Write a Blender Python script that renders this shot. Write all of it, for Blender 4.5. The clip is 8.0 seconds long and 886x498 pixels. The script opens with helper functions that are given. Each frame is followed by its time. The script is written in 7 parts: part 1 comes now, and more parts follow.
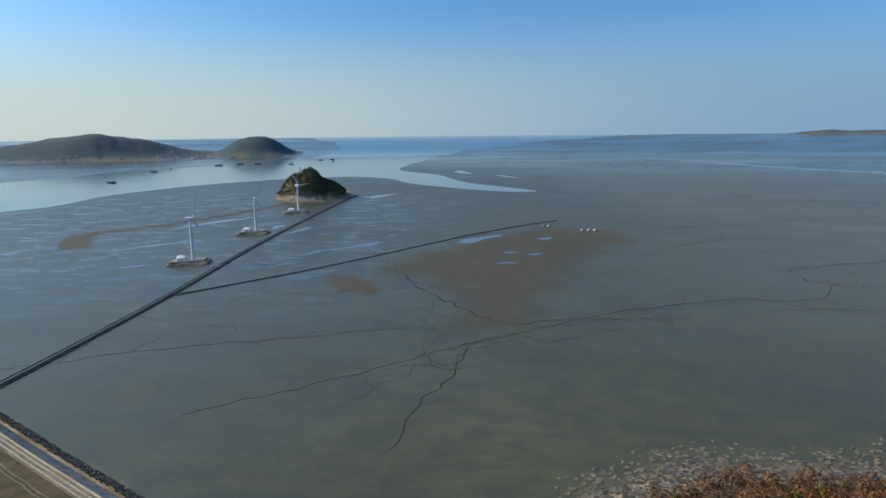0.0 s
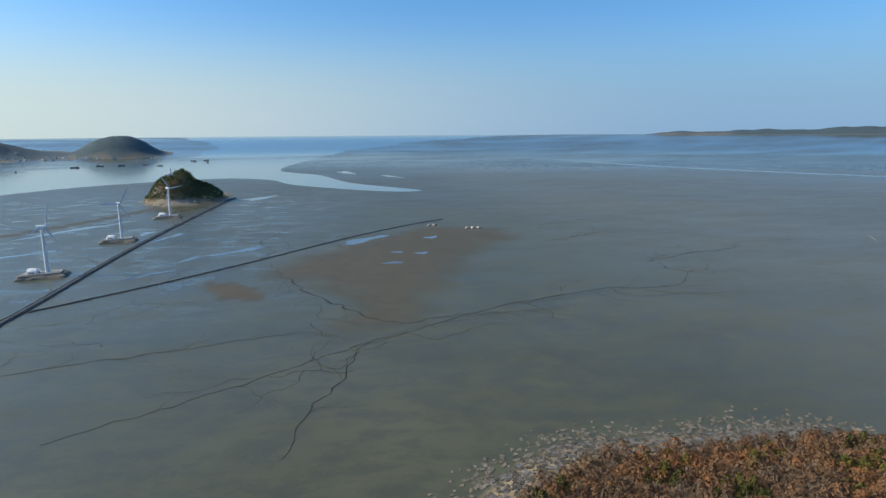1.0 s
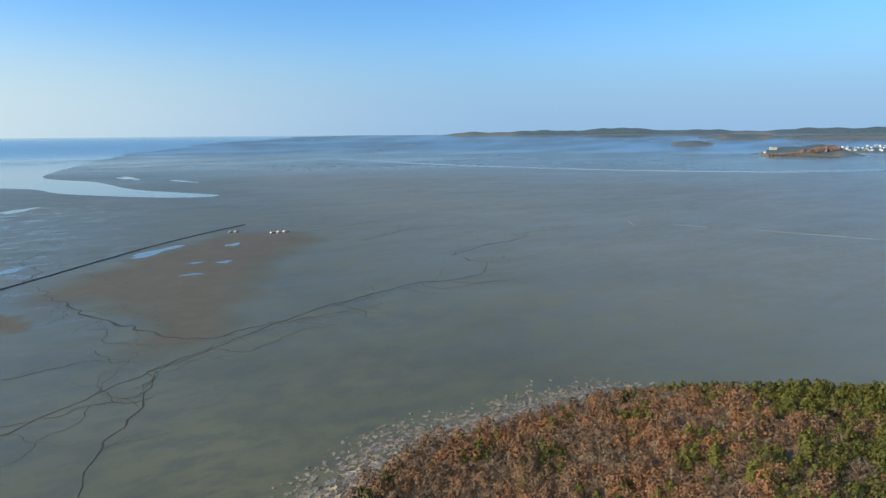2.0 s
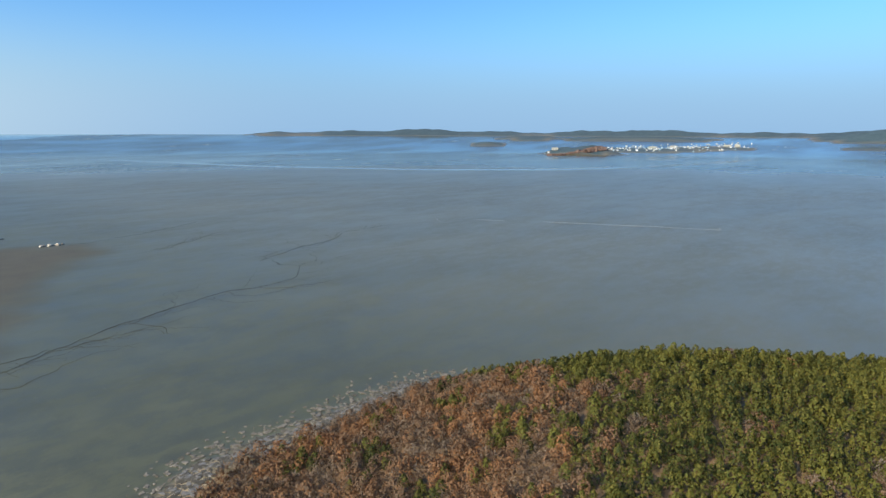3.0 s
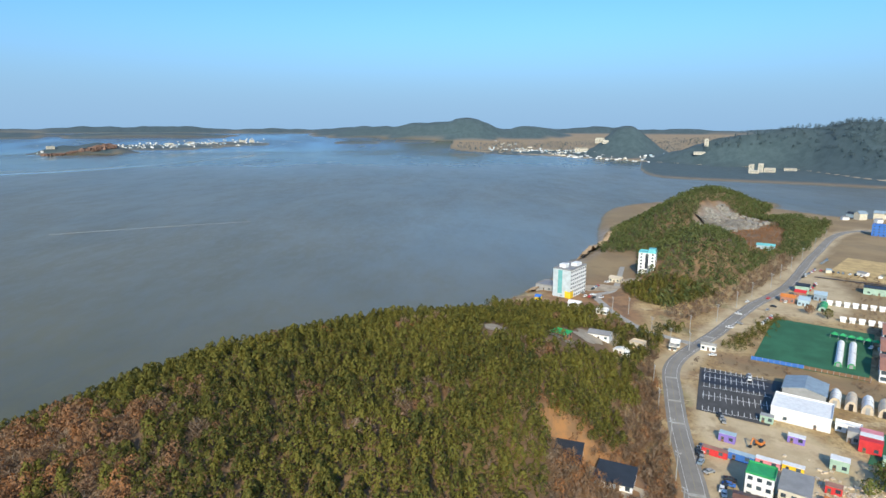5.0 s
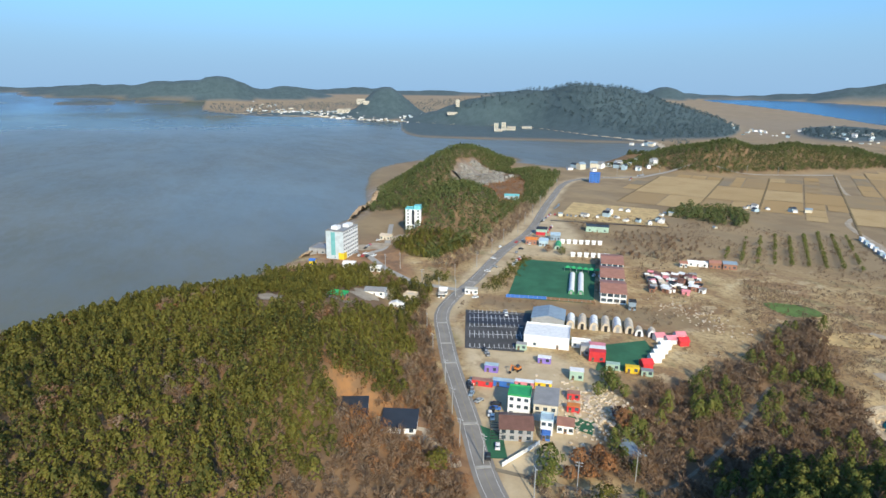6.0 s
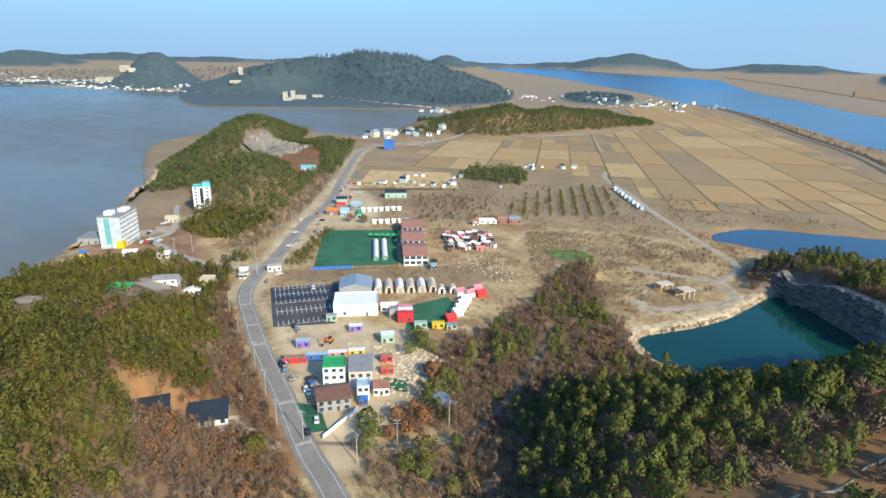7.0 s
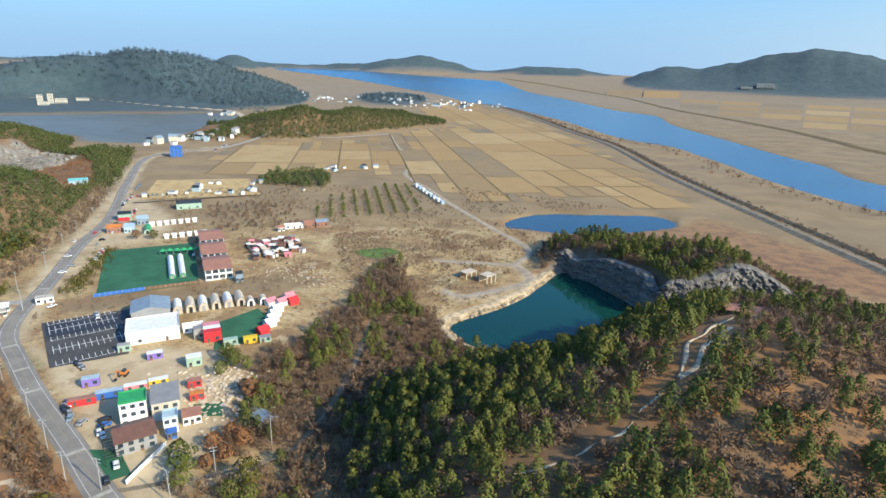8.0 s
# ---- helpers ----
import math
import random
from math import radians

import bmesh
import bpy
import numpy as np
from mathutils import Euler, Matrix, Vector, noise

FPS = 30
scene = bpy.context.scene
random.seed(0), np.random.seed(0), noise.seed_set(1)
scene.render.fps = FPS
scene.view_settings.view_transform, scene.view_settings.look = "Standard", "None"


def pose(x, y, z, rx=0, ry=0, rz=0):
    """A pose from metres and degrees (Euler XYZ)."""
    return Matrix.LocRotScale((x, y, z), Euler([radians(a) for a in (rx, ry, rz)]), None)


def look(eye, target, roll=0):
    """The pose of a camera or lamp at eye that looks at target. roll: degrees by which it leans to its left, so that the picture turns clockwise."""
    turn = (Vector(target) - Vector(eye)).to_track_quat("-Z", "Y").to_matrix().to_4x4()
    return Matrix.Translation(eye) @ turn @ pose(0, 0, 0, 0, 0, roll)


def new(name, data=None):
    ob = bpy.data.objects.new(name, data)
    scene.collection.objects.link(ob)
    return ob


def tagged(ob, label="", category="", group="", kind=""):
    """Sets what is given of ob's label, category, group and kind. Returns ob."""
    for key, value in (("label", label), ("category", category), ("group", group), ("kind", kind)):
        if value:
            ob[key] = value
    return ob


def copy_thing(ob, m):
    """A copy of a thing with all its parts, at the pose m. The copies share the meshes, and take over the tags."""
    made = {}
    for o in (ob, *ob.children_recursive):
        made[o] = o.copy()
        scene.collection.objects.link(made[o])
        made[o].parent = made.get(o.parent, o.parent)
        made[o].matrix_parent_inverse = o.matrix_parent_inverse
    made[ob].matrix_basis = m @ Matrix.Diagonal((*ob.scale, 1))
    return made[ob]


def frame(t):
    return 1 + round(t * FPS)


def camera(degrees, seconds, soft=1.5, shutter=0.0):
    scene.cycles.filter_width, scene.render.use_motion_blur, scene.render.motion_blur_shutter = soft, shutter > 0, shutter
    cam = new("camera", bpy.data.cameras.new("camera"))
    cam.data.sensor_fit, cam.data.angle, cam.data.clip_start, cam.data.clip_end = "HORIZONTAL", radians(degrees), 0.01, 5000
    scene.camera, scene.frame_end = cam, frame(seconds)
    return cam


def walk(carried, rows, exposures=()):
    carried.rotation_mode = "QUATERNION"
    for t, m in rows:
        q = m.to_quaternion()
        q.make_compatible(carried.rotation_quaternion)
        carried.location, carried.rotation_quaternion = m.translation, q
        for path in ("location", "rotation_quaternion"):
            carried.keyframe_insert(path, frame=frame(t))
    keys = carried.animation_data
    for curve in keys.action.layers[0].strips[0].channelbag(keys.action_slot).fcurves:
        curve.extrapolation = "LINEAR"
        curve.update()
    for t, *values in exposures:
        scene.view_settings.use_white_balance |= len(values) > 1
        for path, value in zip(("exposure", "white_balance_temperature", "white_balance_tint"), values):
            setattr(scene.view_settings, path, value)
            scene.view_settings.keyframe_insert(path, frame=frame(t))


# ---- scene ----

# ---------------------------------------------------------------- camera
cam = camera(73.9, 8.0)
PATH = [
    (0, 0.02, -0.04, 125.05, 0.00, -11.18, 0.56),
    (0.5, 0.02, -0.03, 125.05, -3.58, -11.17, 0.44),
    (1, 0.03, -0.03, 125.05, -11.13, -11.27, 0.37),
    (1.5, 0.04, -0.04, 125.07, -19.98, -11.32, 0.30),
    (1.7, 0.05, -0.03, 125.07, -24.06, -11.31, 0.35),
    (2.8, 0.07, -0.08, 125.06, -44.34, -11.31, -0.02),
    (3, 0.05, -0.07, 125.06, -48.17, -11.31, -0.17),
    (3.5, 0.04, -0.08, 125.06, -58.38, -11.29, -0.32),
    (4, -0.01, -0.11, 125.06, -68.83, -11.26, -0.36),
    (4.2, -0.07, -0.14, 125.06, -72.68, -11.23, -0.45),
    (5.3, -0.06, -0.16, 125.05, -99.11, -11.19, -0.37),
    (5.5, -0.07, -0.19, 125.00, -103.34, -11.24, -0.54),
    (5.7, -0.09, -0.22, 124.98, -108.16, -13.09, -0.53),
    (5.9, -0.08, -0.26, 124.97, -112.52, -14.01, -0.69),
    (6, -0.08, -0.25, 124.95, -114.49, -15.00, -0.65),
    (6.2, -0.11, -0.28, 124.96, -118.53, -15.37, -0.77),
    (6.5, -0.26, -0.46, 124.90, -124.78, -17.48, -0.77),
    (7, -0.35, -0.65, 124.87, -134.08, -17.65, -1.02),
    (7.5, -0.45, -0.66, 124.85, -143.35, -17.41, -1.26),
    (8, -0.64, -0.92, 124.92, -153.10, -17.15, -1.45),
]
EXPOSURES = [(0.0, -0.28), (0.5, -0.2), (1.0, -0.05), (1.5, 0.12), (3.0, 0.25), (5.5, 0.2), (6.5, 0.32), (7.0, 0.4), (8.0, 0.42)]
walk(cam, [(t, pose(x, y, z, 90 + pitch, roll, yaw)) for t, x, y, z, yaw, pitch, roll in PATH], EXPOSURES)

# ---------------------------------------------------------------- world and sun
SUN_AZ, SUN_EL = 280.0, 30.0
world = bpy.data.worlds.new("sky")
scene.world = world
world.use_nodes = True
wn = world.node_tree
sky = wn.nodes.new("ShaderNodeTexSky")
sky.sky_type = "NISHITA"
sky.sun_disc = False
sky.sun_elevation, sky.sun_rotation = radians(SUN_EL), radians(SUN_AZ)
sky.altitude, sky.air_density, sky.dust_density, sky.ozone_density = 50.0, 1.0, 1.7, 4.0
cast = wn.nodes.new("ShaderNodeMix")
cast.data_type, cast.blend_type = "RGBA", "MULTIPLY"
cast.inputs[0].default_value = 1.0
cast.inputs[7].default_value = (0.60, 0.97, 1.24, 1.0)
wn.links.new(sky.outputs[0], cast.inputs[6])
where = wn.nodes.new("ShaderNodeTexCoord")
split = wn.nodes.new("ShaderNodeSeparateXYZ")
wn.links.new(where.outputs["Generated"], split.inputs[0])
low = wn.nodes.new("ShaderNodeMapRange")
low.interpolation_type = "SMOOTHERSTEP"
low.inputs[1].default_value, low.inputs[2].default_value = 0.0, 0.22
low.inputs[3].default_value, low.inputs[4].default_value = 0.92, 0.0
wn.links.new(split.outputs[2], low.inputs[0])
hazy = wn.nodes.new("ShaderNodeMix")
hazy.data_type = "RGBA"
sunward = wn.nodes.new("ShaderNodeVectorMath")
sunward.operation = "DOT_PRODUCT"
sunward.inputs[1].default_value = (math.sin(radians(SUN_AZ)), math.cos(radians(SUN_AZ)), 0.0)
wn.links.new(where.outputs["Generated"], sunward.inputs[0])
side = wn.nodes.new("ShaderNodeMapRange")
side.interpolation_type = "SMOOTHSTEP"
side.inputs[1].default_value, side.inputs[2].default_value = -0.5, 0.92
wn.links.new(sunward.outputs["Value"], side.inputs[0])
veil = wn.nodes.new("ShaderNodeMix")
veil.data_type = "RGBA"
veil.inputs[6].default_value, veil.inputs[7].default_value = (1.85, 3.05, 4.55, 1.0), (4.8, 5.5, 5.3, 1.0)
wn.links.new(side.outputs[0], veil.inputs[0])
wn.links.new(veil.outputs[2], hazy.inputs[7])
wn.links.new(low.outputs[0], hazy.inputs[0])
wn.links.new(cast.outputs[2], hazy.inputs[6])
wn.links.new(hazy.outputs[2], wn.nodes["Background"].inputs[0])
wn.nodes["Background"].inputs[1].default_value = 0.15
sun_data = bpy.data.lights.new("sun", "SUN")
sun_data.energy, sun_data.angle, sun_data.color = 4.4, radians(0.6), (1.0, 0.87, 0.65)
sun = new("sun", sun_data)
az, el = radians(SUN_AZ), radians(SUN_EL)
sun.matrix_world = look((0, 0, 300), (-math.sin(az) * math.cos(el), -math.cos(az) * math.cos(el), 300 - math.sin(el)))


# ---------------------------------------------------------------- materials
class Nodes:
    """Short hand for building one node material."""

    def __init__(self, name, rough=0.9, metal=0.0, spec=0.3):
        self.m = bpy.data.materials.new(name)
        self.m.use_nodes = True
        self.t = self.m.node_tree
        self.b = self.t.nodes["Principled BSDF"]
        self.b.inputs["Roughness"].default_value = rough
        self.b.inputs["Metallic"].default_value = metal
        self.b.inputs["Specular IOR Level"].default_value = spec
        self.pos = None

    def put(self, socket, value):
        if isinstance(value, (int, float)):
            socket.default_value = value
        elif isinstance(value, tuple):
            socket.default_value = (*value, 1.0)[: len(socket.default_value)]
        else:
            self.t.links.new(value, socket)

    def place(self):
        if self.pos is None:
            self.pos = self.t.nodes.new("ShaderNodeNewGeometry").outputs["Position"]
        return self.pos

    def noise(self, scale, detail=4.0, rough=0.6, stretch=None):
        n = self.t.nodes.new("ShaderNodeTexNoise")
        n.inputs["Scale"].default_value = scale
        n.inputs["Detail"].default_value = detail
        n.inputs["Roughness"].default_value = rough
        p = self.place()
        if stretch:
            mp = self.t.nodes.new("ShaderNodeMapping")
            mp.inputs["Scale"].default_value = stretch[:3]
            mp.inputs["Rotation"].default_value = (0, 0, radians(stretch[3]) if len(stretch) > 3 else 0)
            self.t.links.new(p, mp.inputs["Vector"])
            p = mp.outputs[0]
        self.t.links.new(p, n.inputs["Vector"])
        return n.outputs["Fac"]

    def ramp(self, fac, lo, hi):
        n = self.t.nodes.new("ShaderNodeMapRange")
        n.interpolation_type = "SMOOTHSTEP"
        self.put(n.inputs[0], fac)
        n.inputs[1].default_value, n.inputs[2].default_value = lo, hi
        return n.outputs[0]

    def mix(self, fac, a, b):
        n = self.t.nodes.new("ShaderNodeMix")
        n.data_type = "RGBA"
        self.put(n.inputs[0], fac)
        self.put(n.inputs[6], a)
        self.put(n.inputs[7], b)
        return n.outputs[2]

    def math(self, op, a, b=0.0):
        n = self.t.nodes.new("ShaderNodeMath")
        n.operation = op
        self.put(n.inputs[0], a)
        self.put(n.inputs[1], b)
        return n.outputs[0]

    def attr(self, name):
        n = self.t.nodes.new("ShaderNodeAttribute")
        n.attribute_name = name
        return n.outputs["Fac"]

    def rand(self):
        return self.t.nodes.new("ShaderNodeObjectInfo").outputs["Random"]

    def island(self):
        return self.t.nodes.new("ShaderNodeNewGeometry").outputs["Random Per Island"]

    def bump(self, height, strength=0.4, distance=0.3):
        n = self.t.nodes.new("ShaderNodeBump")
        n.inputs["Strength"].default_value = strength
        n.inputs["Distance"].default_value = distance
        self.t.links.new(height, n.inputs["Height"])
        self.t.links.new(n.outputs[0], self.b.inputs["Normal"])

    def done(self, colour, rough=None):
        self.put(self.b.inputs["Base Color"], colour)
        if rough is not None:
            self.put(self.b.inputs["Roughness"], rough)
        return self.m


def plain(name, colour, rough=0.7, metal=0.0, vary=0.18, scale=0.6, bump=0.0):
    """A painted or built surface: base colour with stains and grain."""
    n = Nodes(name, rough, metal)
    dark = tuple(c * (1 - vary) for c in colour)
    light = tuple(min(1.0, c * (1 + vary * 0.6)) for c in colour)
    c = n.mix(n.ramp(n.noise(scale), 0.3, 0.7), dark, light)
    fine = n.noise(scale * 14)
    c = n.mix(n.math("MULTIPLY", n.ramp(fine, 0.5, 0.75), 0.25), c, tuple(x * 0.6 for x in colour))
    if bump:
        n.bump(fine, 0.5, bump)
    return n.done(c)


def foliage(name, a, b, c):
    n = Nodes(name, 0.75, spec=0.2)
    col = n.mix(n.attr("tint"), a, b)
    col = n.mix(n.math("MULTIPLY", n.ramp(n.island(), 0.35, 1.0), 0.6), col, c)
    return n.done(col)


def ground_material():
    n = Nodes("ground", 0.9, spec=0.62)
    big, mid, fine = n.noise(0.006, 6), n.noise(0.05, 6, 0.65), n.noise(0.9, 5, 0.7)
    # tidal mud: grey brown, wetter in sheets
    mud = n.mix(n.ramp(big, 0.35, 0.65), (0.098, 0.090, 0.034), (0.124, 0.113, 0.048))
    streak = n.noise(0.010, 7, 0.62, (1.0, 2.4, 1.0, 20))
    wet = n.ramp(n.math("ADD", streak, n.math("MULTIPLY", n.attr("wet"), 0.30)), 0.40, 0.95)
    mud = n.mix(n.math("MULTIPLY", wet, 0.3), mud, (0.078, 0.077, 0.042))
    rill = n.noise(0.018, 9, 0.72)
    mud = n.mix(n.math("MULTIPLY", n.ramp(rill, 0.50, 0.60), 0.35), mud, (0.058, 0.051, 0.022))
    mud = n.mix(n.math("MULTIPLY", n.ramp(mid, 0.55, 0.75), 0.3), mud, (0.070, 0.060, 0.032))
    ripple = n.noise(0.045, 10, 0.78, (1.0, 2.2, 1.0, 24))
    mud = n.mix(n.math("MULTIPLY", n.ramp(ripple, 0.47, 0.56), 0.5), mud, (0.060, 0.056, 0.026))
    mud = n.mix(n.math("MULTIPLY", n.ramp(n.noise(0.30, 6, 0.8), 0.56, 0.70), 0.35), mud, (0.185, 0.165, 0.085))
    # mud mixed paler and warmer towards +x
    mud = n.mix(n.math("MULTIPLY", n.attr("pale_mud"), 0.75), mud, n.mix(n.ramp(n.noise(0.004, 6, 0.6, (1.0, 2.0, 1.0, -30)), 0.35, 0.65), (0.138, 0.121, 0.060), (0.176, 0.153, 0.082)))
    sand = n.mix(n.ramp(mid, 0.3, 0.7), (0.074, 0.057, 0.030), (0.102, 0.079, 0.043))
    mud = n.mix(n.attr("sand"), mud, sand)
    # dry land
    soil = n.mix(n.ramp(mid, 0.35, 0.65), (0.320, 0.200, 0.080), (0.520, 0.378, 0.180))
    soil = n.mix(n.math("MULTIPLY", n.ramp(n.noise(0.035, 6, 0.6), 0.50, 0.58), 0.6), soil, (0.235, 0.125, 0.055))
    soil = n.mix(n.math("MULTIPLY", n.ramp(n.noise(0.028, 5, 0.6, (1.0, 1.7, 1.0, 60)), 0.56, 0.64), 0.55), soil, (0.205, 0.200, 0.085))
    soil = n.mix(n.math("MULTIPLY", n.ramp(n.noise(0.05, 6, 0.65, (1.6, 1.0, 1.0, 15)), 0.57, 0.63), 0.7), soil, (0.56, 0.44, 0.25))
    soil = n.mix(n.math("MULTIPLY", n.ramp(n.noise(0.35, 6, 0.75), 0.47, 0.62), 0.6), soil, (0.14, 0.085, 0.045))
    soil = n.mix(n.math("MULTIPLY", n.ramp(fine, 0.45, 0.75), 0.4), soil, (0.17, 0.115, 0.06))
    wood = n.mix(n.ramp(mid, 0.35, 0.65), (0.145, 0.090, 0.045), (0.25, 0.150, 0.072))
    wood = n.mix(n.attr("rust"), wood, n.mix(n.ramp(n.noise(0.12, 6, 0.7), 0.4, 0.62), (0.335, 0.165, 0.060), (0.215, 0.125, 0.060)))
    field = n.mix(n.ramp(n.noise(0.02, 6), 0.35, 0.65), (0.315, 0.218, 0.106), (0.225, 0.152, 0.073))
    # haze put into the colour: fields turn greyer with distance
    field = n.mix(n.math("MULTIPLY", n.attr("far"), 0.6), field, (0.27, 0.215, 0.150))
    field = n.mix(n.math("MULTIPLY", n.ramp(n.noise(0.004, 5, 0.6, (1.0, 5.0, 1.0, 25)), 0.45, 0.6), 0.45), field, (0.24, 0.18, 0.10))
    field = n.mix(n.math("MULTIPLY", n.ramp(fine, 0.45, 0.8), 0.4), field, (0.20, 0.14, 0.07))
    gravel = n.mix(n.ramp(mid, 0.3, 0.7), (0.45, 0.340, 0.195), (0.61, 0.485, 0.300))
    gravel = n.mix(n.math("MULTIPLY", n.ramp(n.noise(0.07, 6, 0.65), 0.52, 0.62), 0.6), gravel, (0.31, 0.215, 0.115))
    gravel = n.mix(n.math("MULTIPLY", n.ramp(fine, 0.5, 0.75), 0.35), gravel, (0.30, 0.25, 0.19))
    # haze again, painted into distant soil as blue-grey
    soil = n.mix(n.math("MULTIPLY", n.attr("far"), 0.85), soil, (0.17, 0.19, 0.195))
    soil = n.mix(n.attr("rust"), soil, n.mix(n.ramp(n.noise(0.10, 6, 0.7), 0.4, 0.62), (0.31, 0.170, 0.075), (0.185, 0.100, 0.050)))
    land = n.mix(n.attr("field"), soil, field)
    # distant wooded ground takes its haze from this blue-grey mix
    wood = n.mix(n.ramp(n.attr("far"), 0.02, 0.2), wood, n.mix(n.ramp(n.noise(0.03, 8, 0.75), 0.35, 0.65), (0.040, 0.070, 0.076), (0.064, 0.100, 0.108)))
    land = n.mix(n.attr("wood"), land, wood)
    land = n.mix(n.attr("gravel"), land, gravel)
    stone = n.mix(n.ramp(n.noise(0.12, 6, 0.7), 0.35, 0.65), (0.20, 0.165, 0.125), (0.30, 0.26, 0.215))
    land = n.mix(n.attr("rock"), land, stone)
    l = n.attr("land")
    col = n.mix(l, mud, land)
    r = n.mix(wet, (0.47, 0.47, 0.47), (0.36, 0.36, 0.36))
    r = n.mix(n.math("MULTIPLY", n.ramp(ripple, 0.46, 0.58), 0.5), r, (0.34, 0.34, 0.34))
    pool = n.math("MULTIPLY", n.ramp(n.noise(0.022, 10, 0.76, (1.0, 2.0, 1.0, 20)), 0.50, 0.60), n.attr("pool"))
    r = n.mix(pool, r, (0.22, 0.22, 0.22))
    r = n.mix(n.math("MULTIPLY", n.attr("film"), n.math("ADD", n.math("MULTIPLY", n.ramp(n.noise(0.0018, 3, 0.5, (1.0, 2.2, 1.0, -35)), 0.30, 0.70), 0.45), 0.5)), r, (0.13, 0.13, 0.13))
    r = n.mix(n.attr("sand"), r, (0.8, 0.8, 0.8))
    r = n.mix(l, r, (0.95, 0.95, 0.95))
    n.bump(n.math("MULTIPLY", n.math("ADD", n.noise(0.25, 6, 0.7), n.math("MULTIPLY", fine, 0.4)), n.math("ADD", n.math("MULTIPLY", l, 0.7), 0.3)), 0.35, 0.25)
    return n.done(col, r)


def water(name, colour, rough=0.12, scale=0.25, bump=0.05):
    n = Nodes(name, rough, spec=0.5)
    n.b.inputs["IOR"].default_value = 1.33
    c = n.mix(n.ramp(n.noise(0.01, 5), 0.3, 0.7), colour, tuple(x * 0.8 for x in colour))
    n.bump(n.noise(scale, 4), 0.3, bump)
    return n.done(c)


M_GROUND = ground_material()
M_SEA = water("sea_water", (0.15, 0.215, 0.225), 0.12, 0.12, 0.05)
M_RIVER = water("river_water", (0.045, 0.135, 0.24), 0.22, 0.25, 0.12)
M_LAKE = water("quarry_water", (0.006, 0.058, 0.048), 0.08)
M_PINE = foliage("pine_needles", (0.022, 0.032, 0.007), (0.112, 0.106, 0.017), (0.170, 0.136, 0.028))
M_PINE_DARK = foliage("dark_pine_needles", (0.040, 0.066, 0.014), (0.125, 0.138, 0.028), (0.18, 0.15, 0.042))
M_HILL_PINE = foliage("hill_pine_needles", (0.040, 0.064, 0.019), (0.098, 0.116, 0.033), (0.140, 0.125, 0.044))
# blue-grey haze of the distance is put into these leaf colours
M_HAZED_WOOD = foliage("distant_woodland", (0.055, 0.090, 0.105), (0.068, 0.104, 0.116), (0.078, 0.108, 0.118))
M_OAK = foliage("autumn_leaves", (0.125, 0.082, 0.050), (0.27, 0.115, 0.042), (0.16, 0.105, 0.065))
M_BARE = foliage("bare_twigs", (0.125, 0.088, 0.058), (0.20, 0.118, 0.066), (0.21, 0.165, 0.12))
M_BARK = plain("bark", (0.09, 0.06, 0.04), 0.95, scale=3.0)
M_ASPHALT = plain("asphalt", (0.26, 0.238, 0.205), 0.9, vary=0.15, scale=0.12)
M_WHITE = plain("white_paint", (0.78, 0.78, 0.76), 0.6, vary=0.1)
M_ROCK = plain("rock", (0.23, 0.19, 0.14), 0.95, vary=0.4, scale=0.15, bump=0.3)
M_TURF = plain("artificial_turf", (0.038, 0.140, 0.072), 0.9, vary=0.2, scale=0.08)
M_CONCRETE = plain("concrete", (0.36, 0.34, 0.30), 0.9, vary=0.2)


# ---------------------------------------------------------------- mesh helpers
def part(name, bm, material, parent=None, label=""):
    """Link a bmesh as one mesh object, under a thing or a part."""
    data = bpy.data.meshes.new(name)
    bm.to_mesh(data)
    bm.free()
    for m in material if isinstance(material, (list, tuple)) else [material]:
        data.materials.append(m)
    ob = new(name, data)
    ob.parent = parent
    return tagged(ob, label)


def thing(name, x, y, z, turn, label, category, group="", kind=""):
    ob = new(name)
    ob.matrix_world = pose(x, y, z, 0, 0, turn)
    return tagged(ob, label, category, group, kind)


def box(bm, x0, y0, z0, x1, y1, z1, bevel=0.0, mat=0):
    m = Matrix.Translation(((x0 + x1) / 2, (y0 + y1) / 2, (z0 + z1) / 2)) @ Matrix.Diagonal((x1 - x0, y1 - y0, z1 - z0, 1))
    r = bmesh.ops.create_cube(bm, size=1.0, matrix=m)
    fs = {f for v in r["verts"] for f in v.link_faces}
    for f in fs:
        f.material_index = mat
    if bevel:
        es = list({e for v in r["verts"] for e in v.link_edges})
        bmesh.ops.bevel(bm, geom=es, offset=bevel, segments=1, affect="EDGES")
    return bm


def tube(bm, p, q, r0, r1, n=8, mat=0):
    p, q = Vector(p), Vector(q)
    d = q - p
    m = Matrix.Translation((p + q) / 2) @ d.to_track_quat("Z", "Y").to_matrix().to_4x4()
    r = bmesh.ops.create_cone(bm, cap_ends=True, segments=n, radius1=r0, radius2=r1, depth=d.length, matrix=m)
    for f in {f for v in r["verts"] for f in v.link_faces}:
        f.material_index = mat
    return bm


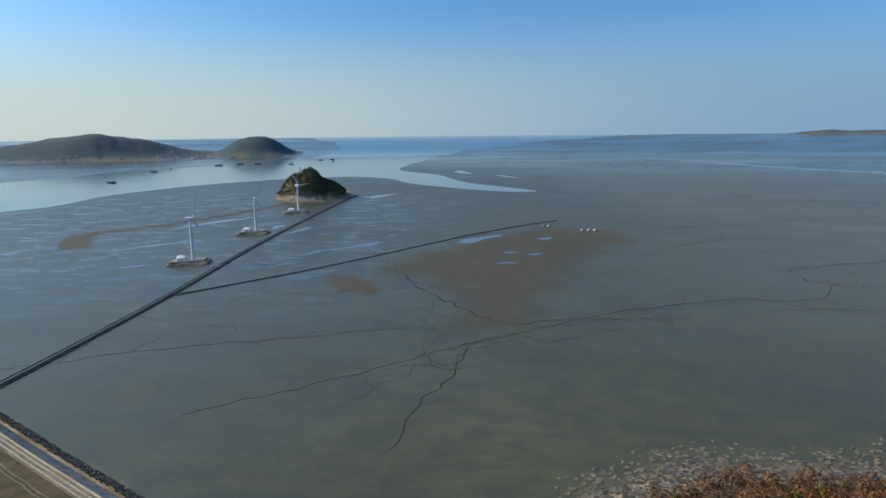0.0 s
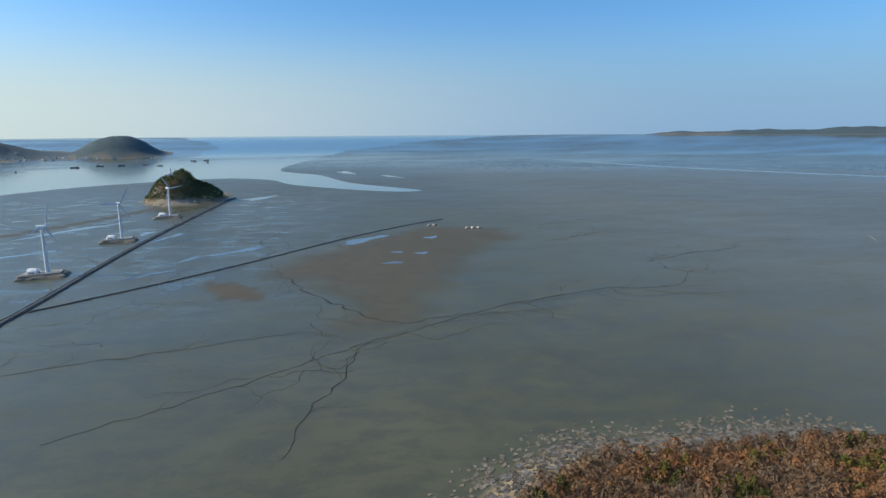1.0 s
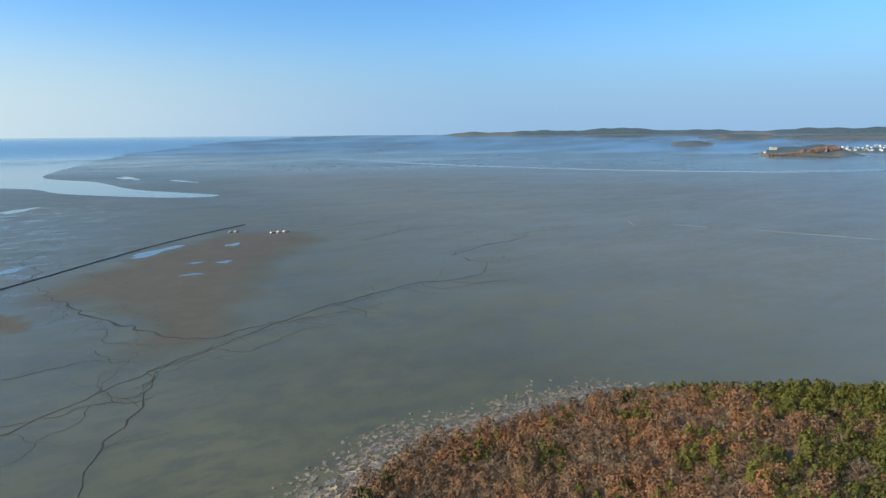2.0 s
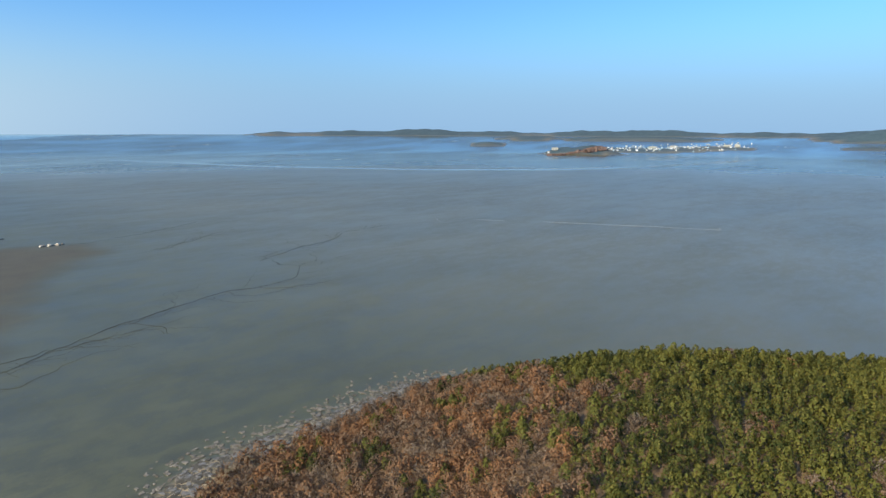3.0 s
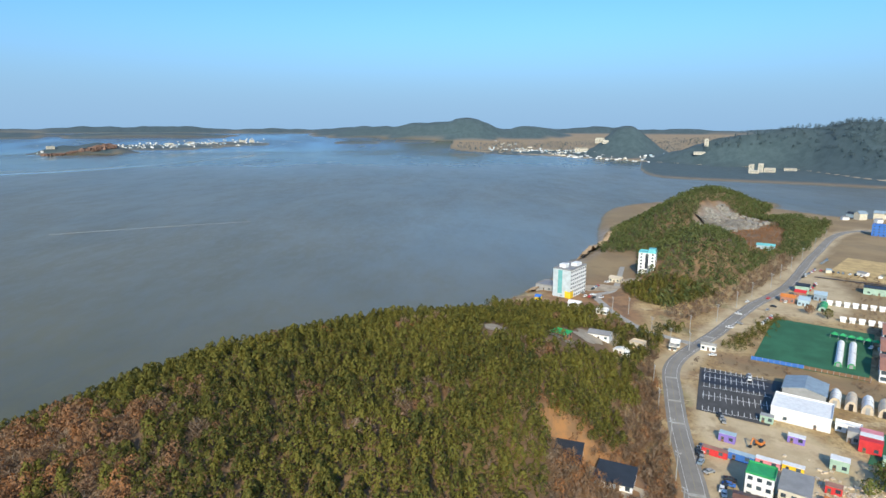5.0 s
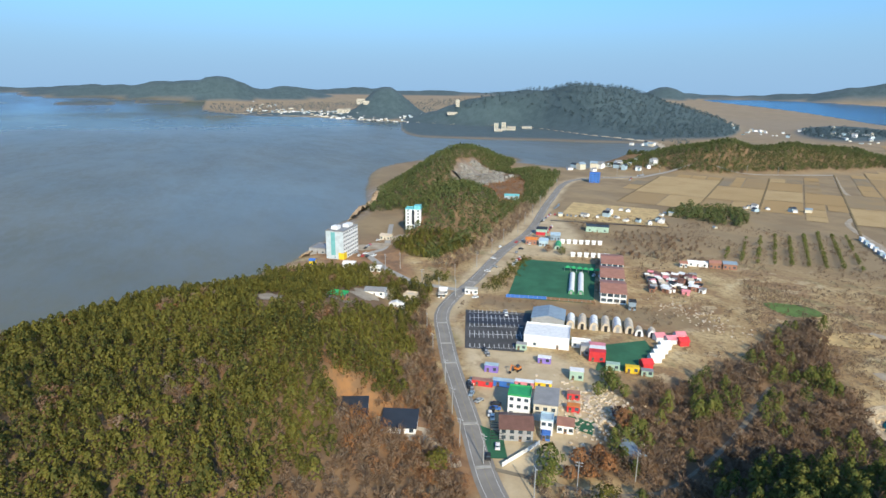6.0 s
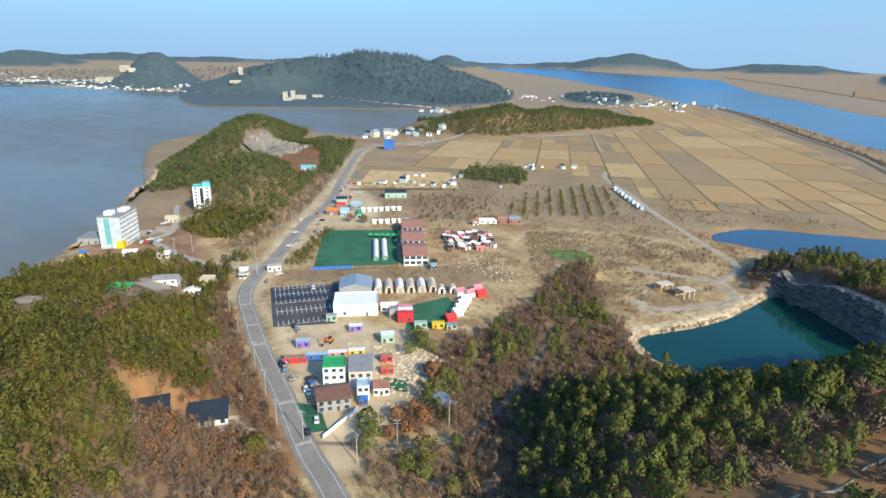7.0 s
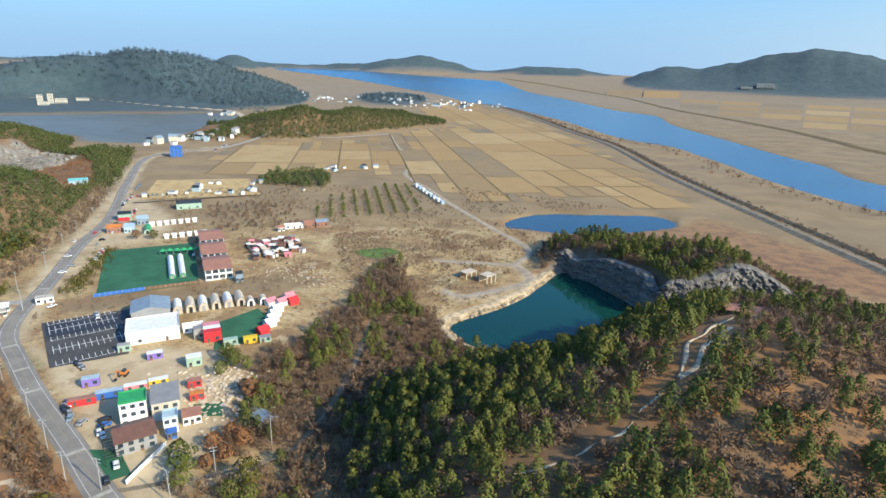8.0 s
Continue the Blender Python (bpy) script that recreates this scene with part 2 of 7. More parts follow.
def mesh_np(name, verts, faces, materials, attrs=None, smooth=False, mat_index=None):
    """A mesh object from arrays: verts (n, 3), faces (m, k)."""
    data = bpy.data.meshes.new(name)
    n, (m, k) = len(verts), faces.shape
    data.vertices.add(n)
    data.vertices.foreach_set("co", np.ascontiguousarray(verts, dtype=np.float32).ravel())
    data.loops.add(m * k)
    data.loops.foreach_set("vertex_index", np.ascontiguousarray(faces, dtype=np.int32).ravel())
    data.polygons.add(m)
    data.polygons.foreach_set("loop_start", np.arange(0, m * k, k, dtype=np.int32))
    data.polygons.foreach_set("loop_total", np.full(m, k, dtype=np.int32))
    data.polygons.foreach_set("use_smooth", np.full(m, smooth))
    if mat_index is not None:
        data.polygons.foreach_set("material_index", np.ascontiguousarray(mat_index, dtype=np.int32))
    data.update(calc_edges=True)
    for key, values in (attrs or {}).items():
        a = data.attributes.new(key, "FLOAT", "POINT")
        a.data.foreach_set("value", np.ascontiguousarray(values, dtype=np.float32))
    for mt in materials if isinstance(materials, (list, tuple)) else [materials]:
        data.materials.append(mt)
    return new(name, data)


# ---------------------------------------------------------------- plan of the land
def smooth(a, b, x):
    t = np.clip((x - a) / (b - a), 0, 1)
    return t * t * (3 - 2 * t)


def curve_points(pts, closed=False, n=8):
    """Catmull-Rom through a few plan points."""
    p = np.array(pts, dtype=float)
    if closed:
        p = np.vstack([p[-1], p, p[0], p[1]])
    else:
        p = np.vstack([2 * p[0] - p[1], p, 2 * p[-1] - p[-2]])
    t = np.linspace(0, 1, n, endpoint=False)[:, None]
    out = []
    for a, b, c, d in zip(p[:-3], p[1:-2], p[2:-1], p[3:]):
        out.append(0.5 * (2 * b + (c - a) * t + (2 * a - 5 * b + 4 * c - d) * t**2 + (3 * b - a - 3 * c + d) * t**3))
    out = np.vstack(out)
    return out if closed else np.vstack([out, p[-2]])


def polygon_distance(x, y, poly):
    """Signed distance to a closed plan polygon, positive inside."""
    if x.size < 400:
        a, b = np.asarray(poly, dtype=float), np.roll(poly, -1, axis=0)
        e = b - a
        px, py = x.reshape(-1, 1), y.reshape(-1, 1)
        t = np.clip(((px - a[:, 0]) * e[:, 0] + (py - a[:, 1]) * e[:, 1]) / ((e * e).sum(1) + 1e-9), 0, 1)
        d = np.hypot(px - a[:, 0] - t * e[:, 0], py - a[:, 1] - t * e[:, 1]).min(1)
        cross = ((a[:, 1] > py) != (b[:, 1] > py)) & (px < e[:, 0] * (py - a[:, 1]) / (e[:, 1] + 1e-12) + a[:, 0])
        return np.where(cross.sum(1) % 2 == 1, d, -d).reshape(x.shape)
    d = np.full(x.shape, 1e9)
    inside = np.zeros(x.shape, bool)
    for (ax, ay), (bx, by) in zip(poly, np.roll(poly, -1, axis=0)):
        ex, ey = bx - ax, by - ay
        t = np.clip(((x - ax) * ex + (y - ay) * ey) / (ex * ex + ey * ey + 1e-9), 0, 1)
        d = np.minimum(d, np.hypot(x - ax - t * ex, y - ay - t * ey))
        cross = (ay > y) != (by > y)
        inside ^= cross & (x < (bx - ax) * (y - ay) / (by - ay + 1e-12) + ax)
    return np.where(inside, d, -d)


def line_distance(x, y, pts):
    d = np.full(x.shape, 1e9)
    for (ax, ay), (bx, by) in zip(pts[:-1], pts[1:]):
        ex, ey = bx - ax, by - ay
        t = np.clip(((x - ax) * ex + (y - ay) * ey) / (ex * ex + ey * ey + 1e-9), 0, 1)
        d = np.minimum(d, np.hypot(x - ax - t * ex, y - ay - t * ey))
    return d


def wobble(x, y, size, seed=0.0):
    """Cheap smooth value noise from sines, about -1 to 1."""
    u, v = x / size + seed, y / size - seed * 0.7
    return (np.sin(u * 2.1 + 1.3 * np.sin(v * 1.7 + seed)) + np.sin(v * 2.6 + 1.1 * np.sin(u * 1.9 - seed)) + np.sin((u + v) * 3.7 + np.sin(u * 2.3)) * 0.5) / 2.5


COAST = curve_points([
    (-700, 590), (-198, 247), (-107, 186), (-40, 140), (10, 150), (54, 183), (83, 202), (119, 202), (173, 199), (203, 193),
    (262, 150), (335, 60), (400, -35), (457, -97), (523, -127), (623, -190), (760, -235), (930, -310), (1010, -430),
    (930, -560), (830, -610), (815, -700), (880, -780), (980, -960), (1190, -1140), (1500, -1160), (1900, -1190), (2135, -990),
    (2663, -722), (3280, -312), (3607, -176)], n=6)
LAND = np.vstack([COAST, [(4300, -250), (5200, 100), (5400, -5400), (-5400, -5400), (-5400, 590)]])
ISLE = curve_points([(-345, 1290), (-300, 1120), (-262, 1092), (-215, 1120), (-190, 1190), (-200, 1290), (-260, 1350)], True)
LAKE = curve_points([(115, -246), (103, -276), (96, -299), (93, -326), (91, -349), (83, -354), (60, -337), (39, -319), (29, -305), (35, -282), (48, -256), (62, -234), (80, -226), (100, -232)], True)
CANAL = curve_points([(166, -444), (154, -494), (109, -523), (59, -547), (38, -521), (63, -484), (89, -456), (131, -442)], True, 3)
NEAR_BANK = curve_points([(-500, -480), (-300, -590), (-134, -690), (-40, -815), (20, -945), (64, -1025), (106, -1103), (222, -1203), (440, -1540), (700, -1862),
                          (994, -2135), (1184, -2386), (1673, -2914), (2228, -3190), (2879, -3292), (3135, -3391)], n=5)
FAR_BANK = curve_points([(-700, -640), (-420, -740), (-165, -870), (-115, -1010), (-65, -1098), (24, -1293), (161, -1595), (243, -1894), (400, -2070), (666, -2539),
                         (807, -2790), (1380, -3620), (1591, -3755), (2154, -3729), (2642, -3772), (3027, -3588)], n=5)
RIVER = np.vstack([NEAR_BANK, FAR_BANK[::-1]])

PIT = np.array([(30, -305), (22, -284), (2, -288), (-30, -303), (-38, -327), (-15, -325), (0, -317), (16, -305)], dtype=float)


def spot(bearing, dist):
    """Plan point at a compass bearing (clockwise from y) and distance from under the camera, to fit its view."""
    return dist * math.sin(radians(bearing)), dist * math.cos(radians(bearing))


NEAR_BUMPS = [  # x, y, half length, half width, turn, height, sharpness
    (212.7, 26.9, 137.1, 117.6, 123.3, 31.0, 1.6),      # wooded cape beside the sea
    (299.9, -77.9, 55.5, 57.4, 121.9, 1.0, 1.3),
    (40, -142, 52, 55, 100, 25, 1.3),      # ridge with the trail
    (-32, -222, 76, 64, 90, 34, 1.4),
    (-70, -150, 80, 80, 90, 26, 1.2),
    (36, -350, 78, 38, 142, 17.0, 2.6),      # shelf above the quarry
    (-24, -352, 52, 34, 165, 12.0, 2.0),
    (787.9, -384.6, 166.1, 35.2, 136.8, 39.9, 1.0),    # wooded hill past the hotel
    (619.5, -404.2, 152.3, 52.3, 130.0, 9.4, 0.9),
    (751.6, -501.3, 128.0, 21.1, 111.5, 4.9, 1.4),
    (505, -248, 90, 34, 150, 26, 1.4),
]
FAR_BUMPS = [
    (797, -738, 62, 50, 130, 18, 1.6),     # hillocks among the fields
    (735, -822, 75, 60, 130, 34, 1.6), (712, -935, 90, 60, 110, 30, 1.6), (690, -1070, 90, 60, 110, 28, 1.6), (640, -1165, 60, 50, 110, 12, 1.6),
    (1260, -2050, 420, 120, 122, 13, 1.6),
    (-284, 1172, 34, 52, 20, 38, 1.7), (-240, 1188, 34, 52, 20, 25, 1.6),     # island with the lighthouse
]
for bearing, dist, across, deep, tall, sharp in [
        (109.2, 2950, 120, 150, 136, 1.1), (103.0, 3100, 260, 120, 14, 1.5), (98.0, 3120, 60, 50, 26, 1.5),
        (134.5, 4600, 130, 120, 74, 1.3), (149.2, 4650, 230, 120, 80, 1.4), (153.0, 4650, 200, 120, 66, 1.4), (163.0, 4700, 300, 120, 50, 1.4),
        (94.8, 4300, 170, 150, 125, 1.3), (90.3, 4350, 200, 150, 92, 1.3), (100.3, 4400, 180, 150, 70, 1.3), (85.0, 4450, 240, 150, 62, 1.3),
        (-29.6, 3680, 330, 180, 106, 1.4), (-30.6, 3680, 70, 120, 16, 1.0), (-17.4, 3640, 160, 130, 100, 1.6), (-36.0, 3800, 200, 120, 40, 1.3),
        (60.4, 3360, 130, 70, 40, 1.8), (66.5, 3680, 330, 110, 7, 3.0), (72.5, 3830, 210, 80, 7, 3.0), (84.0, 3930, 130, 45, 9, 2.0), (89.5, 3980, 120, 45, 9, 2.0), (-26.0, 3430, 320, 60, 6, 2.5), (63.0, 3380, 90, 60, 30, 1.6), (52.5, 3950, 90, 60, 22, 1.6), (56.5, 4330, 190, 60, 24, 1.8), (66.0, 4300, 420, 90, 24, 2.0)]:
    FAR_BUMPS.append((*spot(bearing, dist), across, deep, -bearing, tall, sharp))
RIDGES = [  # distance, depth before and behind the crest, then bearing and height along the crest
    (2330, 330, 260, [(110.5, 0), (112.5, 84), (114.5, 106), (116.9, 125), (119.4, 137), (121.3, 137), (122.8, 142), (124.0, 134), (126.1, 147), (128.1, 155), (129.7, 144), (131.8, 131), (133.5, 112), (135.2, 89), (137.5, 62), (139.5, 30), (141, 0)]),
    (4280, 260, 200, [(169.5, 0), (171.2, 58), (173.0, 100), (175.8, 92), (178.4, 130), (180.4, 172), (183.9, 218), (186.2, 202), (188.6, 164), (191, 120), (194, 0)]),
]
PLAIN = np.array([(95, -72), (179, -88), (232, -105), (286, -124), (322, -142), (372, -196), (445, -282), (570, -395), (720, -525), (900, -640),
                  (1200, -1300), (300, -1500), (200, -800), (160, -420), (140, -380), (175, -260), (150, -165), (118, -112), (95, -92)], dtype=float)


def bumps(x, y, rows):
    z = np.zeros(x.shape)
    for cx, cy, a, b, turn, h, p in rows:
        near = np.hypot(x - cx, y - cy) < 2.6 * max(a, b)
        dx, dy = x[near] - cx, y[near] - cy
        c, s = math.cos(radians(turn)), math.sin(radians(turn))
        u, v = (dx * c + dy * s) / a, (-dx * s + dy * c) / b
        z[near] += h * np.exp(-0.75 * (u * u + v * v) ** p)
    return z


def bump_height(x, y):
    near = bumps(x, y, NEAR_BUMPS) * (1 - smooth(-55, -3, polygon_distance(x, y, PLAIN)))
    r, a = np.hypot(x, y), np.degrees(np.arctan2(x, y))
    rim = np.exp(-((r - 4760) / 90) ** 2) * smooth(29, 34, a) * smooth(175, 130, a) * 44 * (0.78 + 0.2 * np.sin(a * 0.31) + 0.14 * np.sin(a * 0.83 + 1) + 0.05 * np.sin(a * 2.9))
    a = np.where(a < -100, a + 360, a)
    crest = np.zeros(x.shape)
    for dist, front, back, line in RIDGES:
        line = np.array(line, dtype=float)
        d = np.where(r < dist, (r - dist) / front, (r - dist) / back)
        crest = np.maximum(crest, np.interp(a, line[:, 0], line[:, 1], 0, 0) * np.exp(-1.1 * np.abs(d) ** 1.7))
    return near + bumps(x, y, FAR_BUMPS) + rim + crest


def far_rise(r):
    return 96 * smooth(3300, 4900, r) ** 0.9


def height(x, y):
    """Height of the ground over the plan."""
    x, y = np.asarray(x, dtype=float), np.asarray(y, dtype=float)
    r = np.hypot(x, y)
    land = np.maximum(polygon_distance(x, y, LAND), polygon_distance(x, y, ISLE))
    z = 3.0 * smooth(-3, 14, land)
    hill = bump_height(x, y)
    hill = np.where((r < 1100) | (x > 1000) & (y < -400) & (r < 3300), hill * smooth(-4, np.where(r < 1100, 70, 130), land), hill)
    z = z + hill + 0.5 * wobble(x, y, 35.0) * smooth(2, 20, hill)
    z = z + (6 * wobble(x, y, 85.0, 4.0) + 2.5 * wobble(x, y, 34.0, 2.0)) * smooth(12, 45, hill) * smooth(1250, 1500, r)
    lake = polygon_distance(x, y, LAKE)
    z = np.where(lake > -9, z + (np.minimum(z, 1.0) - z) * smooth(-9, -1, lake), z)
    z = np.where(lake > 0, -2.0, z)
    z = z - np.maximum(z - 6.0, 0) * smooth(-5, 3, polygon_distance(x, y, PIT)) * (r < 600)
    z = z - 4.5 * smooth(-4, 6, polygon_distance(x, y, CANAL)) - 4.5 * smooth(-10, 20, polygon_distance(x, y, RIVER))
    for cx, cy, rad, level in PADS:
        z = z + (level - z) * smooth(rad + 5.0, rad, np.hypot(x - cx, y - cy))
    return z + far_rise(r)


PADS = [(183.4, -50.4, 8.5, 13.4), (177.5, -65.5, 9.0, 8.2)]   # x, y, radius, level of house terraces, set to fit the camera's view


def at_ground(x, y, up=0.0):
    return float(height(np.array([x]), np.array([y]))[0]) + up


def ground():
    th = np.radians(np.concatenate([np.arange(-44, 202, 0.25), np.arange(202, 316, 2.0)]))
    rr = np.concatenate([[0.02], 24 * (4950 / 24) ** np.linspace(0, 1, 250)])
    a, r = np.meshgrid(th, rr)
    x, y = r * np.sin(a), r * np.cos(a)
    nr, na = a.shape
    xf, yf = x.ravel(), y.ravel()
    z = height(xf, yf)
    i = np.arange(nr * na).reshape(nr, na)
    j = np.roll(i, -1, axis=1)
    faces = np.stack([i[:-1], i[1:], j[1:], j[:-1]], -1).reshape(-1, 4)
    land = np.maximum(polygon_distance(xf, yf, LAND), polygon_distance(xf, yf, ISLE))
    hill = bump_height(xf, yf)
    town = polygon_distance(xf, yf, np.array(TOWN))
    attrs = {
        "land": np.maximum(smooth(-2, 4, land + 2 * wobble(xf, yf, 9.0)), smooth(1.5, 4.0, hill) * (np.hypot(xf, yf) > 1100)),
        "wet": 0.4 + 0.4 * wobble(xf, yf, 260.0, 2.0) + 0.5 * smooth(80, -80, xf) * smooth(1300, 900, yf) + 0.3 * smooth(500, 900, xf),
        "pale_mud": smooth(120, 520, xf) * smooth(-60, 60, 2200 - np.hypot(xf, yf)),
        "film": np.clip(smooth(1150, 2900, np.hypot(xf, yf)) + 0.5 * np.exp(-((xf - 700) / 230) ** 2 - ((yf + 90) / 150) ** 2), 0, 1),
        "pool": np.clip(smooth(120, -120, xf) * smooth(330, 520, yf) * smooth(1500, 1150, yf), 0, 1),
        "sand": sand_mask(xf, yf),
        "field": np.maximum(smooth(430, 520, np.hypot(xf, yf)), smooth(-4, 4, polygon_distance(xf, yf, STRIP) + 3 * wobble(xf, yf, 9.0))) * (1 - smooth(3, 8, hill)) * (1 - 0.85 * smooth(-14, 10, polygon_distance(xf, yf, RUST[-1]))),
        "wood": np.maximum(smooth(2, 6, hill), smooth(-6, 4, polygon_distance(xf, yf, BELT) + 3 * wobble(xf, yf, 9.0))),
        # far: share of painted haze tint in the land colours
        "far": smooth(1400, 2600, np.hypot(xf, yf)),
        "gravel": np.maximum.reduce([smooth(-2, 6, town + 3 * wobble(xf, yf, 14.0)), smooth(6, 3, line_distance(xf, yf, TRACK)) * 0.7, smooth(13, 5, line_distance(xf, yf, ROAD[56:]) + 4 * wobble(xf, yf, 10.0)) * 0.8, smooth(-3, 5, polygon_distance(xf, yf, YARD) + 3 * wobble(xf, yf, 12.0)) * 0.8]),
        "rust": np.maximum.reduce([smooth(-6, 8, polygon_distance(xf, yf, q) + 5 * wobble(xf, yf, 12.0)) for q in RUST]),
        "rock": rock_mask(xf, yf, land),
    }
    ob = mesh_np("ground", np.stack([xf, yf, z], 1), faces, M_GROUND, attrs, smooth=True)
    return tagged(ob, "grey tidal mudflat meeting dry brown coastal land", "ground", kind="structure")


BELT = np.array([(198, -312), (174, -236), (166, -196), (172, -180), (166, -158), (152, -140), (147, -124), (140, -106), (58, -200), (81, -203), (104, -225), (119, -243), (147, -262), (176, -304)], dtype=float)
ROAD = curve_points([(40, -52), (90, -68), (125, -79), (147, -84), (181, -95), (221, -107), (255, -119), (283, -130), (304, -146), (334, -178), (390, -232),
                     (446, -294), (567, -398), (690, -520), (690, -625)])
RUST = [np.array(q, dtype=float) for q in ([(395, -92), (440, -88), (520, -138), (560, -240), (480, -226), (425, -165), (350, -140)], [(140, -82), (196, -96), (204.9, -61.0), (200.9, -37.0), (178.9, -41.0), (140, -58)], [(300, -160), (292, -177), (262, -222), (232, -262), (205, -262), (215, -238), (258, -200), (285, -162)], [(20, -130), (40, -260), (-40, -330), (-140, -300), (-120, -140)], [(-200, -330), (-20, -425), (100, -428), (190, -440), (160, -470), (40, -510), (20, -560), (-60, -500), (-200, -440)])]
TOWN = [(294, -138), (232, -118), (190, -101), (160, -90), (134, -82), (124, -90), (136, -110), (148, -132), (163, -156), (180, -170), (196, -166), (215, -158), (244, -128)]
STRIP = np.array([(300, -160), (292, -177), (262, -222), (232, -262), (205, -262), (215, -238), (258, -200), (285, -162)], dtype=float)
YARD = np.array([(318, -160), (345, -172), (395, -222), (470, -296), (520, -340), (500, -360), (470, -345), (425, -330), (380, -300), (352, -268), (372, -238), (340, -205)], dtype=float)
TRACK = curve_points([(118, -344), (103, -331), (101, -317), (114, -294), (124, -277)])


def rock_mask(x, y, land):
    shore = smooth(24, 8, land) * smooth(-6, 2, land) * (smooth(460, 500, x) * smooth(760, 680, x) + 0.4 * smooth(40, 60, x) * smooth(230, 205, x) * (y > 150))
    face = smooth(-8, 8, polygon_distance(x, y, FACE) + 7 * wobble(x, y, 14.0)) * smooth(5, 9, bump_height(x, y) + 3 * wobble(x, y, 10.0, 2.0))
    quarry = smooth(9, 4, -polygon_distance(x, y, LAKE)) * (x > 60)
    isle = smooth(16, 6, polygon_distance(x, y, ISLE)) * smooth(-4, 2, polygon_distance(x, y, ISLE)) * (x < -235)
    return np.clip(np.maximum(np.maximum(shore, face), np.maximum(quarry, isle)), 0, 1)


FACE = np.array([(672, -322), (722, -355), (764, -402), (748, -432), (716, -442), (684, -405), (664, -368), (656, -338)], dtype=float)
SLOPE = np.array([(656, -338), (684, -405), (716, -445), (660, -428), (567, -364), (528, -312), (560, -300), (610, -318)], dtype=float)
BAR = curve_points([(-51, 551), (10, 640), (79, 715), (150, 760), (215, 690), (150, 600), (106, 524), (60, 400), (45, 375), (15, 385), (20, 450)], True)
PATCH = curve_points([(-105, 508), (-90, 470), (-72, 452), (-52, 458), (-62, 485), (-85, 512)], True)
ARC = curve_points([(-424, 663), (-461, 748), (-390, 832), (-322, 973), (-285, 1075)])


def sand_mask(x, y):
    bar = smooth(-25, 25, polygon_distance(x, y, BAR) + 12 * wobble(x, y, 30.0))
    patch = smooth(-3, 6, polygon_distance(x, y, PATCH) + 4 * wobble(x, y, 10.0))
    arc = smooth(11, 4, line_distance(x, y, ARC) - 9 * smooth(110, 0, np.hypot(x + 440, y - 690)))
    return np.clip(np.maximum(np.maximum(bar * 0.8, patch), arc), 0, 1)


ground()


def sheet(name, poly, z, material, label, category):
    """A level sheet of water or turf over a plan polygon."""
    bm = bmesh.new()
    f = bm.faces.new([bm.verts.new((px, py, z)) for px, py in poly])
    if f.normal.z < 0 or f.calc_area() and (f.normal_update() or f.normal.z < 0):
        bmesh.ops.reverse_faces(bm, faces=[f])
    bmesh.ops.triangulate(bm, faces=bm.faces[:])
    return tagged(part(name, bm, material), label, category, kind="structure")


SEA = np.vstack([curve_points([(-1200, 760), (-748, 991), (-711, 1271), (-570, 1557), (-304, 1741), (-150, 1650), (-75, 1473), (106, 1275), (200, 1270),
                               (60, 1500), (-20, 1800), (-157, 2115), (-60, 2900), (-11, 3300)], n=5),
                 [(400, 3320), (-300, 3330), (-800, 3300)],
                 curve_points([(-918, 3100), (-910, 2501), (-1117, 2203), (-1177, 1807), (-1400, 1300)], n=5)])
sheet("tidal_channel_water", SEA, 0.12, M_SEA, "pale blue tidal channel water", "water")
uu, rr_ = np.meshgrid(np.linspace(0, 1, 60), np.linspace(3050, 4945, 60))
edge_l = np.interp(rr_, [3050, 3600, 4000, 4945], [-13.5, -11, -9.5, -14]) + 0.5 * np.sin(rr_ / 60)
edge_r = np.interp(rr_, [3050, 3500, 4000, 4500, 4945], [-3, 1, 7, 15, 24]) + 0.7 * np.sin(rr_ / 75) + 0.4 * np.sin(rr_ / 31)
aa = np.radians(edge_l + (edge_r - edge_l) * uu)
fx, fy = rr_ * np.sin(aa), rr_ * np.cos(aa)
ii = np.arange(fx.size).reshape(fx.shape)
tagged(mesh_np("far_sea_water", np.stack([fx.ravel(), fy.ravel(), far_rise(rr_.ravel()) + 0.6], 1),
               np.stack([ii[:-1, :-1], ii[:-1, 1:], ii[1:, 1:], ii[1:, :-1]], -1).reshape(-1, 4)[:, ::-1], M_SEA, smooth=True), "pale blue open sea towards the horizon", "water", kind="structure")
sheet("quarry_lake_water", LAKE, 1.2, M_LAKE, "dark teal water in the old quarry", "water")
sheet("canal_water", CANAL, 1.4, water("canal_water", (0.030, 0.072, 0.115), 0.12), "blue water of the canal", "water")
uu = np.linspace(0, 1, 9)[None, :, None]
river = NEAR_BANK[:, None] * (1 - uu) + FAR_BANK[:, None] * uu
ii = np.arange(river.shape[0] * 9).reshape(-1, 9)
rx_, ry_ = river[..., 0].ravel(), river[..., 1].ravel()
tagged(mesh_np("river_water", np.stack([rx_, ry_, far_rise(np.hypot(rx_, ry_)) + 1.4], 1), np.stack([ii[:-1, :-1], ii[:-1, 1:], ii[1:, 1:], ii[1:, :-1]], -1).reshape(-1, 4), M_RIVER, smooth=True),
       "blue river between dry fields", "water", kind="structure")


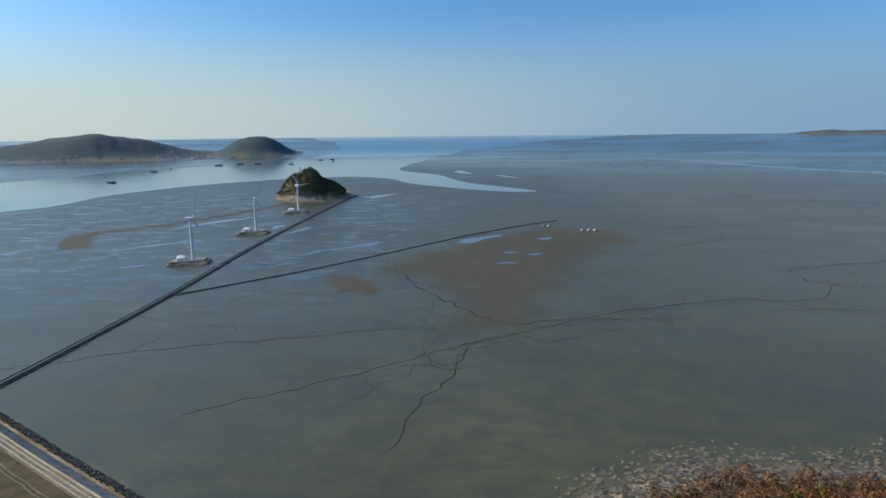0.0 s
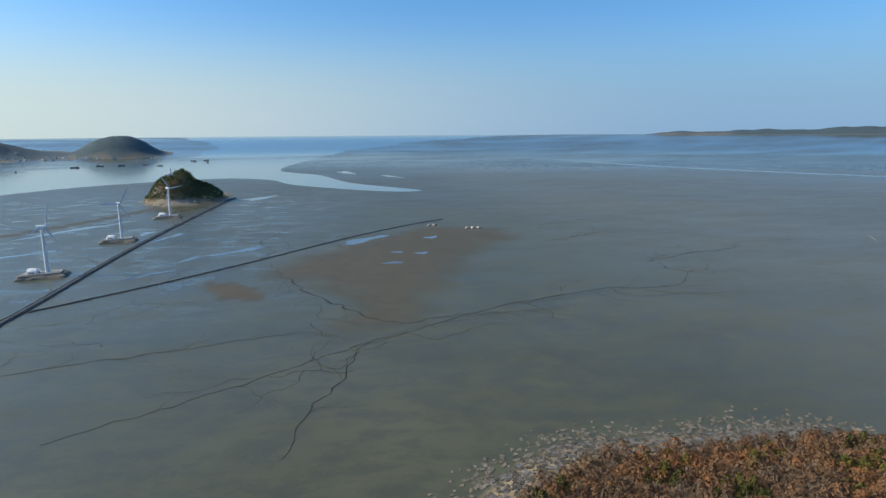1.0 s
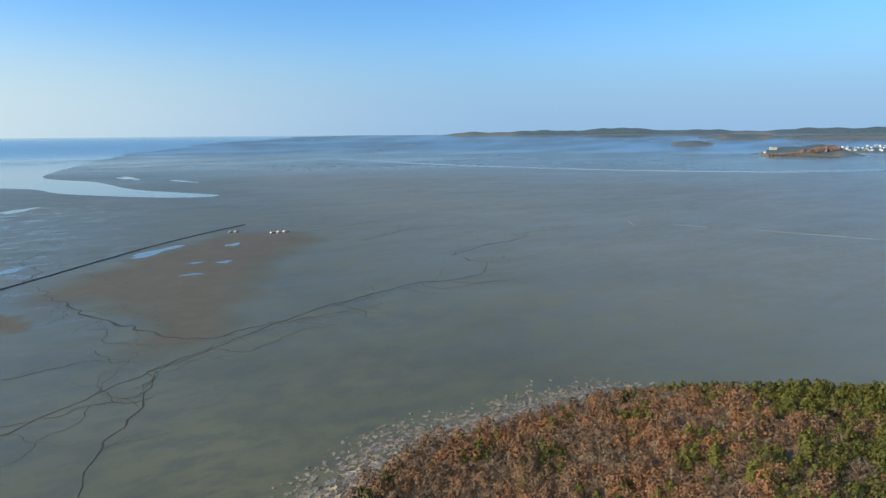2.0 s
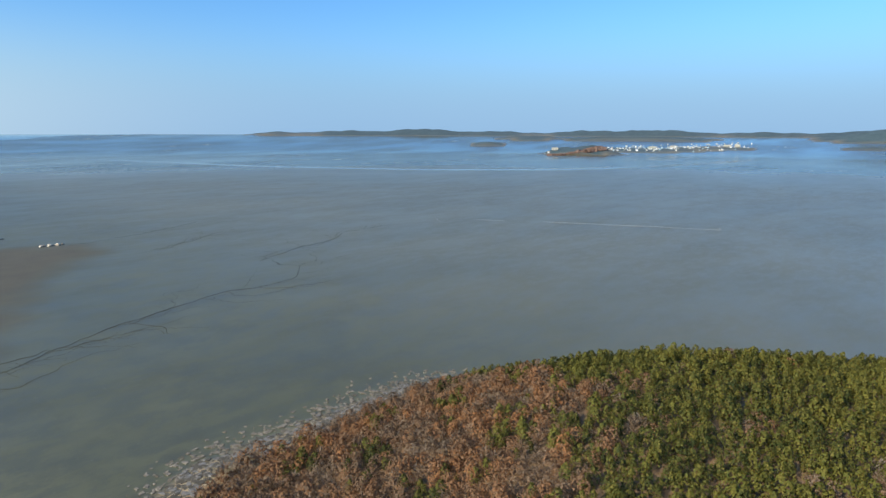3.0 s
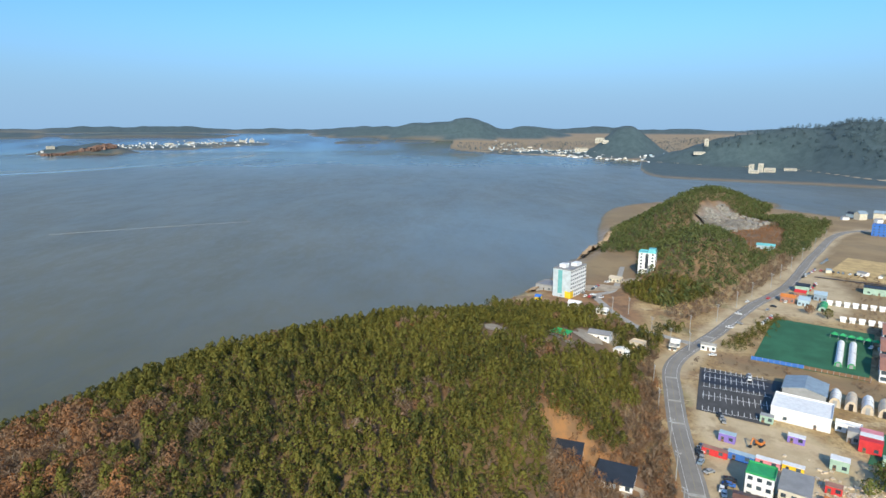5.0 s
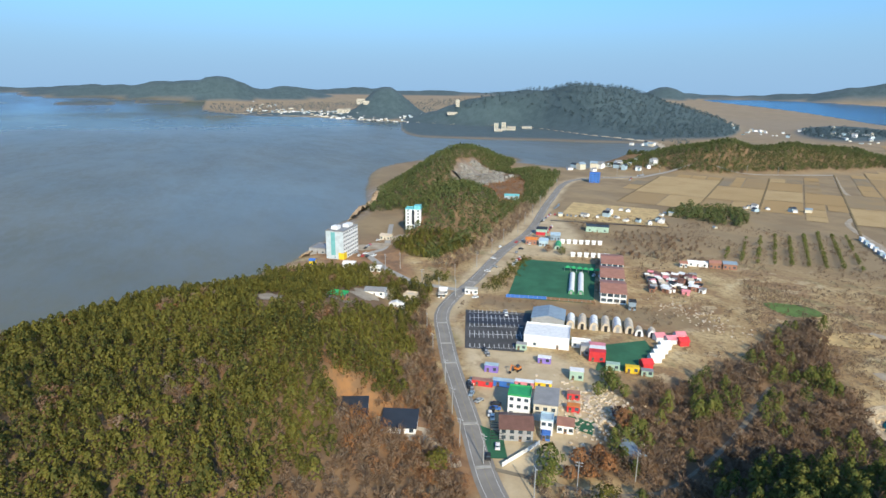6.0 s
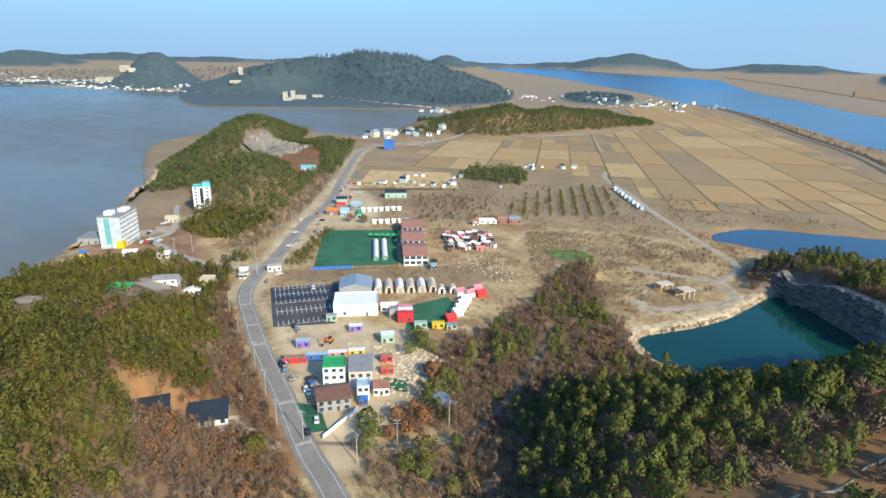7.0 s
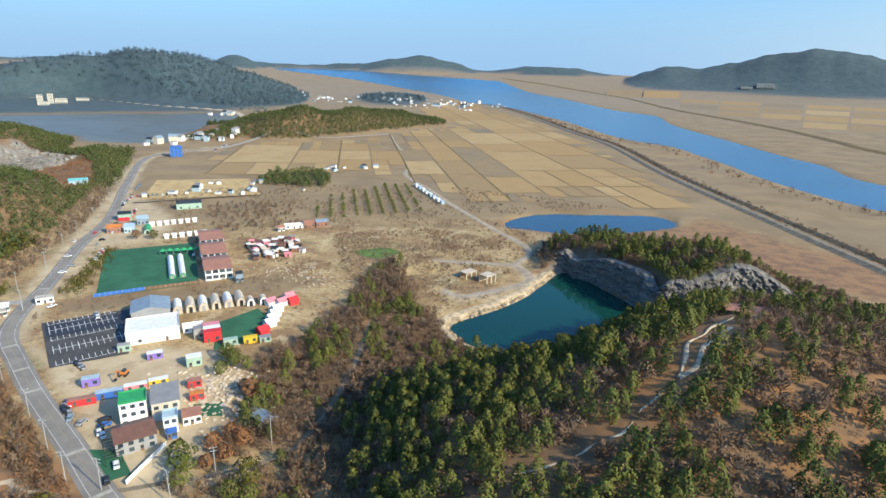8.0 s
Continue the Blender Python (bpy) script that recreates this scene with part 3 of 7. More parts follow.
# ---------------------------------------------------------------- trees
def crown_np(rng, tall, wide, leaves, size, low=0.15, kind="pine", up=0.6):
    """Leaf clumps of one crown as quads, unit scale in metres."""
    h = rng.uniform(0, 1, leaves) ** 0.85
    if kind == "pine":
        prof = np.where(h < 0.3, 0.65 + 1.1 * h, 1.0 - np.clip(h - 0.3, 0, 1) ** 1.25 * 1.2) * wide / 2
    else:
        prof = np.sqrt(np.clip(1 - (2 * h - 0.9) ** 2 / 1.25, 0.05, 1)) * wide / 2
    a = rng.uniform(0, 2 * np.pi, leaves)
    lob = 1 + 0.22 * np.sin(a * 3 + h * 5) + 0.12 * np.sin(a * 5 + 2)
    rad = prof * lob * rng.uniform(0.45, 1.0, leaves) ** 0.6
    c = np.stack([rad * np.cos(a), rad * np.sin(a), tall * (low + (1 - low) * h)], 1)
    n = rng.normal(size=(leaves, 3)) * 0.42 + np.stack([np.cos(a), np.sin(a), np.full(leaves, up)], 1)
    n /= np.linalg.norm(n, axis=1)[:, None]
    u = np.cross(n, rng.normal(size=(leaves, 3)))
    u /= np.linalg.norm(u, axis=1)[:, None]
    w = np.cross(n, u)
    s = size * rng.uniform(0.55, 1.15, leaves)[:, None]
    q = np.stack([c - u * s - w * s * 0.6, c + u * s - w * s * 0.7, c + u * s * 0.1 + w * s * 0.9], 1)
    v = q.reshape(-1, 3)
    return v, np.arange(leaves * 3).reshape(-1, 3)


def twig_np(rng, tall, wide, count):
    """A leafless crown: thin upswept twigs fanning out from the stem."""
    h = rng.uniform(0.12, 0.8, count)
    a = rng.uniform(0, 2 * np.pi, count)
    reach = wide / 2 * np.sqrt(np.clip(1 - (1.5 * h - 0.7) ** 2, 0.1, 1)) * rng.uniform(0.5, 1.0, count)
    d = np.stack([np.cos(a), np.sin(a), np.zeros(count)], 1)
    p = d * (reach * rng.uniform(0.1, 0.6, count))[:, None] + np.array([0, 0, 1.0]) * (tall * h)[:, None]
    q = d * reach[:, None] + np.array([0, 0, 1.0]) * (tall * (h + rng.uniform(0.08, 0.3, count)))[:, None]
    q += rng.normal(size=(count, 3)) * 0.35
    w = np.cross(q - p, rng.normal(size=(count, 3)))
    w *= (rng.uniform(0.10, 0.24, count) / (np.linalg.norm(w, axis=1) + 1e-9))[:, None]
    v = np.stack([p - w, p + w, q], 1).reshape(-1, 3)
    return v, np.arange(count * 3).reshape(-1, 3)


def forest(name, xs, ys, scales, tints, material, label, variants, sink=0.3):
    """Many trees joined into one mesh."""
    rng = np.random.default_rng(len(xs))
    zs = height(xs, ys) - sink
    pick = rng.integers(0, len(variants), len(xs))
    turn = rng.uniform(0, 2 * np.pi, len(xs))
    vs, fs, ts, off = [], [], [], 0
    for k, (v, f) in enumerate(variants):
        idx = np.where(pick == k)[0]
        if not len(idx):
            continue
        c, s = np.cos(turn[idx]), np.sin(turn[idx])
        sc = scales[idx][:, None]
        x = (v[None, :, 0] * c[:, None] - v[None, :, 1] * s[:, None]) * sc + xs[idx][:, None]
        y = (v[None, :, 0] * s[:, None] + v[None, :, 1] * c[:, None]) * sc + ys[idx][:, None]
        z = v[None, :, 2] * sc * rng.uniform(0.85, 1.2, len(idx))[:, None] + zs[idx][:, None]
        vs.append(np.stack([x, y, z], -1).reshape(-1, 3))
        fs.append((f[None] + (np.arange(len(idx)) * len(v))[:, None, None]).reshape(-1, f.shape[1]) + off)
        ts.append(np.repeat(tints[idx], len(v)))
        off += len(idx) * len(v)
    ob = mesh_np(name, np.vstack(vs), np.vstack(fs), material, {"tint": np.concatenate(ts)})
    return tagged(ob, label, "trees", kind="stuff")


def scatter(x0, y0, x1, y1, step, seed):
    """Jittered grid points."""
    rng = np.random.default_rng(seed)
    gx, gy = np.meshgrid(np.arange(x0, x1, step), np.arange(y0, y1, step))
    gx, gy = gx.ravel(), gy.ravel()
    return gx + rng.uniform(-0.45, 0.45, gx.size) * step, gy + rng.uniform(-0.45, 0.45, gx.size) * step


RNG = np.random.default_rng(7)
PINES = [crown_np(RNG, 6.4, 5.2, 150, 0.44) for _ in range(6)]
OAKS = [crown_np(RNG, 6.2, 6.4, 190, 0.40, 0.10, "oak") for _ in range(6)]
TWIGS = [twig_np(RNG, 6.4, 6.0, 95) for _ in range(6)]
CLUMPS = [crown_np(RNG, 8.0, 9.0, 34, 1.3, 0.0, "oak", 1.0) for _ in range(5)]
RIDGE_PINES = [crown_np(RNG, 8.4, 6.0, 300, 0.40) for _ in range(6)]
FAR_TREES = [crown_np(RNG, 8.0, 8.0, 70, 0.85, 0.05, "oak", 1.0) for _ in range(5)]


GROVE = np.array([(447, -455), (480, -516), (442, -556), (389, -517), (378, -481)], dtype=float)
CLEAR = [(183.4, -50.4, 10), (177.5, -65.5, 11), (125.6, -31.9, 5), (-10, -206, 8), (276, -36, 8), (300, -80, 9), (308, -93, 9), (317, -102, 12), (282, -71, 9), (390, -42, 10), (300, -97, 12), (262, -66, 9), (262, -34, 8), (285, -86, 9), (294, -107, 6), (313, -123, 7), (387, -106, 7), (361, -116, 8), (404, -84, 4), (427, -112, 24), (466, -186, 12), (458, -158, 10), (444, -100, 14)]
SIDE_ROAD = curve_points([(318, -158), (332, -146), (342, -137), (372, -130), (393, -129), (420, -131), (436, -150), (506, -180)])
TRAIL = curve_points([(-7.1, -201.6), (-1.4, -183.9), (3.0, -170.6), (4.7, -159.3), (5.6, -151.8), (8.4, -144.0), (11.4, -140.4), (13.5, -133.8), (17.0, -130.4), (21.3, -126.6), (25.6, -122.8), (31.4, -119.1), (36.9, -116.8)])
TRAIL_FORK = curve_points([(-6.7, -185.1), (-1.9, -170.4), (0.5, -161.2), (1.9, -155.8), (5.3, -150.6)])
LANE = curve_points([(148, -88), (138, -98), (124, -112), (116, -131), (122, -160), (134, -190), (150, -225)])


def seaward(x, y):
    """On the cape's side of the road."""
    return y > np.interp(x, [-200, 0, 40, 90, 125, 181, 255, 304, 334, 390, 446, 520], [150, 0, -52, -68, -79, -95, -119, -146, -178, -232, -294, -355])


def free_of_trees(x, y):
    ok = (line_distance(x, y, ROAD) > 7) & (line_distance(x, y, SIDE_ROAD) > 6) & (line_distance(x, y, TRAIL) > 3.2) & (line_distance(x, y, TRAIL_FORK) > 3.0) & (line_distance(x, y, LANE) > 1.9)
    for cx, cy, r in CLEAR:
        ok &= np.hypot(x - cx, y - cy) > r
    for poly in (FACE, LAKE):
        ok &= polygon_distance(x, y, poly) < -4
    ok &= polygon_distance(x, y, SLOPE) < 4
    return ok


def plant():
    rng = np.random.default_rng(5)
    # the cape and the trail ridge
    x, y = scatter(-130, -420, 520, 215, 3.4, 3)
    hill = bump_height(x, y)
    belt = (polygon_distance(x, y, BELT) > 3 * wobble(x, y, 9.0)) & (polygon_distance(x, y, np.array(TOWN)) < -4)
    flank = seaward(x, y) & (polygon_distance(x, y, PLAIN) < -1) & (x < 345) & (x > 60)
    flank |= ~seaward(x, y) & (polygon_distance(x, y, PLAIN) < -6) & (x < 135) & (y > -215)
    quarry = (polygon_distance(x, y, LAKE) > -7) & (y < -262) & (x < 112) | (polygon_distance(x, y, PIT) > -4)
    keep = ~quarry & (polygon_distance(x, y, LAND) > 7 + 9 * ((x < 215) & (y > 100))) & ((hill > 1.2) | belt | flank) & (np.hypot(x, y) > 55) & free_of_trees(x, y) & (np.hypot(x, y) < 470)
    x, y, hill, belt = x[keep], y[keep], hill[keep], belt[keep]
    u = rng.uniform(-1, 1, x.size)
    cape = seaward(x, y)
    seaside = smooth(40, 130, y - 0.35 * (x - 150)) * smooth(260, 170, x)
    shore = cape & (seaside + 0.4 * wobble(x, y, 22.0, 1.0) + 0.25 * u > 0.5)
    w2 = wobble(x, y, 13.0, 7.0) + 0.6 * rng.uniform(-1, 1, x.size)
    oak = shore & (w2 > -0.15) & (w2 < 0.7)
    strip = np.interp(x, [60, 110, 150, 200, 250, 320], [95, 82, 66, 34, 20, 14])
    foot = smooth(1.35, 0.45, line_distance(x, y, ROAD) / strip) + 0.25 * wobble(x, y, 16.0, 2.0) + 0.25 * u
    south = smooth(10, -25, x) * smooth(-120, -180, y)
    bare = shore & (w2 <= -0.15) | ~shore & ((cape & (foot > 0.55)) | (~cape & ((belt | (hill < 13)) & (wobble(x, y, 20.0, 4.0) + 0.6 * u > -0.35) | (south + 0.5 * u > 0.95))))
    bare |= ~cape & (wobble(x, y, 12.0, 8.0) + 0.5 * u > 0.35)
    bare |= cape & ~shore & (wobble(x, y, 26.0, 6.0) + 0.3 * u > 0.86)
    sc = rng.uniform(0.62, 1.22, x.size) * np.where(bare, 0.85, 1.0) * np.where(south > 0.5, 0.78, 1.0) * 0.9
    thin = (south > 0.4) & (rng.uniform(0, 1, x.size) < 0.12)
    tint = np.clip(0.5 + 0.28 * wobble(x, y, 38.0, 3.0) + 0.25 * wobble(x, y, 9.0, 5.0) + 0.35 * rng.uniform(-1, 1, x.size), 0, 1)
    rust = cape & bare & ~shore & (rng.uniform(0, 1, x.size) < 0.22)
    oak, bare = oak | rust, bare & ~rust
    for name, pick, mat, label, variants in [
            ("pine_wood", cape & ~oak & ~bare, M_PINE, "dense young olive-green pine wood on the cape", PINES),
            ("autumn_wood", oak, M_OAK, "rust-brown autumn broadleaf wood on the cape", OAKS),
            ("bare_wood", bare & ~thin, M_BARE, "leafless grey-brown wood round the village", TWIGS + OAKS[:2]),
            ("ridge_pine_wood", ~cape & ~bare & ~thin & (rng.uniform(0, 1, x.size) < 0.62), M_PINE_DARK, "dark green pine wood on the trail ridge", RIDGE_PINES)]:
        forest(name, x[pick], y[pick], sc[pick], tint[pick], mat, label, variants)
    # hills further off
    x, y = scatter(345, -1300, 1100, -130, 6.0, 4)
    flat = polygon_distance(x, y, PLAIN)
    foot2 = (flat < -5) & (flat > -90) & (y < -165) & (x < 760) & (y > -560) & (np.hypot(x - 450, y + 165) > 42)
    keep = (polygon_distance(x, y, LAND) > 12) & ((bump_height(x, y) > 4) | foot2 | (polygon_distance(x, y, GROVE) > 0)) & free_of_trees(x, y) & ((np.hypot(x, y) > 470) | foot2)
    fringe = (x > 545) & (x < 1000) & (y > -560) & (flat < -5)
    foot2 |= fringe & (polygon_distance(x, y, SLOPE) < 0)
    low = ~fringe & (bump_height(x, y) < 3 + 3 * wobble(x, y, 30.0, 9.0)) & (polygon_distance(x, y, GROVE) < 0) & ((flat > -22) | (x > 640))
    lx_, ly_ = x[keep & low], y[keep & low]
    forest("hill_foot_wood", lx_, ly_, rng.uniform(0.4, 0.75, lx_.size), rng.uniform(0, 1, lx_.size), M_BARE, "leafless brown wood at the foot of the coastal hills", FAR_TREES)
    keep &= ~low
    x, y = x[keep], y[keep]
    forest("hill_wood", x, y, rng.uniform(0.6, 1.0, x.size), np.clip(0.4 + 0.3 * wobble(x, y, 50.0) + rng.uniform(-0.3, 0.3, x.size), 0, 1),
           M_HILL_PINE, "dark green pine wood on the coastal hills", FAR_TREES)
    x, y = scatter(1100, -2400, 3900, -100, 22.0, 12)
    keep = (bump_height(x, y) < 9) & (np.hypot(x, y) > 1500) & (polygon_distance(x, y, LAND) > 40) & (wobble(x, y, 120.0, 3.0) + 0.5 * rng.uniform(-1, 1, x.size) > np.where((np.degrees(np.arctan2(x, y)) < 118) & (np.hypot(x, y) > 2300), -0.3, 0.12)) & (polygon_distance(x, y, RIVER) < -60) & (np.degrees(np.arctan2(x, y)) < 137)
    x, y = x[keep], y[keep]
    forest("far_village_trees", x, y, rng.uniform(0.5, 1.1, x.size), rng.uniform(0, 1, x.size), M_HAZED_WOOD, "clumps of dark haze-tinted trees round the far villages", CLUMPS, 1.0)
    x, y = scatter(1050, -2200, 2500, -700, 19.0, 18)
    keep = (bump_height(x, y) > 5) & (polygon_distance(x, y, LAND) > 60) & (np.hypot(x, y) > 1500) & (np.hypot(x, y) < 2420)
    x, y = x[keep], y[keep]
    forest("bay_hill_wood", x, y, rng.uniform(0.8, 1.7, x.size), np.clip(0.5 + 0.5 * wobble(x, y, 90.0, 2.0), 0, 1), M_HAZED_WOOD, "dark haze-tinted pine wood covering the hill across the bay", CLUMPS, 1.0)
    x, y = scatter(-350, 1080, -150, 1290, 4.6, 8)
    keep = bump_height(x, y) > 6
    x, y = x[keep], y[keep]
    forest("island_wood", x, y, rng.uniform(0.6, 0.95, x.size), rng.uniform(0, 0.6, x.size), M_HILL_PINE, "dark green trees covering the small island", FAR_TREES)


plant()


# ---------------------------------------------------------------- ribbons: roads, walls, creeks
def resample(pts, step):
    pts = np.asarray(pts, dtype=float)
    d = np.concatenate([[0], np.cumsum(np.hypot(*np.diff(pts, axis=0).T))])
    s = np.linspace(0, d[-1], max(2, int(d[-1] / step) + 1))
    return np.stack([np.interp(s, d, pts[:, 0]), np.interp(s, d, pts[:, 1])], 1)


def ribbon(name, pts, section, material, label, category="road", step=4.0, level=None, taper=False, kind="structure", wander=0.0):
    """Sweep a cross-section of (offset, rise) pairs along a plan line laid on the ground."""
    p = resample(pts, step)
    if wander:
        p = p + np.stack([wobble(p[:, 0], p[:, 1], 9.0, 1.0), wobble(p[:, 0], p[:, 1], 8.0, 5.0)], 1) * wander
    t = np.gradient(p, axis=0)
    t /= np.linalg.norm(t, axis=1)[:, None] + 1e-9
    nrm = np.stack([t[:, 1], -t[:, 0]], 1)
    z = height(p[:, 0], p[:, 1]) if level is None else np.full(len(p), level)
    if level is None and len(z) > 7:
        z = np.convolve(np.pad(z, 3, mode="edge"), np.ones(7) / 7, mode="valid")
    k = np.ones(len(p))
    if taper:
        k = np.sin(np.linspace(0.05, np.pi - 0.05, len(p))) ** 0.6 * (0.35 + 0.75 * np.abs(wobble(p[:, 0], p[:, 1], 17.0, 3.0)))
    rows = [np.stack([p[:, 0] + nrm[:, 0] * o * k, p[:, 1] + nrm[:, 1] * o * k, z + up], 1) for o, up in section]
    v = np.stack(rows, 1)
    n, m = v.shape[:2]
    i = np.arange(n * m).reshape(n, m)
    f = np.stack([i[:-1, :-1], i[:-1, 1:], i[1:, 1:], i[1:, :-1]], -1).reshape(-1, 4)
    f = f[:, ::-1]
    return tagged(mesh_np(name, v.reshape(-1, 3), f, material), label, category, kind=kind)


def rocks_np(rng, pts, size, flat=0.6):
    """Broken stones: jittered boxes, one per plan point with its height."""
    n = len(pts)
    c = np.array([(x, y, z) for x in (-1, 1) for y in (-1, 1) for z in (-1, 1)], dtype=float)
    s = size * rng.uniform(0.4, 1.2, (n, 1, 1)) * np.array([1.0, 0.8, flat]) / 2
    v = (c[None] + rng.uniform(-0.45, 0.45, (n, 8, 3))) * s
    a = rng.uniform(0, 6.3, n)
    x = v[..., 0] * np.cos(a)[:, None] - v[..., 1] * np.sin(a)[:, None]
    y = v[..., 0] * np.sin(a)[:, None] + v[..., 1] * np.cos(a)[:, None]
    v = np.stack([x + pts[:, 0:1], y + pts[:, 1:2], v[..., 2] + pts[:, 2:3]], -1)
    q = np.array([(0, 1, 3, 2), (4, 6, 7, 5), (0, 4, 5, 1), (2, 3, 7, 6), (0, 2, 6, 4), (1, 5, 7, 3)])
    f = (q[None] + (np.arange(n) * 8)[:, None, None]).reshape(-1, 4)
    return v.reshape(-1, 3), f


def stones(name, x, y, size, material, label, seed=1, flat=0.6, up=0.1):
    rng = np.random.default_rng(seed)
    pts = np.stack([x, y, height(x, y) + up], 1)
    v, f = rocks_np(rng, pts, size, flat)
    return tagged(mesh_np(name, v, f, material), label, "stones", kind="stuff")


M_CREEK = plain("wet_creek_mud", (0.062, 0.056, 0.036), 0.75, vary=0.3, scale=0.1)
M_FINE_CREEK = plain("creek_mud", (0.085, 0.074, 0.042), 0.75, vary=0.3, scale=0.1)
M_PUDDLE = water("puddle_water", (0.16, 0.19, 0.20), 0.10, 0.3, 0.02)
M_DARK_STONE = plain("dark_stone", (0.075, 0.075, 0.072), 0.9, vary=0.4, scale=0.4)
M_SAND_TRACK = plain("sand_track", (0.55, 0.45, 0.31), 0.95, vary=0.2, scale=0.15)
M_DIRT = plain("dirt_track", (0.40, 0.33, 0.24), 0.95, vary=0.22, scale=0.2)
M_WALL_TRACK = plain("wall_track_earth", (0.25, 0.205, 0.14), 0.95, vary=0.3, scale=0.2)
M_YELLOW_SAND = plain("yellow_sand", (0.52, 0.37, 0.17), 0.95, vary=0.22, scale=0.15)
M_DRY_GRASS = plain("dry_grass", (0.21, 0.15, 0.07), 0.95, vary=0.35, scale=0.12)
M_LINE = plain("road_paint", (0.72, 0.71, 0.68), 0.8, vary=0.15)
M_GREY_ROCK = plain("pale_rock", (0.27, 0.25, 0.215), 0.95, vary=0.3, scale=0.3)

# main road with its edge lines and crossing humps
ribbon("road", ROAD, [(-4.3, 0.02), (-3.0, 0.32), (3.0, 0.32), (4.3, 0.02)], M_ASPHALT, "worn grey two-lane asphalt road through the village")
for off in (-2.75, 2.75):
    ribbon("road_line", ROAD, [(off - 0.06, 0.335), (off + 0.06, 0.335)], M_LINE, "faded white edge line on the asphalt road", "road marking")
ribbon("road_line", ROAD, [(-0.06, 0.337), (0.06, 0.337)], plain("faded_yellow_paint", (0.36, 0.30, 0.16), 0.85), "faded yellow centre line on the asphalt road", "road marking")
ROAD_POINTS = resample(ROAD, 1.0)


def along_road(x, y, off=0.0):
    """Nearest road point to (x, y), moved off to the side, and the road's heading."""
    k = int(np.argmin(np.hypot(ROAD_POINTS[:, 0] - x, ROAD_POINTS[:, 1] - y)))
    k = min(max(k, 1), len(ROAD_POINTS) - 2)
    t = ROAD_POINTS[k + 1] - ROAD_POINTS[k - 1]
    t = t / np.hypot(*t)
    return ROAD_POINTS[k, 0] + t[1] * off, ROAD_POINTS[k, 1] - t[0] * off, math.degrees(math.atan2(t[1], t[0]))


for x, y in ((150, -85), (176, -93), (226, -109), (246, -116), (272, -126), (330, -172)):
    cx, cy, turn = along_road(x, y)
    bm = bmesh.new()
    box(bm, -0.8, -2.9, -0.05, 0.8, 2.9, 0.06, 0.04)
    ob = part("speed_hump", bm, plain("hump_paint", (0.40, 0.38, 0.33), 0.9))
    ob.matrix_world = pose(cx, cy, at_ground(cx, cy, 0.35), 0, 0, turn)
    tagged(ob, "faded pale painted speed hump across the road", "speed hump", "humps on the road", "structure")
ribbon("side_road", SIDE_ROAD, [(-2.6, 0.05), (-2.2, 0.25), (2.2, 0.25), (2.6, 0.05)], M_CONCRETE, "pale concrete lane to the seaside hotel")
for i0, i1 in ((0, 34), (36, 52), (54, 66), (69, 78), (81, len(TRAIL))):
    ribbon("forest_trail", TRAIL[i0:i1], [(-1.0, 0.05), (-0.4, 0.25), (0.4, 0.25), (1.0, 0.05)], M_SAND_TRACK, "pale bare-earth trail over the pine ridge", "trail", wander=1.2, step=1.2, taper=True)
ribbon("forest_trail", TRAIL_FORK, [(-0.8, 0.05), (-0.3, 0.2), (0.3, 0.2), (0.8, 0.05)], M_SAND_TRACK, "pale second strand of the ridge trail", "trail", wander=1.0, step=1.2)
ribbon("village_lane", LANE, [(-1.0, 0.08), (0, 0.16), (1.0, 0.08)], M_WALL_TRACK, "dusty dirt lane behind the village", "lane")
LOOP = curve_points([(170, -328), (137, -340), (119, -346), (104, -332), (102, -317), (114, -296), (126, -280), (140, -283)])
ribbon("quarry_track", LOOP, [(-2.8, 0.1), (0, 0.3), (2.8, 0.1)], M_DIRT, "pale dirt track along the quarry edge", "track", wander=0.6)
CANAL_TRACK = curve_points([(119, -346), (122, -384), (159, -418), (227, -479), (280, -532), (350, -600), (390, -700), (480, -800), (575, -930)])
ribbon("canal_track", CANAL_TRACK, [(-2.6, 0.1), (0, 0.35), (2.6, 0.1)], M_DIRT, "pale dirt track beside the canal fields", "track", wander=0.5, step=6)
DIKE = curve_points([(-150, -370), (-38, -569), (80, -784), (203, -1048), (332, -1249), (664, -1780), (1070, -2284)])
ribbon("dike_road", DIKE, [(-7, 0.0), (-2.4, 1.9), (2.4, 1.9), (7, 0.0)], M_WALL_TRACK, "embankment road along the river", "road", step=10)
ribbon("dike_ditch", DIKE + np.array([-14.0, -6.0]), [(-5, 0.12), (5, 0.12)], M_CREEK, "dark reedy ditch below the embankment", "ditch", step=10)
FAR_DIKE = curve_points([(-420, -900), (-214, -1259), (-173, -1393), (-86, -1633), (44, -1900), (237, -2268), (613, -3190), (1041, -3639), (1512, -3901)])
ribbon("far_dike", FAR_DIKE, [(-16, 0.0), (-4, 2.4), (4, 2.4), (16, 0.0)], M_DRY_GRASS, "grassy embankment across the river", "embankment", step=14)
COAST_ROAD = curve_points([(690, -625), (682, -640), (700, -700), (690, -772), (640, -800), (590, -950)])
ribbon("coast_road", COAST_ROAD, [(-3.5, 0.1), (-2.8, 0.4), (2.8, 0.4), (3.5, 0.1)], M_CONCRETE, "pale road along the foot of the hillocks", step=8)

FAR_BEACH = curve_points([(880, -780), (980, -960), (1190, -1140), (1500, -1160), (1900, -1190), (2135, -990), (2663, -722), (3280, -312)], n=6)
ribbon("far_beach", FAR_BEACH, [(-4, 1.2), (16, 2.6)], M_SAND_TRACK, "thin tan beach along the far shore", "beach", step=12)

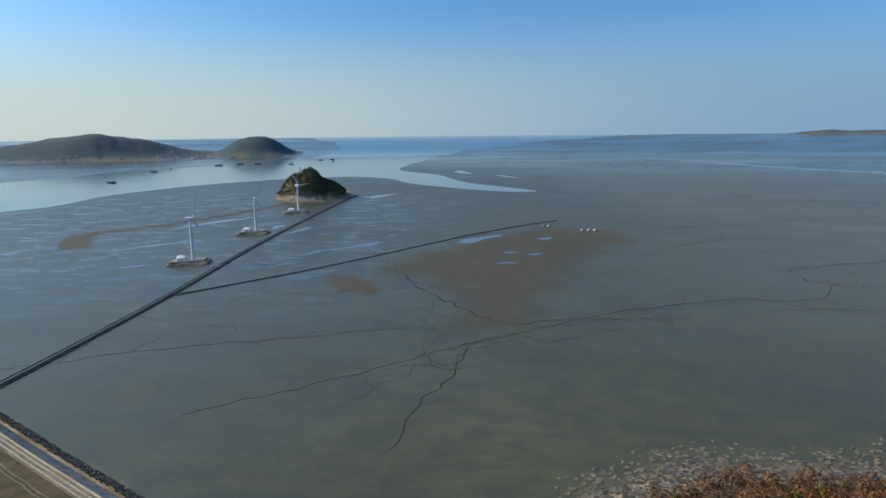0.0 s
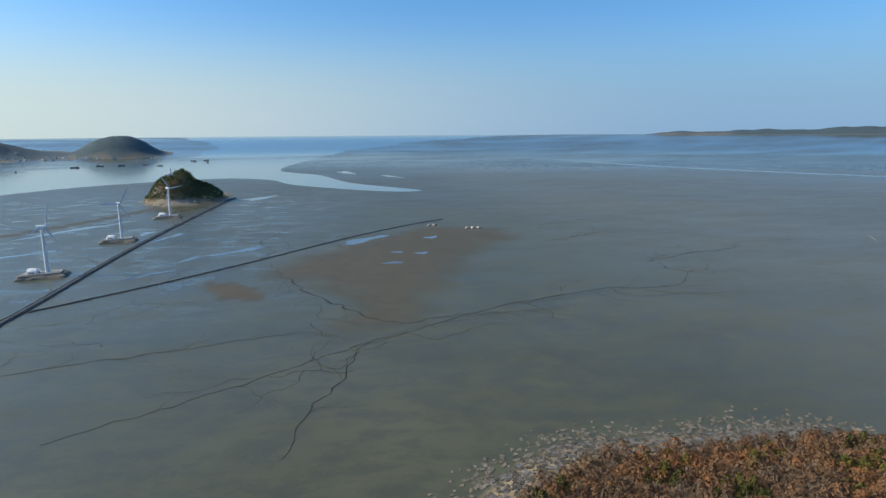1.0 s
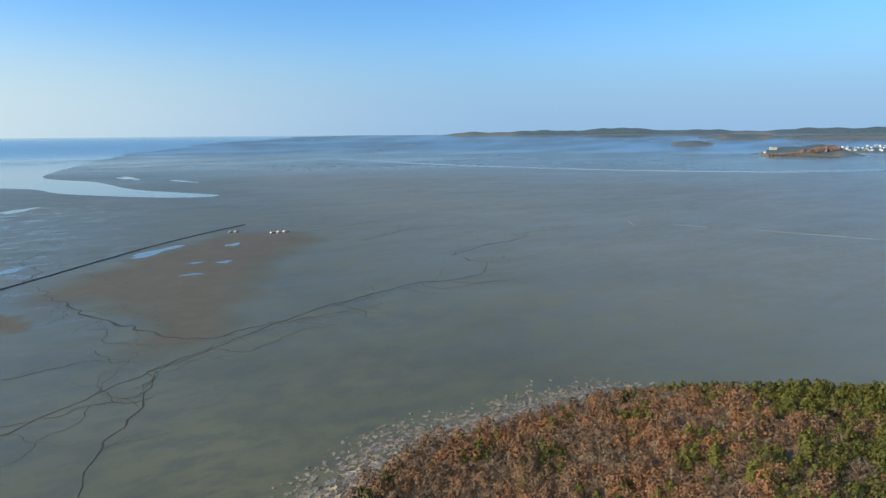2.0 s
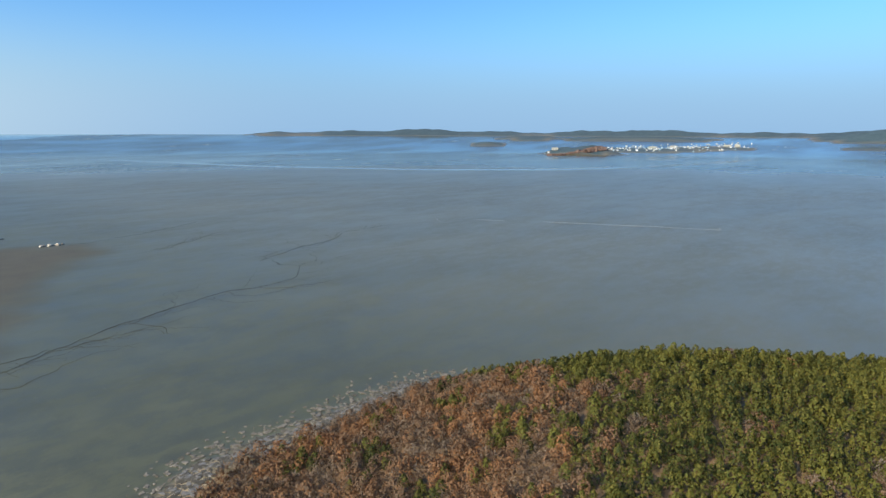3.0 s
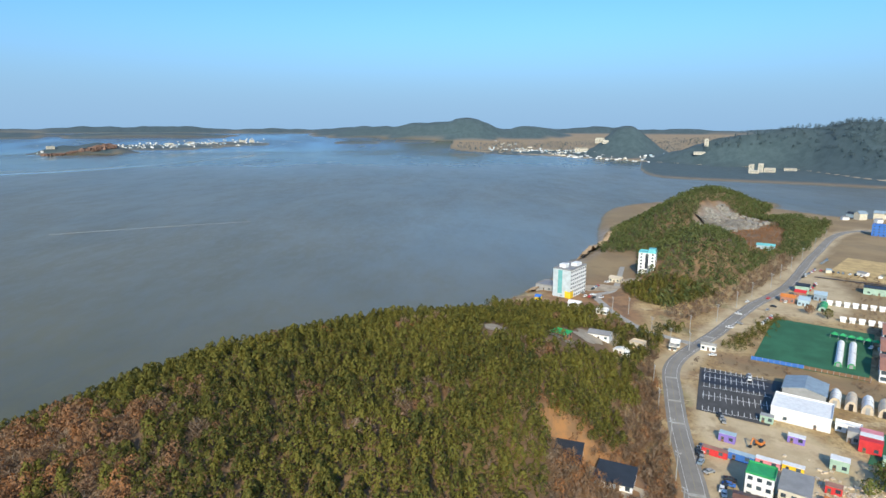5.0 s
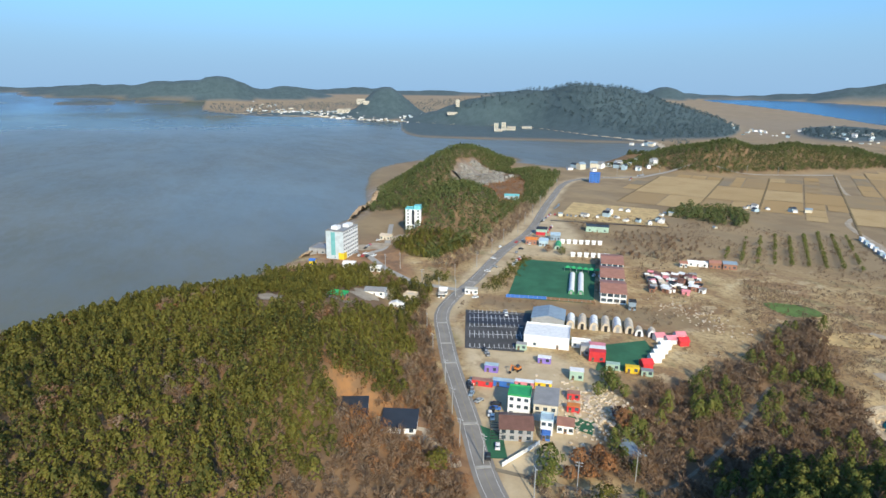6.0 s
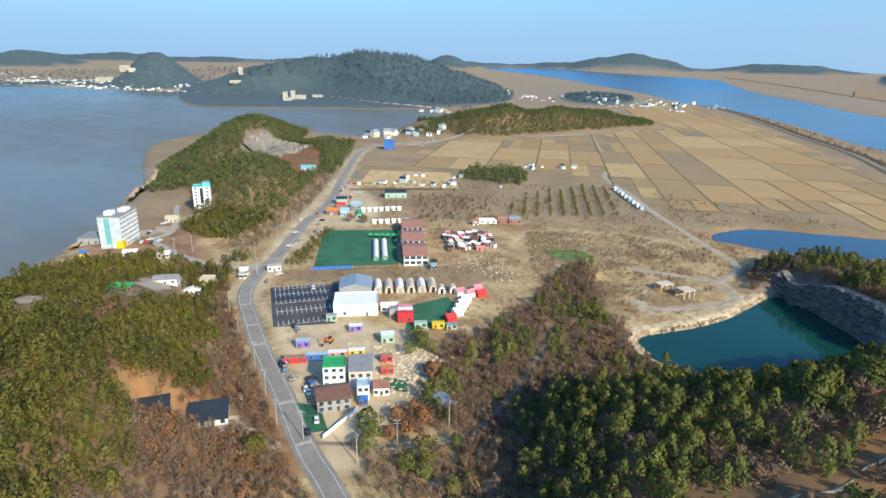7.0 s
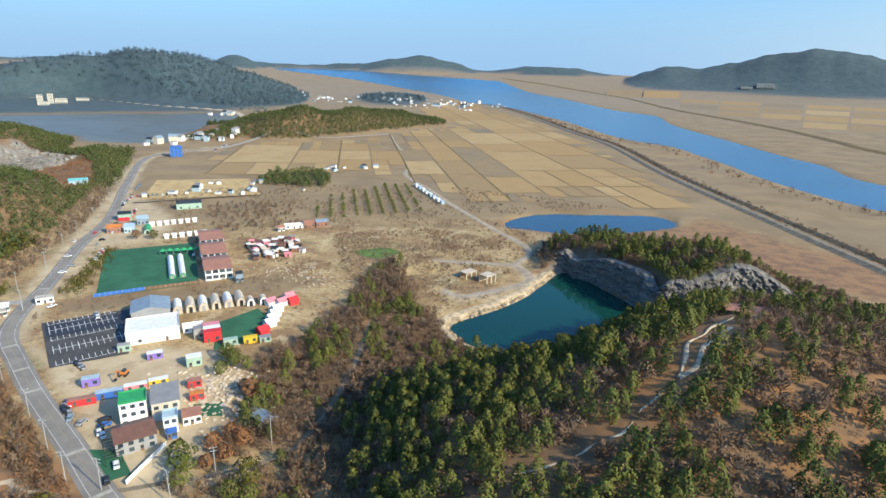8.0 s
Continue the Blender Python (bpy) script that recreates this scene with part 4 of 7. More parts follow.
# causeway to the island, stone line, sea wall
CAUSEWAY = curve_points([(-240, 255), (-229, 282), (-219, 454), (-215, 692), (-196, 1000), (-178, 1208)])
ribbon("causeway", CAUSEWAY, [(-3.1, -0.1), (-1.7, 0.9), (1.7, 0.9), (3.1, -0.1)], plain("causeway_concrete", (0.15, 0.15, 0.14), 0.9, vary=0.25, scale=0.08),
       "dark wet concrete causeway across the mudflat", "causeway", 8.0, 0.05)
ribbon("causeway_kerb", CAUSEWAY, [(1.25, 0.9), (1.25, 1.25), (1.65, 1.25), (1.65, 0.9)], M_DARK_STONE, "dark kerb along the causeway", "kerb", 8.0, 0.05)
ribbon("causeway_kerb", CAUSEWAY, [(-1.65, 0.9), (-1.65, 1.25), (-1.25, 1.25), (-1.25, 0.9)], M_DARK_STONE, "dark kerb along the causeway", "kerb", 8.0, 0.05)
STONE_LINE = curve_points([(-214, 454), (-145, 519), (-73, 597), (25, 712), (100, 785), (162, 834)])
ribbon("stone_weir", STONE_LINE, [(-1.5, -0.1), (-0.5, 0.7), (0.5, 0.7), (1.5, -0.1)], M_DARK_STONE, "low dark stone weir on the mudflat", "stone weir", 4.0, 0.05, wander=0.8)
rng = np.random.default_rng(71)
for line, size, half in ((CAUSEWAY, 0.9, 2.9), (STONE_LINE, 0.8, 0.9)):
    q = resample(line, 0.45)
    q = np.vstack([q, q])
    stones("edge_rubble", q[:, 0] + rng.choice([-1, 1], len(q)) * half + rng.normal(0, 0.5, len(q)), q[:, 1] + rng.normal(0, 0.5, len(q)), size, M_DARK_STONE, "dark weedy rubble along the mudflat causeway", 73, 0.8, 0.15)
WALL = np.array([(-470, 434), (-198, 246), (-154, 216), (-107, 185), (-60, 154), (-38, 139)], dtype=float)
ribbon("sea_wall", WALL, [(4.5, 0.0), (4.6, 1.55), (9.4, 3.5)], M_CONCRETE, "pale concrete sea wall slope with ribs", "sea wall", 6.0, 0.2)
ribbon("wall_kerb", WALL, [(9.4, 3.3), (9.4, 3.85), (10.0, 3.85), (10.0, 3.3)], M_SAND_TRACK, "pale concrete kerb along the sea wall top", "kerb", 6.0, 0.2)
ribbon("wall_track", WALL, [(10.0, 3.5), (14.5, 3.5)], M_WALL_TRACK, "brown earth track on top of the sea wall", "track", 6.0, 0.2)
for o in (11.1, 13.0):
    ribbon("wall_track_rut", WALL, [(o, 3.56), (o + 0.5, 3.56)], M_SAND_TRACK, "pale worn wheel rut in the earth track", "track", 6.0, 0.2, wander=0.15)
ribbon("wall_verge", WALL, [(14.5, 3.4), (70, 3.2)], plain("dark_dry_grass", (0.105, 0.078, 0.036), 0.95, vary=0.4, scale=0.15, bump=0.3), "dark brown dry grass behind the sea wall", "verge", 6.0, 0.2)
for o in (19.0, 20.6):
    ribbon("verge_path", WALL, [(o, 3.5), (o + 0.5, 3.5)], M_WALL_TRACK, "thin worn path in the dry grass", "path", 4.0, 0.2, wander=0.5)
wall_dir = resample(WALL[1:5], 1.3)
ribs = bpy.data.meshes.new("rib")
bm = bmesh.new()
box(bm, -0.2, -2.5, -0.10, 0.2, 2.5, 0.10)
bm.to_mesh(ribs)
bm.free()
ribs.materials.append(M_GREY_ROCK)
rib_root = thing("sea_wall_ribs", -150, 212, 0, 0, "rows of raised concrete ribs on the sea wall", "sea wall", kind="structure")
for k in range(1, len(wall_dir) - 1):
    t = wall_dir[k + 1] - wall_dir[k - 1]
    a = math.degrees(math.atan2(t[1], t[0]))
    q = wall_dir[k] + np.array([-t[1], t[0]]) / np.hypot(*t) * -7.0
    ob = new("rib", ribs)
    ob.matrix_world = pose(q[0], q[1], 2.78, -22, 0, a)
    ob.parent = rib_root
    ob.matrix_parent_inverse = rib_root.matrix_world.inverted()
rng = np.random.default_rng(11)
w = resample(WALL, 0.12)
off = rng.uniform(-2.6, 1.0, len(w))
t = np.gradient(w, axis=0)
t /= np.linalg.norm(t, axis=1)[:, None]
stones("rubble", w[:, 0] - t[:, 1] * off, w[:, 1] + t[:, 0] * off, 0.7, M_DARK_STONE, "dark wet rubble at the foot of the sea wall", 3, 0.9, 0.2)

# tidal creeks, puddles and the far channel
CREEKS = [
    ([(-22, 218), (-11, 260), (4, 293), (19, 340), (43, 353)], 0.8, 2.0), ([(43, 353), (86, 380), (139, 405), (185, 418), (220, 429), (245, 421), (283, 428), (317, 463)], 1.3, 2.2),
    ([(301, 509), (362, 536), (425, 552), (455, 578)], 1.4, 2.2), ([(458, 580), (532, 582)], 1.0, 2.0), ([(317, 463), (305, 480), (312, 505)], 0.9, 2.0),
    ([(-60, 580), (-20, 470), (20, 400), (43, 375), (90, 385)], 2.5, 3.0), ([(-120, 250), (-60, 285), (-10, 320), (19, 340)], 0.6, 2.0),
    ([(-250, 300), (-180, 330), (-100, 350), (-20, 370)], 0.7, 2.5), ([(250, 640), (300, 660), (360, 700)], 1.4, 3.0), ([(200, 730), (300, 760), (380, 800)], 1.6, 4.0),
    ([(139, 405), (150, 380), (148, 362)], 0.5, 1.5), ([(245, 421), (262, 402), (300, 395)], 0.5, 1.5), ([(-90, 560), (-60, 640), (-80, 700), (-60, 760)], 1.3, 3.0),
]
for pts, wide, wind in CREEKS:
    wide *= 0.75
    ribbon("tidal_creek", curve_points(pts), [(-0.5 * wide - 0.4, 0.03), (-0.5 * wide, 0.10), (0.5 * wide, 0.10), (0.5 * wide + 0.4, 0.03)], M_CREEK,
           "dark winding tidal creek in the mud", "creek", 3.0, 0.03, True, wander=wind)
def creek_web(starts, seed, label):
    """Fine branching creeks: wandering tapered ribbons joined in one sheet."""
    rng = np.random.default_rng(seed)
    vs, fs, off = [], [], 0
    todo = [(x, y, a, l, w, 0) for x, y, a, l, w in starts]
    while todo:
        x, y, a, length, w, deep = todo.pop()
        n = int(length / 1.6)
        turn, pts = 0.0, []
        for k in range(n):
            pts.append((x, y, a + turn))
            turn = 0.80 * turn + rng.normal() * 0.34
            b = a + turn
            x, y = x + 1.6 * math.cos(b), y + 1.6 * math.sin(b)
            if deep < 1 and rng.uniform() < 0.022:
                todo.append((x, y, a + rng.choice([-1, 1]) * rng.uniform(0.5, 1.1), length * rng.uniform(0.3, 0.6), w * 0.7, deep + 1))
        q = np.array(pts)
        wid = w * (1 - 0.75 * np.linspace(0, 1, n)) * rng.uniform(0.7, 1.2, n)
        nx, ny = -np.sin(q[:, 2]) * wid, np.cos(q[:, 2]) * wid
        v = np.stack([np.stack([q[:, 0] + nx, q[:, 1] + ny, np.full(n, 0.11)], 1), np.stack([q[:, 0] - nx, q[:, 1] - ny, np.full(n, 0.11)], 1)], 1)
        i = np.arange(n * 2).reshape(n, 2) + off
        vs.append(v.reshape(-1, 3))
        fs.append(np.stack([i[:-1, 0], i[:-1, 1], i[1:, 1], i[1:, 0]], -1))
        off += n * 2
    tagged(mesh_np("fine_creeks", np.vstack(vs), np.vstack(fs), M_FINE_CREEK), label, "creek", kind="stuff")


rng = np.random.default_rng(23)
starts = []
for pts, wide, wind in CREEKS[:9]:
    q = resample(curve_points(pts), 34.0)
    for k in range(1, len(q)):
        a = math.atan2(*(q[k] - q[k - 1])[::-1]) + rng.choice([-1, 1]) * rng.uniform(0.3, 1.2)
        starts.append((q[k][0], q[k][1], a, rng.uniform(25, 80), rng.uniform(0.14, 0.30)))
for k in range(26):
    starts.append((rng.uniform(-300, 10), rng.uniform(330, 900), rng.uniform(0, 6.3), rng.uniform(40, 110), rng.uniform(0.2, 0.4)))
for x, y, a in ((43, 353, 3.6), (43, 353, 0.2), (10, 300, 3.4), (86, 380, 0.0), (220, 429, -0.5), (317, 463, 0.4), (301, 509, 0.4), (362, 536, 0.3), (425, 552, 0.5), (250, 640, 0.3)):
    starts.append((x, y, a + rng.uniform(-0.4, 0.4), rng.uniform(90, 150), rng.uniform(0.25, 0.45)))
creek_web(starts, 29, "fine dark branching creeks in the mud")
FAR_CHANNEL = curve_points([(700, 3250), (860, 2900), (1001, 2529), (1130, 1950), (1387, 1419), (1622, 1131), (1863, 970), (2520, 811), (3000, 760)])
ribbon("far_channel_water", FAR_CHANNEL, [(-28, 0.25), (28, 0.25)], M_PUDDLE, "pale far tidal channel", "water", 30.0, 0.05)
for cx, cy, a, b, turn in [(-95, 655, 34, 7, 40), (40, 690, 38, 9, 45), (-330, 672, 46, 5, 38), (-190, 770, 30, 5, 70), (-228, 800, 16, 6, 80), (70, 610, 7, 4, 0), (95, 600, 8, 5, 20),
                           (60, 560, 10, 4, 0), (120, 690, 10, 6, 30), (-250, 1000, 22, 7, 80), (-160, 560, 26, 3, 40), (-300, 560, 20, 4, 30), (-330, 850, 70, 8, 55), (-130, 1190, 40, 16, 60),
                           (-40, 1620, 50, 14, 120), (60, 1900, 70, 20, 100), (180, 1700, 60, 12, 110), (-140, 620, 18, 4, 60)]:
    ang = np.linspace(0, 2 * np.pi, 28, endpoint=False)
    rad = 1 + 0.25 * np.sin(ang * 3 + cx) + 0.18 * np.sin(ang * 5 + cy)
    c, s = math.cos(radians(turn)), math.sin(radians(turn))
    px, py = a * rad * np.cos(ang), b * rad * np.sin(ang)
    sheet("puddle", np.stack([cx + px * c - py * s, cy + px * s + py * c], 1), 0.10, M_PUDDLE, "shallow pale puddle on the mudflat", "puddle")

# shore rocks
rng = np.random.default_rng(21)
sx, sy = scatter(30, 150, 240, 222, 1.15, 33)
ledge = polygon_distance(sx, sy, LAND)
on = (ledge > -1.5 + 3.5 * wobble(sx, sy, 8.0)) & (ledge < 15) & (sy > 160) & (rng.uniform(0, 1, sx.size) < 0.5)
light = rng.uniform(0, 1, sx.size) < 0.3
M_LEDGE = plain("weathered_ledge_rock", (0.20, 0.18, 0.155), 0.95, vary=0.4, scale=0.3)
stones("shore_ledge", sx[on & light], sy[on & light], 1.9, M_LEDGE, "flat pale broken rock ledge along the shore", 35, 0.3, 0.15)
stones("shore_ledge", sx[on & ~light], sy[on & ~light], 1.7, plain("dark_ledge_rock", (0.115, 0.098, 0.072), 0.95, vary=0.4, scale=0.3), "flat brown broken rock ledge along the shore", 36, 0.3, 0.1)
n = 900
k = rng.uniform(0, 1, n)
line = resample(curve_points([(40, 172), (54, 184), (83, 203), (119, 204), (173, 201), (206, 194), (240, 170)]), 1.0)
idx = (k * (len(line) - 1)).astype(int)
sx, sy = line[idx, 0] + rng.normal(0, 5, n) - 2, line[idx, 1] + rng.normal(0, 5, n) + rng.uniform(-3, 8, n)
stones("shore_rocks", sx, sy, 1.5, M_ROCK, "broken grey-brown rocks along the shore", 5, 0.3, 0.0)
BANK = curve_points([(92, -229), (103, -233), (116, -247), (104, -276), (97, -299), (94, -326), (92, -351)])
M_BANK = plain("pale_bank_rock", (0.50, 0.40, 0.26), 0.95, vary=0.4, scale=0.25, bump=0.4)
ribbon("quarry_bank", BANK, [(-6, 3.3), (-4.0, 3.2), (-2.6, 2.7), (-1.8, 1.6), (-0.4, 1.0), (0.8, -0.8)], M_BANK, "pale crumbling bank round the quarry water", "bank", 1.5, 0.0, wander=0.9)
line = resample(BANK[8:], 0.35)
stones("quarry_rim_rocks", line[:, 0] + rng.normal(2.0, 1.3, len(line)), line[:, 1] + rng.normal(0, 1.2, len(line)), 1.1, M_BANK, "pale broken rock along the quarry bank", 6, 0.7, 0.6)


def rock_material():
    mat = Nodes("quarry_rock", 0.95)
    strata = mat.noise(0.05, 6, 0.7, (1.0, 1.0, 5.0))
    col = mat.mix(mat.ramp(strata, 0.35, 0.65), (0.13, 0.125, 0.115), (0.27, 0.245, 0.205))
    col = mat.mix(mat.math("MULTIPLY", mat.ramp(mat.noise(0.35, 6, 0.7), 0.5, 0.68), 0.6), col, (0.12, 0.11, 0.10))
    col = mat.mix(mat.math("MULTIPLY", mat.ramp(mat.noise(0.11, 5, 0.6, (1.0, 1.0, 0.4)), 0.55, 0.7), 0.5), col, (0.25, 0.185, 0.12))
    mat.bump(mat.noise(0.5, 6, 0.7, (1.0, 1.0, 2.0)), 0.9, 0.9)
    return mat.done(col)


M_QUARRY = rock_material()


def cliff(name, plan, bottom, lean, cap, label, material, front=(75, -285), rug=1.0):
    """A rugged rock wall along a plan line: vertical buttresses, ledges and chipped blocks."""
    base = resample(curve_points(plan), 1.0)
    t = np.gradient(base, axis=0)
    t /= np.linalg.norm(t, axis=1)[:, None]
    out = np.stack([-t[:, 1], t[:, 0]], 1)
    out *= np.sign(((base - np.array(front)) * out).sum(1))[:, None]
    m = 34
    rows = []
    s = np.arange(len(base)) * 1.0
    low = np.full(len(base), bottom) if bottom is not None else height(base[:, 0], base[:, 1]) - 0.8
    top = height(base[:, 0] + out[:, 0] * (lean + 5), base[:, 1] + out[:, 1] * (lean + 5)) + 0.5 if cap is None else low + cap * (0.75 + 0.2 * np.sin(s / 14) + 0.12 * np.sin(s / 3.7))
    chip = np.random.default_rng(12).normal(size=(m, len(base)))
    for j in range(m):
        h = j / (m - 1)
        butt = rug * (np.abs(np.sin(s / 11.0 + 1.6 * np.sin(s / 17.0))) ** 0.6 * 3.6 * (0.55 + 0.45 * np.sin(s / 29.0)) + np.abs(np.sin(s / 3.7 + 1.3 * np.sin(s / 8.3) + h * 1.5)) * 1.1)
        ledge = np.floor(h * 5 + 0.9 * np.sin(s / 13) + 0.4 * np.sin(s / 4.1)) / 5
        push = lean * (0.35 * h + 0.65 * ledge) + butt * (1 - 0.35 * h) + 0.45 * chip[j] + 0.4 * np.sin(s / 1.3 + j * 0.9) - 3.2 * rug
        z = low + (top - low) * h + (0.25 * chip[m - 1 - j] if 0 < j < m - 1 else 0)
        push = push if j < m - 1 else np.maximum(push + 2.0, lean + 3.0)
        rows.append(np.stack([base[:, 0] + out[:, 0] * push, base[:, 1] + out[:, 1] * push, z], 1))
    v = np.stack(rows, 1)
    n = len(base)
    i = np.arange(n * m).reshape(n, m)
    f = np.stack([i[:-1, :-1], i[1:, :-1], i[1:, 1:], i[:-1, 1:]], -1).reshape(-1, 4)
    tagged(mesh_np(name, v.reshape(-1, 3), f, material), label, "cliff", kind="structure")


cliff("quarry_cliff", [(97, -357), (88, -354), (60, -337), (39, -319), (29, -306), (14, -306), (0, -317), (-16, -325), (-36, -327)], -1.0, 3.2, None, "grey stratified rock face of the old quarry", M_QUARRY, (10, -200))
cliff("hill_crag", [(664, -334), (668, -355), (684, -392), (712, -434)], None, 26.0, None, "pale grey bare rock face in the wooded hill", M_QUARRY)
M_BLUFF = plain("tan_bluff_earth", (0.40, 0.28, 0.17), 0.95, vary=0.3, scale=0.12, bump=0.4)
cliff("sea_bluff", [(548, -150), (575, -164), (604, -181), (640, -203), (690, -222)], 0.0, 6.0, 11.0, "tan eroded earth bluff above the shore", M_BLUFF, (600, 0), 0.5)
cliff("sea_bluff", [(440, -82), (458, -99), (480, -112), (505, -124)], 0.0, 4.0, 5.0, "low tan earth bank by the seaside hotel", M_BLUFF, (600, 0), 0.4)


# ---------------------------------------------------------------- paints
def paint(name, r, g, b, rough=0.55, vary=0.14):
    return plain(name, (r, g, b), rough, vary=vary, scale=0.35)


P = {
    "white": M_WHITE, "cream": paint("cream_wall", 0.62, 0.56, 0.44), "grey": paint("grey_wall", 0.34, 0.34, 0.33), "teal": paint("teal_panel", 0.16, 0.42, 0.42),
    "brown": paint("brown_roof", 0.16, 0.085, 0.065), "rust": paint("rust_roof", 0.36, 0.175, 0.12), "red": paint("red_paint", 0.60, 0.045, 0.05),
    "pink": paint("pink_canvas", 0.68, 0.25, 0.28), "blue": paint("blue_paint", 0.05, 0.16, 0.48), "lightblue": paint("light_blue_panel", 0.40, 0.52, 0.58),
    "bluegrey": paint("blue_grey_roof", 0.24, 0.31, 0.37), "green": paint("green_paint", 0.04, 0.34, 0.12), "palegreen": paint("pale_green_paint", 0.36, 0.50, 0.40),
    "purple": paint("purple_paint", 0.24, 0.17, 0.50), "yellow": paint("yellow_paint", 0.78, 0.52, 0.03), "orange": paint("orange_paint", 0.62, 0.21, 0.05),
    "slate": paint("slate_roof", 0.035, 0.042, 0.052, 0.45), "black": paint("black_steel", 0.03, 0.03, 0.032), "aqua": paint("aqua_roof", 0.16, 0.50, 0.52),
    "tan": paint("tan_canvas", 0.60, 0.50, 0.37), "palegrey": paint("pale_grey_cladding", 0.50, 0.56, 0.58), "steel": plain("galvanised_steel", (0.42, 0.43, 0.44), 0.5, 0.3), "greyroof": paint("grey_roof", 0.26, 0.26, 0.26),
    "brick": paint("brick_wall", 0.30, 0.15, 0.10), "wood": paint("brown_timber", 0.20, 0.12, 0.07),
}
glass_nodes = Nodes("window_glass", 0.12, spec=0.6)
M_GLASS = glass_nodes.done(glass_nodes.mix(glass_nodes.rand(), (0.03, 0.045, 0.06), (0.09, 0.12, 0.14)))


def shared(name, bm, materials):
    data = bpy.data.meshes.new(name)
    bm.to_mesh(data)
    bm.free()
    for m in materials:
        data.materials.append(m)
    return data


def window_mesh(w, h):
    """A framed window in one piece: raised frame, recessed pane."""
    bm = bmesh.new()
    f = bm.faces.new([bm.verts.new(p) for p in ((-w / 2, -0.08, 0), (w / 2, -0.08, 0), (w / 2, -0.08, h), (-w / 2, -0.08, h))])
    bmesh.ops.inset_region(bm, faces=[f], thickness=0.1)
    for v in f.verts:
        v.co.y = -0.03
    f.material_index = 1
    rim = [e for e in bm.edges if e.is_boundary]
    ext = bmesh.ops.extrude_edge_only(bm, edges=rim)
    for v in ext["geom"]:
        if isinstance(v, bmesh.types.BMVert):
            v.co.y = 0.05
    bmesh.ops.recalc_face_normals(bm, faces=bm.faces[:])
    return shared("window", bm, [P["white"], M_GLASS])


WINDOW, WIDE_WINDOW = window_mesh(1.5, 1.4), window_mesh(3.0, 2.0)
bm = bmesh.new()
box(bm, -0.55, -0.08, 0, 0.55, 0.04, 2.1)
box(bm, -0.4, -0.11, 1.0, 0.4, -0.07, 1.9, mat=1)
DOOR = shared("door", bm, [P["wood"], M_GLASS])


def sub(name, data, parent, m):
    ob = new(name, data)
    ob.parent = parent
    ob.matrix_basis = m
    return ob


def gable(bm, w, d, h, rise, over=0.4, thick=0.25, along="y"):
    """A pitched roof with thickness; the ridge runs along local y (or x)."""
    W, D = w / 2 + over, d / 2 + over
    pts = []
    for y in (-D, D):
        pts.append([bm.verts.new(p) for p in ((-W, y, h - 0.1), (0, y, h + rise), (W, y, h - 0.1), (W, y, h - 0.1 + thick), (0, y, h + rise + thick), (-W, y, h - 0.1 + thick))])
    a, b = pts
    for i in range(6):
        j = (i + 1) % 6
        bm.faces.new((a[i], a[j], b[j], b[i]))
    bm.faces.new(a)
    bm.faces.new(b[::-1])
    if along == "x":
        bmesh.ops.rotate(bm, verts=bm.verts[:], cent=(0, 0, 0), matrix=Matrix.Rotation(radians(90), 3, "Z"))
    bmesh.ops.recalc_face_normals(bm, faces=bm.faces[:])
    return bm


def walls(w, d, h, rise=0.0, along="y"):
    bm = bmesh.new()
    box(bm, -w / 2, -d / 2, -1.5, w / 2, d / 2, h)
    if rise:
        W, D = (w / 2, d / 2) if along == "y" else (d / 2, w / 2)
        tri = [[bm.verts.new(p) for p in ((-W, y, h), (W, y, h), (0, y, h + rise))] for y in (-D, D)]
        if along == "x":
            bmesh.ops.rotate(bm, verts=tri[0] + tri[1], cent=(0, 0, 0), matrix=Matrix.Rotation(radians(90), 3, "Z"))
        bm.faces.new(tri[0])
        bm.faces.new(tri[1][::-1])
    return bm


